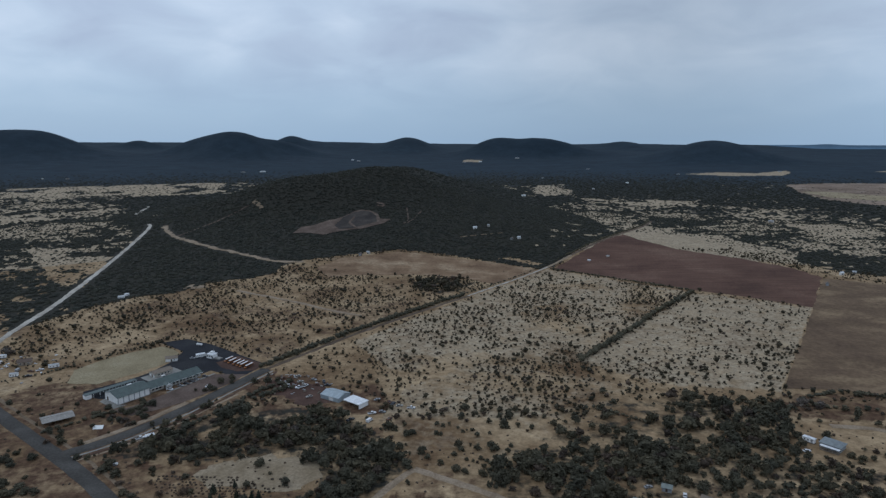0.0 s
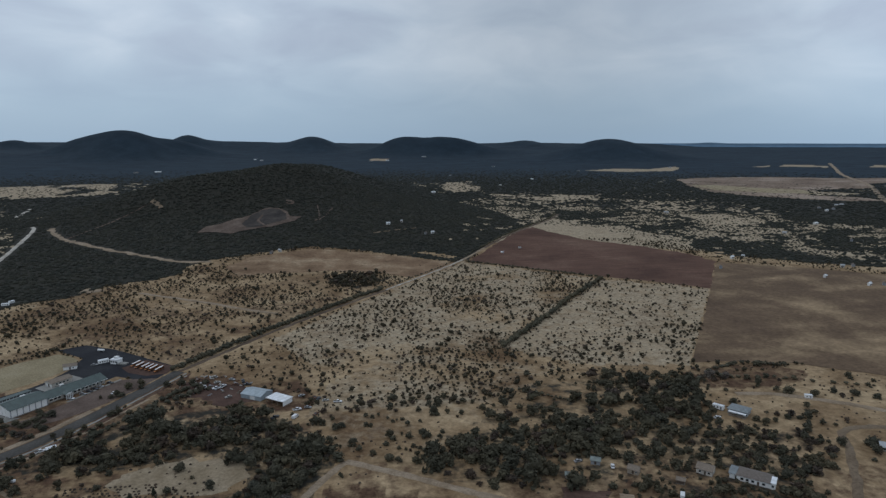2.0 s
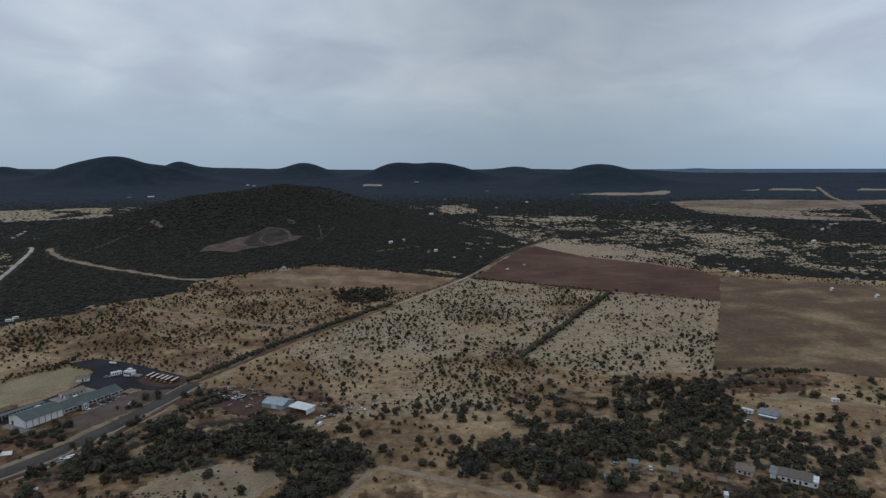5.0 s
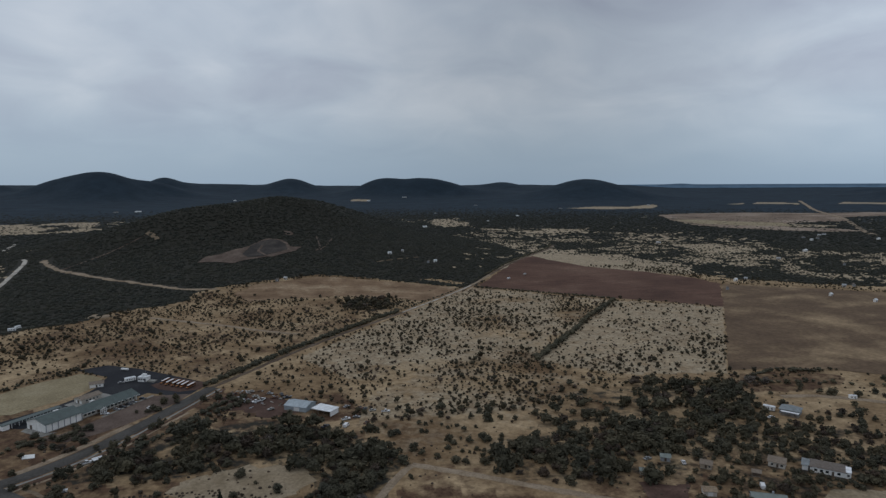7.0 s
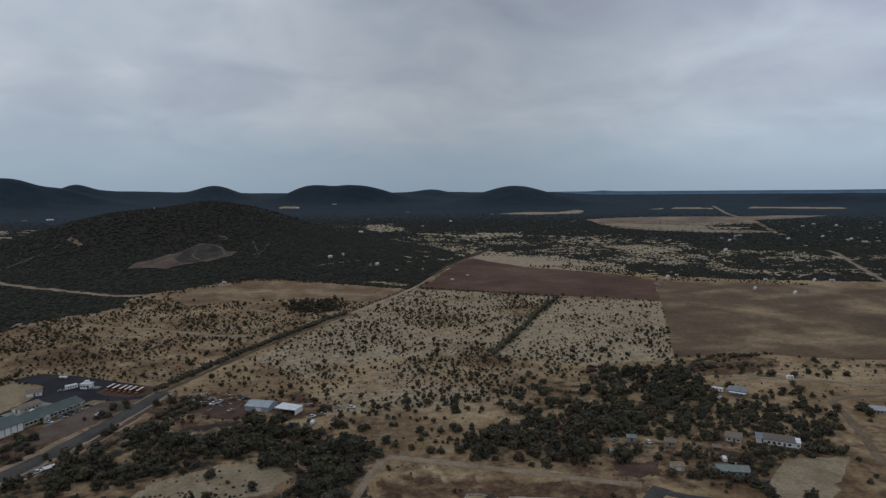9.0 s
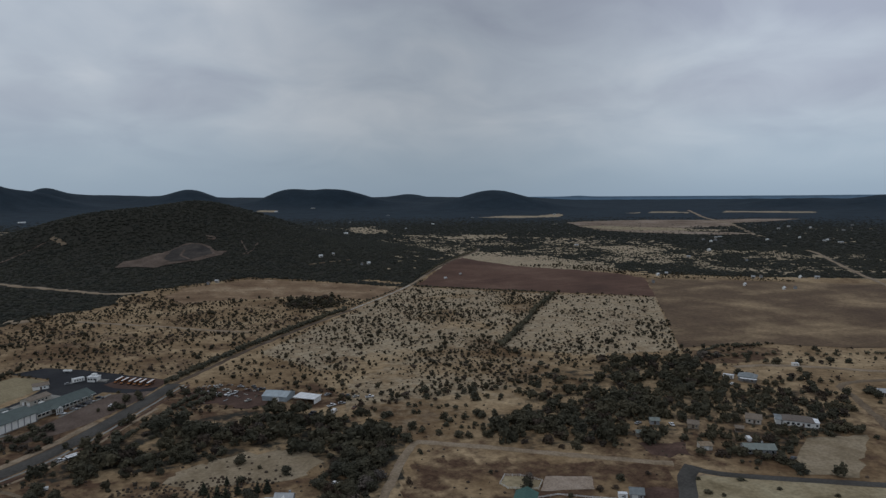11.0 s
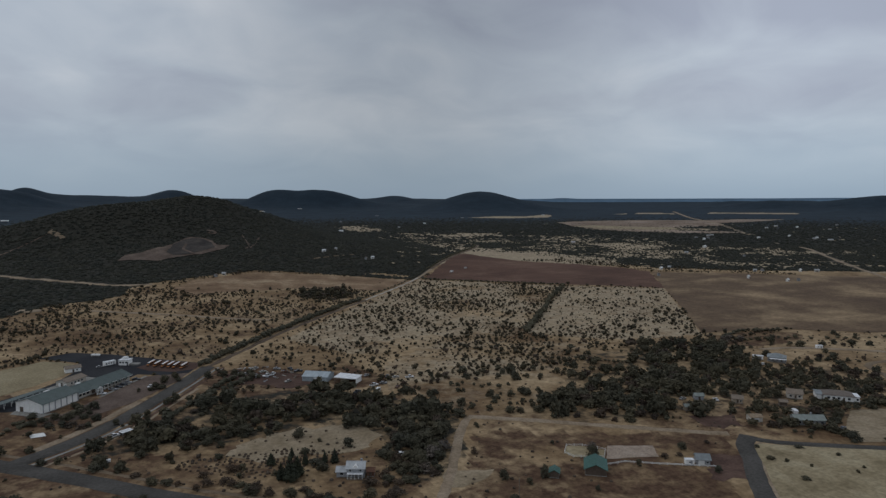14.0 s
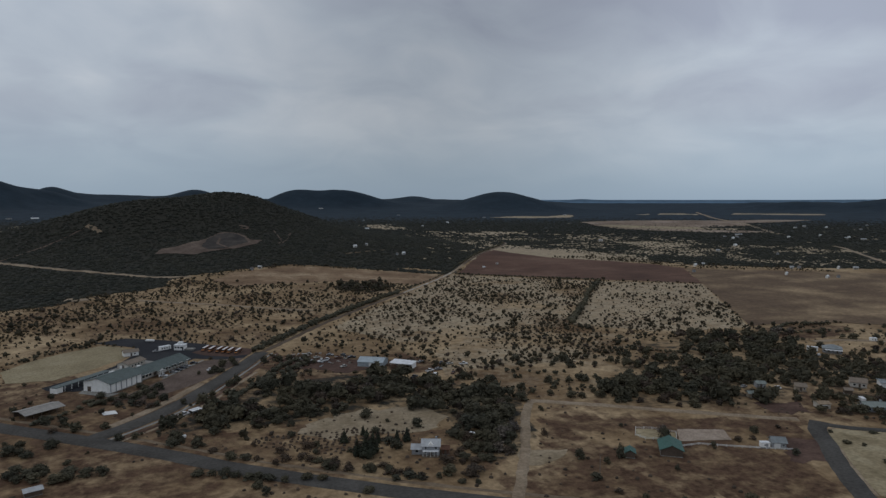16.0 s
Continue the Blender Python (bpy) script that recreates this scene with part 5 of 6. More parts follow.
house("shed", "small brown shed between the houses", 112.5, 206, -35, 3.6, 3.0, 2.2, 0.8, DARKWALL, TANSHINGLE, [("door", "s", 0, 0, 0.9, 1.9)], category="shed")
house("shed", "pale cream shed with a flat-pitched tan roof", 87, 197, -20, 5.5, 5.0, 2.4, 0.7, CREAM, PALE, [("garage_door", "s", 0, 0, 2.2, 2.0)], category="shed")
car("white van parked between the houses", 108.3, 197.2, 60, CARWHITE, "van")
car("dark car with bright roof beside the cul-de-sac", 109.3, 178, 20, CARDARK)
car("white car parked by the mobile home", 157.5, 255, 10, CARWHITE)
car("white pickup parked under the junipers", -48, 215, 15, CARWHITE, "pickup")
car("white car parked behind the tan-roofed cabin", 92.0, 221.0, 70, CARWHITE)
car("silver car parked beside the sage-roofed shed", 80.0, 227.0, 15, CARSILVER)
trailer("camper", "white camper trailer in the fallow field margin", 214, 268, -20, 4.5, 2.2, 2.4, WHITEWALL, WHITEROOF, windows=2, category="camper")

# ---- the riding place ----
stretch(house("barn", "teal metal-roofed barn with a dark open front", 4.6, 182.0, 56, 8.5, 6.5, 2.3, 1.6, DARKWALL, TEALROOF, [("door", "w", 0, 0, 3.2, 2.2), ("window", "s", 0, 1, 1, 0.8)], category="barn", frame_mat=TIMBER), 1.25, 1.25, 1.15)
house("shed", "small teal metal-roofed shed beside the barn", -9.2, 183.5, 56, 4.5, 3.6, 2.2, 1.0, DARKWALL, TEALROOF, [("door", "w", 0, 0, 1, 1.9)], category="shed")
house("garage", "grey-roofed garage at the end of the white fence", 39.2, 174.0, -30, 5.2, 5.0, 2.5, 1.4, GREYWALL, BLUEROOF, [("garage_door", "s", -0.8, 0, 2.4, 2.1), ("window", "s", 1.6, 1, 0.8, 0.8)], category="garage")
trailer("horse_trailer", "white horse trailer beside the garage", 34.6, 174.6, -25, 3.6, 2.1, 2.3, WHITEWALL, WHITEROOF, windows=1, category="trailer")


def rail_fence(label, line, gap=2.6, high=1.25, mat=WHITE, rails=(0.45, 0.85, 1.2), solid=False):
    x0, y0 = line[0]
    e = base_at("rail_fence", x0, y0, 0, label, "fence")
    z0 = zat(x0, y0)
    for (x1, y1), (x2, y2) in zip(line, line[1:]):
        d = UNIT * math.hypot(x2 - x1, y2 - y1)
        k = max(1, round(d / gap))
        turn = math.atan2(y2 - y1, x2 - x1)
        for i in range(k):
            x, y = x1 + (x2 - x1) * i / k, y1 + (y2 - y1) * i / k
            p = part("post", box(-0.09, 0.09, -0.09, 0.09, -0.1, high + 0.1), mat, e)
            p.matrix_basis = pose(UNIT * (x - x0), UNIT * (y - y0), zat(x, y) - z0, 0, 0, math.degrees(turn))
        for r in rails:
            w = 0.17 if solid else 0.09
            q = part("rail", box(0, d, -0.03, 0.03, r - w / 2, r + w / 2), mat, e)
            q.matrix_basis = pose(UNIT * (x1 - x0), UNIT * (y1 - y0), zat((x1 + x2) / 2, (y1 + y2) / 2) - z0, 0, 0, math.degrees(turn))
    return e


rail_fence("white board fence along the riding arena", [(9, 184), (17, 183.6), (24, 179.2), (32, 174.7), (41, 169.8)], 3.4, 0.8, rails=(0.4, 0.75), solid=True)
rail_fence("white pipe rail round the paddock", [(3, 197), (7, 202), (12, 200), (17, 194), (13, 189), (4, 193), (3, 197)], 3.2, 1.0, rails=(0.5, 0.95))

# ---- the white house by the highway ----
wh = house("house", "two-storey white house with a pale blue-grey metal roof", -64.8, 206.2, -22, 6.8, 5.8, 3.9, 1.6, GREYWALL, GALV,
           [("window", "s", -2.0, 2.6, 0.8, 0.9), ("window", "s", 2.0, 2.6, 0.8, 0.9), ("window", "s", -2.0, 0.9, 0.8, 1.1), ("door", "s", 0, 0.2, 0.9, 1.9), ("window", "s", 2.0, 0.9, 0.8, 1.1), ("window", "w", 0, 2.6, 0.8, 0.9), ("window", "e", 0, 2.6, 0.8, 0.9)], chimney=(2.0, 0.7), frame_mat=WHITE)
part("dormer", prism([(-1.0, 3.7), (1.0, 3.7), (1.0, 4.3), (0, 5.2), (-1.0, 4.3)], -3.0, -0.4), WHITEWALL, wh)
part("porch_roof", prism([(-3.1, 2.1), (3.1, 2.1), (3.1, 2.25), (-3.1, 2.25)], -4.7, -2.7), WHITEROOF, wh)
part("porch_deck", box(-3.1, 3.1, -4.7, -2.7, -0.1, 0.3), TIMBER, wh)
for i in range(5):
    part("porch_post", box(-2.9 + i * 1.45 - 0.09, -2.9 + i * 1.45 + 0.09, -4.6, -4.42, 0.3, 2.1), WHITE, wh)
house("side_wing", "low white wing of the house with a metal roof", -68.7, 207.8, -22, 4.0, 4.4, 2.3, 1.1, GREYWALL, GALV, [("window", "s", 0, 0.9, 1.2, 1.1)], category="house")
house("outbuilding", "small rust-brown outbuilding beside the white house", -60.7, 204.5, -22, 2.6, 2.8, 2.2, 0.8, RUSTY, RUSTY, [("door", "s", 0, 0, 0.9, 1.9)], category="shed")
e = base_at("carport", -132.6, 267.6, 32, "low carport with a bright white metal roof on posts", "carport")
part("roof", prism([(-3.6, 2.3), (3.6, 2.5), (3.6, 2.62), (-3.6, 2.42)], -2.4, 2.4), WHITEROOF, e)
part("rib", box(-3.6, 3.6, -0.06, 0.06, 2.55, 2.68), GALV, e)
for xx in (-3.3, 0.0, 3.3):
    for yy in (-2.2, 2.2):
        part("post", box(xx - 0.07, xx + 0.07, yy - 0.07, yy + 0.07, 0, 2.38 + 0.03 * xx), GALV, e)
part("back_wall", box(-3.4, 3.4, 2.25, 2.32, 0, 2.2), GREYWALL, e)
stretch(e, 0.72, 0.8, 0.85)
car("white pickup beside the carport under a tree", -136.4, 266.6, 40, CARWHITE, "pickup")
trailer("utility_trailer", "small white utility trailer beside a dark juniper", -136, 243.5, 10, 2.4, 1.5, 1.2, WHITEWALL, WHITEROOF, windows=1)
house("shed", "white-roofed shed in brush below the junction", -171, 214.5, 20, 5.0, 3.4, 1.9, 0.5, DARKWALL, GALV, [("door", "s", 0, 0, 1, 2)], category="shed")

trailer("stock_trailer", "small white stock trailer in the ploughed field", 155, 659, 20, 4.2, 2.2, 2.2, WHITEWALL, WHITEROOF, windows=2)
trailer("stock_trailer", "pale stock trailer among furrows of the ploughed field", 179, 676, 35, 4.8, 2.2, 2.2, CREAM, GALV, windows=2)

# ---- homesteads to the west, and far roofs ----
for x, y, turn, L, lab in ((-227, 352, 30, 9, "white mobile home beside the west road"), (-241, 338, 20, 7, "pale mobile home in a cluttered yard"), (-249, 334, 70, 6, "weathered white mobile home in a yard"), (-267, 366, 15, 8, "white mobile home under a grey tree"), (-262, 501, 20, 8, "white mobile home at the edge of the wood"), (-261, 508, 60, 6, "small white mobile home beside dark woods")):
    trailer("mobile_home", lab, x, y, turn, L * 0.8, 2.6, 2.5, WHITEWALL, (WHITEROOF, GALV)[L % 2], "mobile homes in the west", 3, "mobile home")
house("house", "brown-roofed house in a cluttered western yard", -247, 357, 25, 9, 6.5, 2.7, 1.5, TANWALL, BROWNROOF, [("window", "s", -2.5, 0.9, 1, 1), ("door", "s", 0, 0, 1, 2.1), ("window", "s", 2.5, 0.9, 1, 1)])
for k, (x, y) in enumerate(((-236, 345), (-232, 347), (-244, 346), (-255, 352), (-233, 338), (-262, 356))):
    car(("rusted", "white", "dull silver", "white", "dark", "white")[k] + " vehicle in the western yard", x, y, 50 * k, (RUSTY, CARWHITE, CARSILVER, CARWHITE, CARDARK, CARWHITE)[k], ("car", "pickup", "van")[k % 3], "vehicles in the western yard")
FAR_ROOFS = [(374, 581), (388, 584), (338, 543), (405, 491), (450, 524), (462, 525), (494, 505), (506, 495), (432, 457), (420, 459), (-80, 669), (-88, 662), (40, 785), (58, 799), (82, 746), (91, 750),
             (778, 924), (731, 904), (717, 871), (790, 927), (1271, 1036), (-369, 1503), (520, 700), (560, 640), (610, 760), (470, 900), (-420, 1230), (150, 1180), (330, 1390), (-300, 1290), (900, 800),
             (876, 786), (1122, 942), (900, 854), (1053, 1037), (743, 888), (1133, 1027), (874, 755), (665, 1800), (819, 849), (1121, 1072), (-590, 1878), (-541, 1910), (978, 1848), (266, 1698), (447, 1541), (-1003, 1591), (-946, 1601),
             (-359, 2540), (-330, 2500), (80, 2405), (143, 2445), (301, 2590), (464, 2041)]
for k, (x, y) in enumerate(FAR_ROOFS):
    L, W = (9, 7, 11, 6, 8)[k % 5] * (0.52 if math.hypot(x, y) < 900 else 0.9 if math.hypot(x, y) < 1900 else 1.9), (5, 4.5, 6)[k % 3] * (0.52 if math.hypot(x, y) < 900 else 0.9 if math.hypot(x, y) < 1900 else 1.9)
    house("farmhouse", ("white-roofed outlying farmhouse among scrub", "pale outlying farmhouse beside a field", "grey metal-roofed outlying farmhouse")[k % 3], x, y, (20, -35, 60)[k % 3], L, W, 2.8, 1.2,
          (WHITEWALL, CREAM, GREYWALL)[k % 3], (WHITEROOF, GALV, SHINGLE)[k % 3], [("window", "s", -L / 4, 0.9, 1.2, 1.1), ("door", "s", 0, 0, 1.0, 2.1), ("window", "s", L / 4, 0.9, 1.2, 1.1)], group="outlying farmhouses")
for k in range(34):
    x, y = rng.uniform(-275, -226), rng.uniform(328, 372)
    e = base_at("scrap_pile", x, y, rng.uniform(0, 180), "heap of boards and sheet metal in the western yard", "scrap", "scrap heaps in the west")
    bm = bmesh.new()
    for _ in range(4):
        a, b, c = rng.uniform(-0.8, 0.8), rng.uniform(-0.5, 0.5), rng.uniform(0, 0.8)
        box(a - 0.7, a + 0.7, b - 0.35, b + 0.35, max(-0.05, c - 0.2), c + 0.08, 0, bm)
    part("scrap", bm, (GALV, TIMBER, RUSTY, WHITEROOF)[k % 4], e)

# ---- trees and scrub ----
ICO = [(0, -0.526, 0.851), (0, 0.526, 0.851), (0, -0.526, -0.851), (0, 0.526, -0.851), (0.851, 0, 0.526), (-0.851, 0, 0.526), (0.851, 0, -0.526), (-0.851, 0, -0.526), (-0.526, 0.851, 0), (0.526, 0.851, 0), (-0.526, -0.851, 0), (0.526, -0.851, 0)]


def hull_faces():
    bm = bmesh.new()
    for p in ICO:
        bm.verts.new(p)
    bmesh.ops.convex_hull(bm, input=bm.verts)
    bm.verts.ensure_lookup_table()
    bm.verts.index_update()
    key = {tuple(round(c, 2) for c in p): i for i, p in enumerate(ICO)}
    f = np.array([[key[tuple(round(c, 2) for c in v.co)] for v in q.verts] for q in bm.faces])
    bm.free()
    return f


ICO_F = hull_faces()


def crown(rng, lobes, sprays, spray, inner=0.7, rough=0.3):
    """Uneven masses set round a middle and hidden under sprays that stand off them. lobes: x, y, z, radius, flattening."""
    vs, fs, n = [], [], 0
    core = np.array(ICO)
    for x, y, z, r, flat in lobes:
        v = core * (1 + rough * rng.uniform(-1, 1, (12, 1))) * r * inner
        v[:, 2] *= flat
        vs.append(v + (x, y, z))
        fs.append(ICO_F + n)
        n += 12
    weight = np.array([l[3] ** 2 for l in lobes])
    pick = rng.choice(len(lobes), sprays, p=weight / weight.sum())
    L = np.array(lobes)[pick]
    d = rng.normal(size=(sprays, 3))
    d[:, 2] = d[:, 2] * 0.9 + 0.2
    d /= np.linalg.norm(d, axis=1, keepdims=True)
    c = d * (L[:, 3:4] * rng.uniform(0.6, 1.15, (sprays, 1)))
    c[:, 2] *= L[:, 4]
    c += L[:, :3]
    a = rng.normal(size=(sprays, 3))
    a /= np.linalg.norm(a, axis=1, keepdims=True)
    b = rng.normal(size=(sprays, 3))
    b /= np.linalg.norm(b, axis=1, keepdims=True)
    s = spray * rng.uniform(0.5, 1.5, (sprays, 1))
    quad = np.stack([c - a * s, c - b * s * 0.6, c + a * s, c + b * s * 0.8], 1)
    vs.append(quad.reshape(-1, 3))
    q = n + np.arange(sprays * 4).reshape(-1, 4)
    fs.append(np.concatenate([q[:, [0, 1, 2]], q[:, [0, 2, 3]]]))
    v = np.concatenate(vs)
    v[:, 2] = np.maximum(v[:, 2], 0.0)
    return v, np.concatenate(fs)


def juniper_lobes(rng, k, wide, tall):
    out = [(rng.uniform(-0.06, 0.06), rng.uniform(-0.06, 0.06), tall * 0.48, wide * 0.33, 1.1)]
    for i in range(k):
        a = i * 2.4 + rng.uniform(-0.6, 0.6)
        h = rng.uniform(0.1, 0.85)
        r = wide * rng.uniform(0.24, 0.42) * (1.1 - 0.8 * h)
        out.append((math.cos(a) * r, math.sin(a) * r, tall * h * 0.85, wide * rng.uniform(0.1, 0.24), rng.uniform(0.7, 1.3)))
    return out


def pine_lobes(rng, wide, tall):
    out = []
    for i in range(11):
        h = 0.14 + 0.8 * i / 11
        r = wide * 0.46 * (1.05 - h)
        for j in range(3):
            a = i * 1.1 + j * 2.09
            out.append((math.cos(a) * r * 0.55, math.sin(a) * r * 0.55, tall * h, max(0.09, r * 0.62), 0.75))
    out.append((0, 0, tall * 0.94, wide * 0.07, 2.2))
    return out


def many(name, proto, xs, ys, sizes, talls, mat, label, category, seed, sink=0.08):
    """A multitude that nobody could count: every plant stands on the ground, turned and sized by chance, joined into one."""
    rng = np.random.RandomState(seed)
    z = height(xs, ys)
    pick = rng.randint(0, len(proto), len(xs))
    turn = rng.uniform(0, 6.283, len(xs))
    V, F, n = [], [], 0
    for k, (pv, pf) in enumerate(proto):
        idx = np.nonzero(pick == k)[0]
        if not len(idx):
            continue
        c, s = np.cos(turn[idx])[:, None], np.sin(turn[idx])[:, None]
        w = sizes[idx][:, None] * rng.uniform(0.85, 1.18, (len(idx), 1))
        X = UNIT * ((pv[None, :, 0] * c - pv[None, :, 1] * s) * w + xs[idx][:, None])
        Y = UNIT * ((pv[None, :, 0] * s + pv[None, :, 1] * c) * sizes[idx][:, None] + ys[idx][:, None])
        Zz = UNIT * pv[None, :, 2] * talls[idx][:, None] + (z[idx] - sink)[:, None]
        V.append(np.stack([X, Y, Zz], -1).reshape(-1, 3))
        F.append((pf[None] + (np.arange(len(idx)) * len(pv))[:, None, None]).reshape(-1, 3) + n)
        n += len(idx) * len(pv)
    V, F = np.concatenate(V).astype(np.float32), np.concatenate(F).astype(np.int32)
    me = bpy.data.meshes.new(name)
    me.vertices.add(len(V))
    me.vertices.foreach_set("co", V.ravel())
    me.loops.add(F.size)
    me.loops.foreach_set("vertex_index", F.ravel())
    me.polygons.add(len(F))
    me.polygons.foreach_set("loop_start", np.arange(0, F.size, 3, dtype=np.int32))
    me.materials.append(mat)
    me.update(calc_edges=True)
    return tagged(new(name, me), label, category, kind="stuff")


def scatter(x0, x1, y0, y1, gap, seed):
    """Jittered places, one to a square of the given size."""
    rng = np.random.RandomState(seed)
    gx, gy = np.meshgrid(np.arange(x0, x1, gap), np.arange(y0, y1, gap))
    n = gx.size
    return gx.ravel() + rng.uniform(0, gap, n), gy.ravel() + rng.uniform(0, gap, n), rng.uniform(0, 1, n), rng


bpy.context.view_layer.update()


def footprints():
    """The ground that every thing placed so far takes up: its middle, turn and half sizes."""
    out = []
    for ob in scene.objects:
        if ob.type != "EMPTY" or ob.parent:
            continue
        inv = ob.matrix_world.inverted()
        pts = [inv @ (c.matrix_world @ Vector(v)) for c in ob.children for v in c.bound_box]
        if pts:
            lo, hi = [min(q[i] for q in pts) for i in (0, 1)], [max(q[i] for q in pts) for i in (0, 1)]
            mid = ob.matrix_world @ Vector(((lo[0] + hi[0]) / 2, (lo[1] + hi[1]) / 2, 0))
            sc = ob.matrix_basis.to_scale()
            out.append((mid.x / UNIT, mid.y / UNIT, ob.matrix_basis.to_euler().z, (hi[0] - lo[0]) / 2 * sc.x / UNIT, (hi[1] - lo[1]) / 2 * sc.y / UNIT))
    return out


ROOFS = footprints()
BARE = [BALLFIELD, LOT, FORECOURT, TRIANGLE, LAWN, PLOUGHED, FALLOW_FIELD, QUARRY]
NOTREES = BARE + [[(-195, 318), (-178, 300), (-160, 296), (-128, 345), (-150, 372), (-185, 350)], [(12, 188), (3, 197), (7, 203), (19, 199), (36, 192), (42, 170), (25, 176), (10, 183)],
                  [(-94, 338), (-66, 332), (-52, 312), (-70, 302), (-92, 318)], [(-66, 314), (-50, 318), (-36, 312), (-30, 290), (-46, 290), (-62, 300)]]


def free(x, y, clear=1.6, near_roofs=True):
    """True where no road, field or building is in the way."""
    ok = np.ones(np.shape(x), bool)
    for line, half in PAVED + UNPAVED:
        ok &= off_line(x, y, line) > half + 1.8
    for poly in NOTREES:
        ok &= ~inside(x, y, poly)
    if near_roofs:
        for rx, ry, turn, hx, hy in ROOFS:
            c, s = math.cos(turn), math.sin(turn)
            ok &= (np.abs((x - rx) * c + (y - ry) * s) > hx + clear) | (np.abs((y - ry) * c - (x - rx) * s) > hy + clear)
    return ok


def in_view(x, y, margin=3.0):
    """Only the ground that some part of the flight looks over."""
    a = np.degrees(np.arctan2(x + 60, y + 20))
    return (a > -44 - margin) & (a < 56 + margin)


prng = np.random.RandomState(3)
NEAR_JUNIPER = [crown(prng, juniper_lobes(prng, 12, 1.0, 1.0), 540, 0.062, 0.72, 0.22) for _ in range(6)]
WOOD_JUNIPER = [crown(prng, juniper_lobes(prng, 6, 1.0, 1.0), 130, 0.115, 0.74, 0.22) for _ in range(6)]
NEAR_BROWN = [crown(prng, juniper_lobes(prng, 9, 1.0, 0.8), 420, 0.05, 0.5) for _ in range(2)]
NEAR_PINE = [crown(prng, pine_lobes(prng, 1.0, 1.0), 560, 0.045, 0.7) for _ in range(2)]
MID = [crown(prng, juniper_lobes(prng, 1, 1.0, 1.0), 20, 0.15, 0.95, 0.3) for _ in range(9)]


def small_crown(rng):
    """A very light crown for woods seen from far off: a domed, uneven mass of a few corners and two stray sprays."""
    k = 5
    a = np.arange(k) * 6.283 / k
    low = np.stack([np.cos(a) * 0.44, np.sin(a) * 0.44, np.full(k, 0.0)], 1)
    mid = np.stack([np.cos(a + 0.6) * 0.36, np.sin(a + 0.6) * 0.36, np.full(k, 0.62)], 1)
    v = np.concatenate([low, mid, [[0, 0, 0.95]]])
    v += rng.uniform(-0.1, 0.1, v.shape)
    v[:k, 2] = 0.0
    f = []
    for i in range(k):
        j = (i + 1) % k
        f += [(i, j, k + i), (j, k + j, k + i), (k + i, k + j, 2 * k)]
    n = 2
    c = rng.normal(size=(n, 3))
    c /= np.linalg.norm(c, axis=1, keepdims=True)
    c = c * 0.4 + (0, 0, 0.5)
    t = (c[:, None, :] + rng.uniform(-0.18, 0.18, (n, 3, 3))).reshape(-1, 3)
    t[:, 2] = np.maximum(t[:, 2], 0.0)
    return np.concatenate([v, t]), np.concatenate([np.array(f), 11 + np.arange(n * 3).reshape(-1, 3)])


TINY = [small_crown(prng) for _ in range(8)]


def crown_mesh(name, v, f, mat):
    return mesh_of(name, v, f, mat)


def trunk_mesh(name, rng, limbs, r=0.035, tall=0.5):
    """A tapered trunk whose limbs grow out of its sides into the crown, for a tree one metre high and wide."""
    bm = bmesh.new()
    rings, sides = [(-0.12, 1.6), (0.04, 1.25), (tall * 0.4, 1.0), (tall * 0.62, 0.8), (tall * 0.82, 0.6), (tall, 0.3)], 6
    vs = [[bm.verts.new((math.cos(a * 6.283 / sides) * r * k + 0.02 * z, math.sin(a * 6.283 / sides) * r * k, z)) for a in range(sides)] for z, k in rings]
    grow = []
    for i in range(len(vs) - 1):
        for a in range(sides):
            f = bm.faces.new((vs[i][a], vs[i][(a + 1) % sides], vs[i + 1][(a + 1) % sides], vs[i + 1][a]))
            if i in (2, 3):
                grow.append(f)
    bm.faces.new(vs[0][::-1])
    bm.faces.new(vs[-1])
    for f in rng.choice(len(grow), limbs, replace=False):
        f = grow[f]
        out = Vector((f.calc_center_median().x, f.calc_center_median().y, 0)).normalized()
        for step in range(2):
            f = bmesh.ops.extrude_discrete_faces(bm, faces=[f])["faces"][0]
            mid = f.calc_center_median()
            shift = out * 0.12 + Vector((0, 0, rng.uniform(0.04, 0.11)))
            for v in f.verts:
                v.co = mid + (v.co - mid) * (0.55 - 0.1 * step) + shift
    bmesh.ops.recalc_face_normals(bm, faces=bm.faces)
    me = bpy.data.meshes.new(name)
    bm.to_mesh(me)
    bm.free()
    me.materials.append(BARK)
    return me


KINDS = {
    "juniper": ([crown_mesh("crown", *c, JUNIPER) for c in NEAR_JUNIPER], trunk_mesh("trunk", prng, 5)),
    "brown": ([crown_mesh("crown", *c, BROWNLEAF) for c in NEAR_BROWN], trunk_mesh("trunk", prng, 6, 0.025)),
    "grey": ([crown_mesh("crown", *c, TWIG) for c in NEAR_BROWN], trunk_mesh("trunk", prng, 7, 0.03)),
    "pine": ([crown_mesh("crown", *c, DARKPINE) for c in NEAR_PINE], trunk_mesh("trunk", prng, 5, 0.02, 0.9)),
}
WORDS = {
    "juniper": ("juniper_tree", ("dense dark green juniper on dry grass", "broad dark green juniper with low branches", "rounded dull green juniper among dry grass")),
    "brown": ("scrub_oak", ("brown winter scrub oak on bare soil", "low russet scrub oak bush")),
    "grey": ("bare_tree", ("leafless grey tree with fine twigs",)),
    "pine": ("pine_tree", ("tall narrow dark green pine", "pointed dark pine by the white house")),
}
TREE_RNG = random.Random(21)


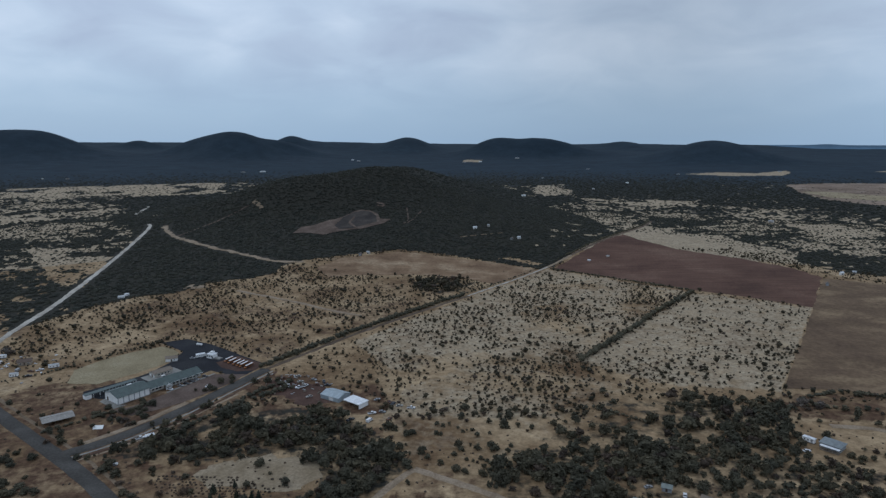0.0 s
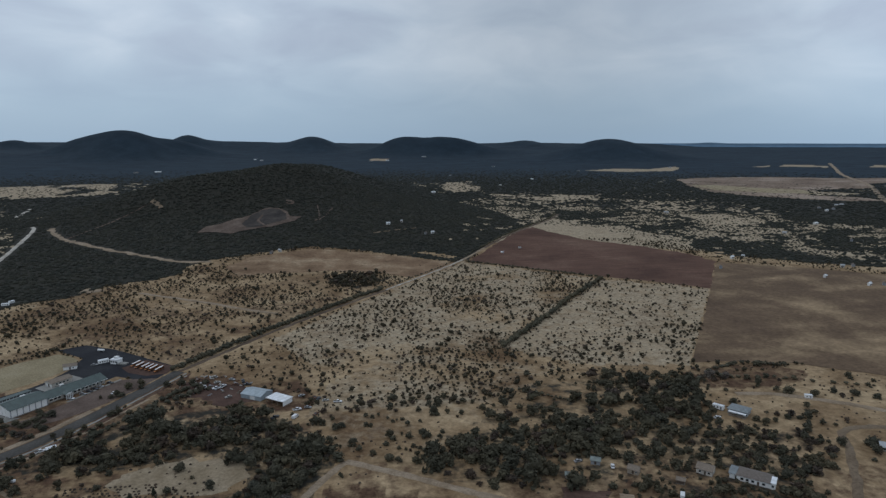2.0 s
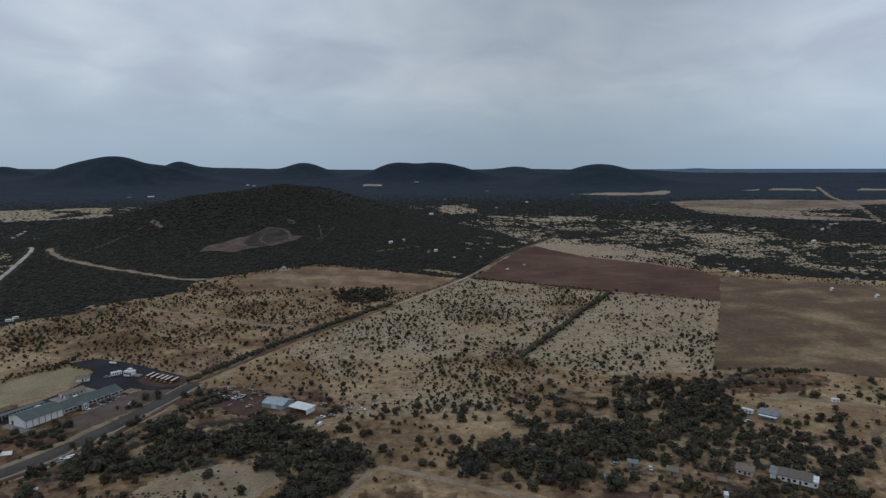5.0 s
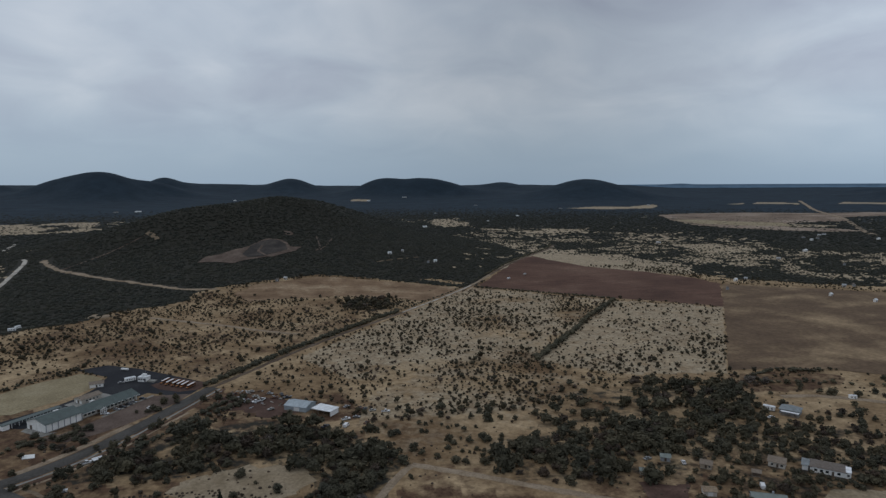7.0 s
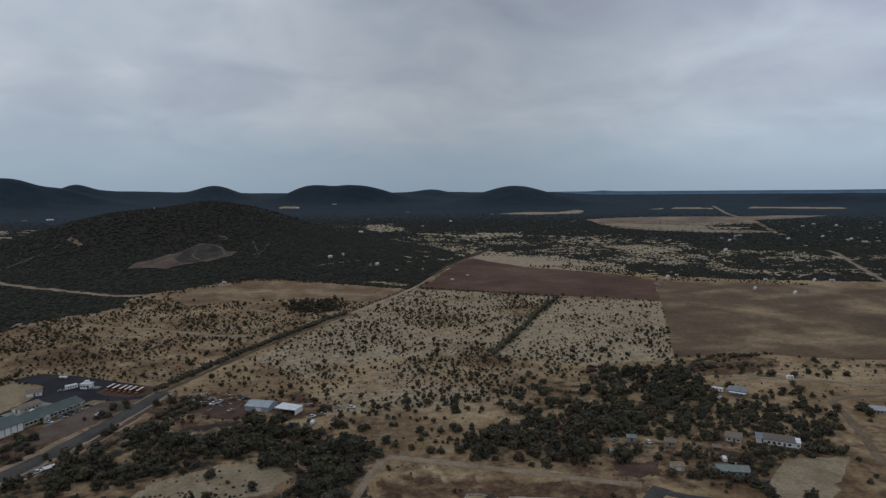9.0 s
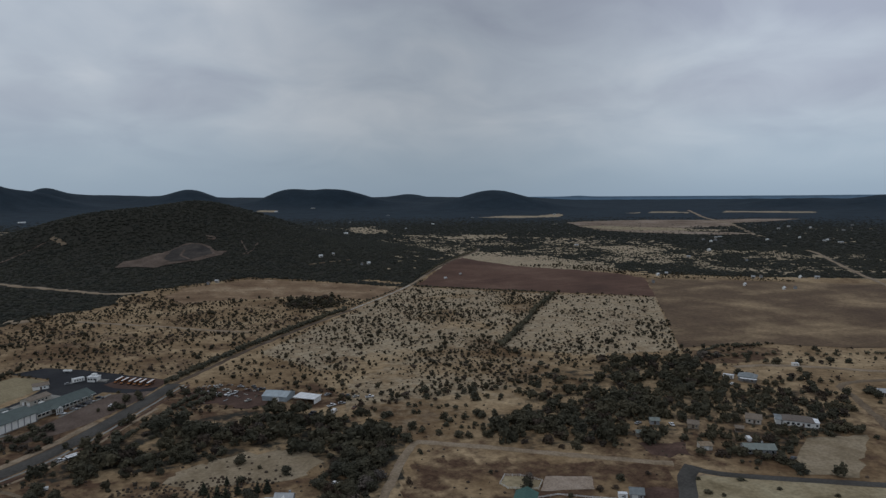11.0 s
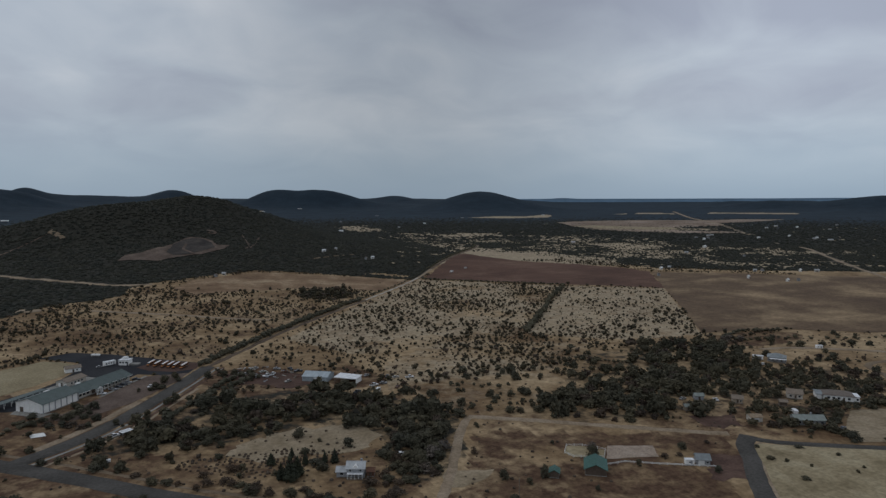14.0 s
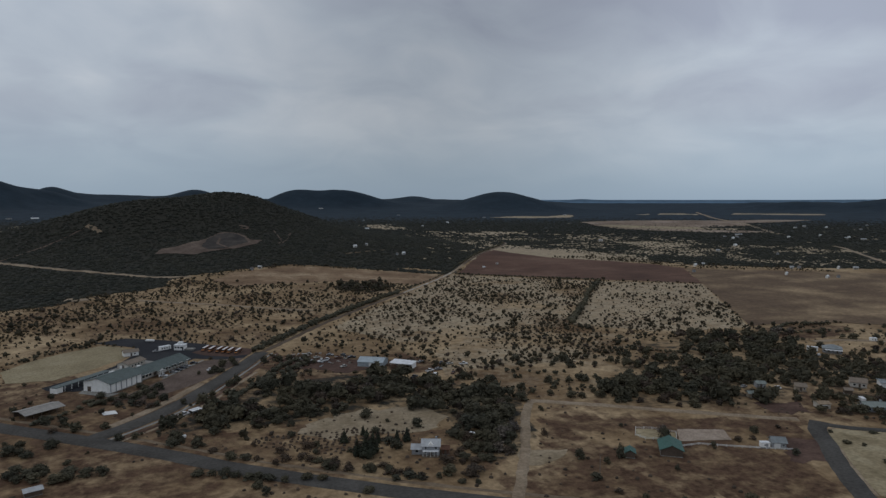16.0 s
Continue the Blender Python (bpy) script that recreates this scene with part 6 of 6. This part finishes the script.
def tree(kind, x, y, wide, tall):
    crowns, trunk = KINDS[kind]
    name, labels = WORDS[kind]
    big = 0 if wide < 3.5 else 1
    e = new(name)
    wide, tall = UNIT * wide, UNIT * tall
    e.matrix_basis = pose(UNIT * x, UNIT * y, zat(x, y), 0, 0, TREE_RNG.uniform(0, 360)) @ Matrix.Diagonal((wide, wide * TREE_RNG.uniform(0.85, 1.15), tall, 1))
    tagged(e, labels[big % len(labels)] if kind != "juniper" else labels[0 if 4.5 < wide < 6.5 else 1 if wide >= 6.5 else 2], "tree" if kind != "brown" else "shrub", {"juniper": "junipers near the houses", "brown": "scrub oaks near the houses", "grey": "bare trees", "pine": "pines by the white house"}[kind])
    for nm, me in (("trunk", trunk), ("crown", TREE_RNG.choice(crowns))):
        o = new(nm, me)
        o.parent = e
    return e


# single trees that stand out
for x, y, w, h in ((-88, 223, 3.6, 4.0), (-81, 227, 2.4, 3.4), (-78, 219.5, 2.8, 4.2), (-84, 209.5, 7.4, 8.2), (-81.5, 212, 5.4, 6.2), (-69, 217.5, 3.4, 4.6), (-72, 218.5, 2.6, 4.0), (-86.5, 211.5, 4.2, 5.2)):
    tree("pine", x, y, w, h)
for x, y, w, h in ((-74, 212.5, 4.8, 4.0), (-62, 229, 4.5, 3.4), (-76, 244, 5.5, 4.2), (-70, 237, 1.8, 1.5), (-14, 229.5, 2.6, 2.4), (-15, 242.5, 5.8, 3.8), (-9, 254.5, 5.0, 3.8), (-19, 258.5, 4.4, 3.4), (-1, 245, 3.6, 2.6), (5.5, 239.5, 5.0, 3.0), (9, 238, 4.0, 2.8), (15, 257, 4.4, 3.2), (22, 283, 3.6, 3.0), (16, 236, 4.8, 3.6), (21, 259, 4.6, 3.6), (-14, 272, 4.6, 2.8), (9, 290, 4.0, 2.6), (-24.5, 187, 3.4, 4.2), (-12.5, 183.5, 3.2, 4.8), (9.5, 190.5, 4.5, 5.2), (19, 179.5, 2.2, 2.6), (41, 185, 3.4, 3.0),
                   (-118, 336, 4.2, 3.8), (-122, 330.5, 5.0, 4.2), (-125.5, 323, 4.0, 3.4), (-117, 300, 4.2, 4.6), (-132, 320, 2.0, 2.0), (-104, 331, 4.6, 3.8), (-97, 333, 4.4, 3.8), (-92, 334, 4.0, 3.2), (-147, 302, 5.6, 3.6), (-137, 279.5, 3.0, 2.6), (-144, 287.5, 4.0, 3.0), (-151, 297, 3.6, 2.6), (-155, 292, 4.4, 2.8), (-127, 286, 3.2, 3.2), (-85, 333, 3.4, 2.8),
                   (-138, 243.5, 6.0, 3.2), (-160.5, 261.5, 3.0, 2.6), (193.5, 222.5, 4.8, 4.4), (207, 221, 6.5, 4.6), (203, 214, 6.0, 4.4), (209, 276, 6.5, 4.2), (219, 270, 5.0, 3.6), (231, 272, 4.4, 3.8), (239, 267, 6.0, 3.4), (247, 262, 5.0, 3.2), (173.5, 249.5, 4.0, 3.0), (176.5, 247, 4.2, 3.2), (181, 247, 3.4, 2.6), (189, 249.5, 3.8, 2.6), (194, 247.5, 3.6, 2.4), (193, 241, 3.2, 2.6), (200.5, 241.5, 3.4, 2.8), (174, 268, 5.0, 3.8), (-19, 181, 2.4, 2.6), (-3, 170, 2.2, 2.0)):
    tree("juniper", x, y, w, h)
for x, y, w, h in ((31, 181.5, 3.6, 2.4), (-25, 207.5, 2.8, 3.4), (-63, 198, 6.5, 3.0), (-57, 202, 4.5, 3.0), (-58, 188, 7.0, 3.2), (-95, 205, 5.0, 3.0), (-100, 212, 4.2, 2.6), (-108, 221, 4.4, 2.8), (-152, 284, 6.0, 2.6), (-148, 280, 5.0, 2.4), (-160, 288, 4.6, 2.4), (176, 300, 6.0, 3.0), (181, 296, 5.0, 2.6), (36.5, 181, 3.0, 1.8), (-176, 262, 4.0, 2.4)):
    tree("brown", x, y, w, h)
for x, y, w, h in ((-39, 209, 7.0, 5.5), (-33, 214, 6.0, 5.0), (-45, 201, 6.0, 4.5), (13, 196, 4.5, 3.6), (-267, 371, 9.0, 7.0), (182, 302, 8.0, 5.0), (190, 300, 7.0, 4.0), (-68, 272, 6, 5), (-30, 250, 6, 5)):
    tree("grey", x, y, w, h)

for k, (x, y) in enumerate(((-131, 213), (-127.5, 211.5), (-124, 210), (-121, 208), (-118, 206), (-115.5, 204.5), (-113, 203), (-109, 200.5), (-103, 200), (-99, 198), (-174, 249), (-185, 249), (-174, 229), (-168, 223), (-160, 223), (-183, 252), (-179, 232), (-155, 249), (-139, 238), (-171, 226), (-164, 221), (-177, 224), (-165, 227))):
    tree("juniper", x, y, (4.2, 3.4, 4.8, 3.0)[k % 4], (2.2, 1.9, 2.6)[k % 3])
for k, (x, y) in enumerate(((-103, 234), (-99, 222), (-127, 229), (-122, 222), (-115, 218), (-102, 215), (-98, 211), (-91, 203), (-81, 201), (-86, 200), (-62, 231), (-50, 212), (-52, 197), (-57, 191), (-48, 207), (-41, 199), (-39, 207), (-100, 223), (-89, 187), (-76, 194), (-80, 196), (-28, 173), (-27, 164), (-94, 208), (-118, 220), (-110, 213))):
    tree("brown" if k % 3 else "juniper", x, y, (4.0, 3.2, 4.8)[k % 3], (2.0, 2.4, 1.8, 2.8)[k % 4])

for k, (x, y) in enumerate(((66, 177), (79, 171.5), (65, 164.5), (69, 159), (85, 162), (59, 153), (78, 150.5), (83, 152), (98, 152), (62, 168))):
    tree("juniper", x, y, (2.0, 3.2, 1.6, 1.3)[k % 4], (1.2, 1.0, 1.3)[k % 3])

# round the school, the lane and the yards
for k, (x, y) in enumerate(((-152, 303), (-148, 296), (-154, 306), (-145, 287), (-149, 292), (-154, 294), (-159, 295), (-163, 293), (-167, 298), (-155, 284), (-159, 284), (-165, 288), (-123, 322), (-116.5, 331), (-120, 299), (-127, 320))):
    tree("juniper", x, y, (4.4, 3.6, 4.0, 3.2)[k % 4], (2.6, 2.2, 3.0)[k % 3])
for k, (x, y) in enumerate(((103, 177), (104, 173), (102, 169), (114, 194), (110, 195), (117, 186), (154, 203), (155, 197), (154, 191), (156, 187), (165, 206), (157, 223), (166, 222), (162, 212), (95, 187), (96, 203), (149, 193), (160, 203), (150, 213), (145, 216), (152, 218))):
    tree("juniper", x, y, (4.8, 3.8, 5.4, 4.2)[k % 4], (3.6, 3.0, 4.0)[k % 3])

for k, (x, y) in enumerate(((-179, 227), (-175, 227), (-172, 228), (-167, 221), (-156, 222), (-173, 223), (-184, 245), (-181, 245), (-173, 248), (-139, 240))):
    tree("juniper", x, y, (5.2, 4.2, 4.8)[k % 3], (3.2, 2.6, 3.6, 2.8)[k % 4])
for k, (x, y) in enumerate(((-76, 192), (-78, 195), (-65, 190), (-55, 195), (-50, 196), (-43, 198), (-57, 198), (-63, 198), (-96, 206), (-91, 202), (-73, 190), (-60, 187), (-75, 218), (-98, 223))):
    tree("brown" if k % 2 else "juniper", x, y, (4.6, 3.4, 5.0)[k % 3], (2.4, 2.0, 3.0)[k % 3])

# woods near the houses: the nearest as trees of their own, the rest joined
x, y, u, rng = scatter(-300, 330, 110, 345, 3.5, 31)
edge = patches(x, y, 22, 3, 9) - 0.5
edge2 = edge + 0.8 * (rng.rand(len(x)) - 0.5)
east = inside(x + 30 * edge2, y - 30 * edge2, WOOD_EAST)
west = inside(x + 14 * edge2, y - 14 * edge2, WOOD_WEST)
yards = inside(x + 12 * edge, y - 12 * edge, WOOD_YARDS)
gaps = patches(x, y, 16, 3, 12)
band = np.exp(-((off_line(x, y, [(20, 232), (70, 240), (120, 268), (166, 302)]) / 24) ** 2))
dens = np.where(east, (0.24 + 0.38 * band) * ease(gaps + 0.0012 * (x - 90) + 0.12 * band, 0.34, 0.54) + 0.1, 0) + np.where(west, 0.74 * ease(gaps, 0.3, 0.5) + 0.09, 0) + np.where(yards, 0.9 * ease(gaps, 0.2, 0.42) + 0.14, 0)
dens = np.where(east & (y < 256), dens * 1.35 + 0.06, dens)
for a, b, r in GROVES:
    d = np.hypot(x - a + 5 * edge2, y - b - 5 * edge2) / r
    dens = np.where(d < 1.25, np.maximum(dens, 0.95 * ease(1.3 - d, 0, 0.4)), dens)
for a, b, r in GLADES:
    dens = np.where(np.hypot(x - a + 4 * edge2, y - b - 4 * edge2) < r, dens * 0.12, dens)
loose = ~(east | west | yards) & (y < 300) & (dens < 0.02)
thin = inside(x, y, BUSHY)
dens = np.where(loose, 0.03 + 0.16 * thin + 0.05 * ease(patches(x, y, 30, 3, 14), 0.45, 0.7), dens)
dens = np.where(inside(x, y, [(-12, 241), (67, 190), (30, 125), (-60, 160)]), 0.006, dens)
dens = np.where(inside(x, y, [(-110, 236), (-60, 236), (-60, 262), (-90, 262)]) & ~west, 0.01, dens)
dens = np.where(off_line(x, y, [(a + 7, b + 6.5) for a, b in HIGHWAY]) < 2.6, 0.2, dens)
keep = (u < dens) & free(x, y, 1.7) & in_view(x, y)
x, y = x[keep], y[keep]
big = patches(x, y, 40, 2, 15)
inwood = inside(x, y, WOOD_EAST) | inside(x, y, WOOD_WEST)
wide = np.clip(rng.lognormal(1.2, 0.34, len(x)), 1.6, 7.0) * np.where(inwood, 1.36, 0.9)
tall = wide * rng.uniform(0.62, 0.95, len(x))
order = np.argsort(np.hypot(x + 127, y - 28))
single, rest = order[:185], order[185:]
for i in single:
    r = TREE_RNG.random()
    tree("juniper" if r < 0.86 or wide[i] > 5.5 else "brown", float(x[i]), float(y[i]), float(wide[i]), float(tall[i]))
oak = rest[rng.rand(len(rest)) < 0.17]
rest = np.setdiff1d(rest, oak)
many("scrub_oak_wood", WOOD_JUNIPER, x[oak], y[oak], wide[oak] * 0.9, tall[oak] * 0.8, BROWNLEAF, "brown winter scrub oaks among dark junipers", "trees", 42)
many("juniper_wood", WOOD_JUNIPER, x[rest], y[rest], wide[rest], tall[rest], JUNIPER, "dense dark juniper wood beside the houses", "trees", 41)

# hedges along the lane and across the scrub
def hedge(label, line, gap, wide, tall, seed, shift=0.0):
    rng = np.random.RandomState(seed)
    pts = smooth_line(line, gap)
    xs = np.array([p.x for p in pts]) + rng.uniform(-0.8, 0.8, len(pts)) + shift * -0.78
    ys = np.array([p.y for p in pts]) + rng.uniform(-0.8, 0.8, len(pts)) + shift * 0.62
    k = rng.rand(len(pts)) < 0.92
    w = rng.uniform(0.75, 1.3, len(pts)) * wide
    many("hedge", MID, xs[k], ys[k], w[k], (w * tall / wide * rng.uniform(0.7, 1.2, len(pts)))[k], JUNIPER, label, "hedge", seed)


hedge("dark straight hedgerow beside the dirt lane", LANE_DIRT[:4], 1.2, 4.8, 3.1, 51, 4.4)
hedge("thin dark hedgerow beside the gravel lane", LANE_DIRT[3:7], 3.4, 2.4, 2.0, 52, 4.5)
hedge("dark tree line beside the ploughed field", LANE_DIRT[6:], 2.0, 3.4, 2.6, 57, 3.0)
hedge("dark straight hedgerow across the scrub", [(82, 364), (138, 434), (163, 468), (213, 526)], 1.3, 4.8, 3.6, 53)
hedge("thin hedgerow along the ploughed field", [(110, 624), (143, 600), (178, 567), (216, 531)], 1.9, 3.2, 2.2, 54)
hedge("dark hedgerow between lane and wood", [(-128, 268), (-119, 286), (-108, 307), (-97, 326), (-86, 336)], 1.7, 3.8, 2.6, 55, -3.0)
hedge("dark second row of junipers beside the lane", [(-112, 296), (-104, 309), (-94, 320), (-84, 328)], 2.0, 4.6, 3.2, 58, -4.0)
hedge("thin dark hedgerow along the western yards", [(-246, 326), (-238, 333), (-225, 343), (-214, 359), (-184, 397)], 2.6, 2.2, 1.6, 59)
hedge("brown hedgerow along the fallow field", [(183, 300), (215, 294), (250, 278), (300, 262)], 4.5, 3.8, 2.0, 56)

hedge("dark brown brush along the curved bank of the fallow field", [(163, 287), (177, 301), (193, 312), (208, 316), (220, 314), (231, 309)], 2.2, 4.2, 2.4, 64)
hedge("short dark hedgerow at the upper edge of the wood", [(71, 301), (81, 296), (90, 290), (99, 283)], 1.8, 3.2, 2.0, 65)
hedge("broken dark hedgerow above the wood", [(108, 286), (117, 284), (129, 278)], 2.6, 3.4, 2.2, 66)
hedge("low dark brush below the open shelter", [(-184, 272), (-177, 279), (-171, 286), (-166, 290)], 1.9, 3.6, 1.7, 67)
hedge("low dark brush in front of the gymnasium", [(-171, 291), (-163, 292), (-156, 297), (-150, 302)], 2.0, 3.2, 1.6, 68)

# dotted scrub on the open land
x, y, u, rng = scatter(-330, 470, 235, 705, 3.15, 61)
n1, n2 = patches(x, y, 70, 4, 16), patches(x, y, 24, 3, 17)
dens = np.where((x > -60) & (y < 480), 0.9, 0.78) * (0.55 + 0.45 * ease(n1, 0.3, 0.6)) * (0.42 + 1.05 * ease(n2, 0.32, 0.64))
across = inside(x, y, [(82, 360), (212, 522), (286, 476), (180, 319), (120, 330)])
dens = np.where(across, np.where(y < 372 + 0.25 * (x - 130), 0.62, 0.3) * (0.4 + 1.1 * n2), dens)
dens = np.where(inside(x, y, [(86, 310), (176, 308), (196, 345), (120, 352), (84, 345)]), 0.6 * ease(n2, 0.3, 0.6) + 0.2, dens)
dens = np.where((x < -90) & (y > 395), dens * 1.05, dens)
dens = np.where(inside(x, y, MEADOW_FIELD), 0.004, dens)
dens = np.where(inside(x, y, WOOD_MID), 0.95, dens)
dens = np.where((y < 290) | inside(x, y, WOOD_EAST) | inside(x, y, WOOD_WEST), 0, dens)
dens = np.where((x < -100) & (y < 350), 0.05, dens)
dens = np.where(inside(x, y, [(150, 240), (230, 230), (330, 215), (330, 320), (180, 300)]), 0.03, dens)
keep = (u < dens) & free(x, y, 1.4) & in_view(x, y) & inside(x, y, OPEN_LAND)
x, y = x[keep], y[keep]
wide = np.clip(rng.lognormal(0.61, 0.42, len(x)), 0.75, 4.8)
wide = np.where(inside(x, y, WOOD_MID), wide * 1.7, wide)
tall = wide * rng.uniform(0.6, 0.95, len(x))
brown = rng.rand(len(x)) < 0.2
many("juniper_scrub", MID, x[~brown], y[~brown], wide[~brown], tall[~brown], SCRUBLEAF, "scattered dark juniper bushes over tan grassland", "shrubs", 62)
many("brown_scrub", MID, x[brown], y[brown], wide[brown] * 0.95, tall[brown] * 0.8, BROWNLEAF, "scattered brown winter scrub over tan grassland", "shrubs", 63)

# low tufts and saltbush between the bushes
x, y, u, rng = scatter(-300, 330, 120, 560, 4.6, 71)
keep = (u < np.where((x < -60) & (y < 262), 0.8, 0.5) * ease(patches(x, y, 35, 4, 18), 0.38, 0.62)) & free(x, y, 0.6) & in_view(x, y) & ~inside(x, y, MEADOW_FIELD)
x, y = x[keep], y[keep]
wide = rng.uniform(0.5, 1.5, len(x))
many("sagebrush", TINY, x, y, wide, wide * 0.55, BROWNLEAF, "low brown sagebrush tufts on dry grass", "shrubs", 72)

# an old planted plot in front of the white house: rows of low tufts
rng = np.random.RandomState(77)
rows_x, rows_y = [], []
for j in range(11):
    for i in range(34):
        if rng.rand() < 0.72:
            rows_x.append(-116 + 1.75 * i + 1.15 * j + rng.uniform(-0.35, 0.35))
            rows_y.append(235 - 0.92 * i * 0.35 - 2.0 * j + 0.28 * i + rng.uniform(-0.3, 0.3))
x, y = np.array(rows_x), np.array(rows_y)
keep = inside(x, y, [(-124, 234), (-104, 242), (-84, 236), (-66, 226), (-72, 214), (-90, 212)]) & free(x, y, 0.6)
x, y = x[keep], y[keep]
many("planted_rows", TINY, x, y, rng.uniform(0.8, 1.5, len(x)), rng.uniform(0.5, 0.9, len(x)), BROWNLEAF, "rows of low brown tufts in an old planted plot", "shrubs", 78)


def utility_pole(x, y, turn):
    e = base_at("utility_pole", x, y, turn, "weathered timber utility pole with one cross-arm", "pole")
    part("pole", tube((0, 0, -0.3), (0, 0, 8.5), 0.15, 0.1, 8), TIMBER, e)
    part("cross_arm", box(-1.1, 1.1, -0.06, 0.06, 7.8, 7.95), TIMBER, e)
    for xx in (-0.95, 0.0, 0.95):
        part("insulator", tube((xx, 0, 7.93 if xx else 8.45), (xx, 0, 8.12 if xx else 8.65), 0.06, 0.04, 6), CONCRETE, e)


utility_pole(-27, 173, 56)

# the woods beyond
for k, (lo, hi, gap, proto, size) in enumerate(((430, 1050, 4.3, TINY, 5.0), (1050, 2100, 8.4, TINY, 8.6))):
    x, y, u, rng = scatter(-1600, 1900, 300, hi, gap, 81 + k)
    r = np.hypot(x, y)
    pre = (r > lo) & (r <= hi) & in_view(x, y, 2)
    x, y, u = x[pre], y[pre], u[pre]
    w = woodland(x, y)
    p = np.where(w > 0.6, 0.88, np.where(w > 0.05, 0.6 + 0.28 * ease(patches(x, y, 38, 3, 48), 0.35, 0.6), 0.38))
    p = np.where(inside(x, y, OPEN_LAND), 0.0, p) * (1 - ease(np.hypot(x, y), 1500, 2100))
    keep = u < p
    keep[keep] &= free(x[keep], y[keep], 3.0)
    x, y = x[keep], y[keep]
    s = size * rng.uniform(0.6, 1.2, len(x)) * np.where(woodland(x, y) < 0.5, 0.62, 1.0)
    many("woodland", proto, x, y, s, s * rng.uniform(0.26, 0.38, len(x)) * (1.0, 0.8)[k] * (1 - 0.6 * ease(np.hypot(x, y), 1200, 2000)), FARLEAF, ("dark juniper woods on the hill and plain", "dark juniper woods towards the far hills")[k], "woods", 91 + k, 0.2)
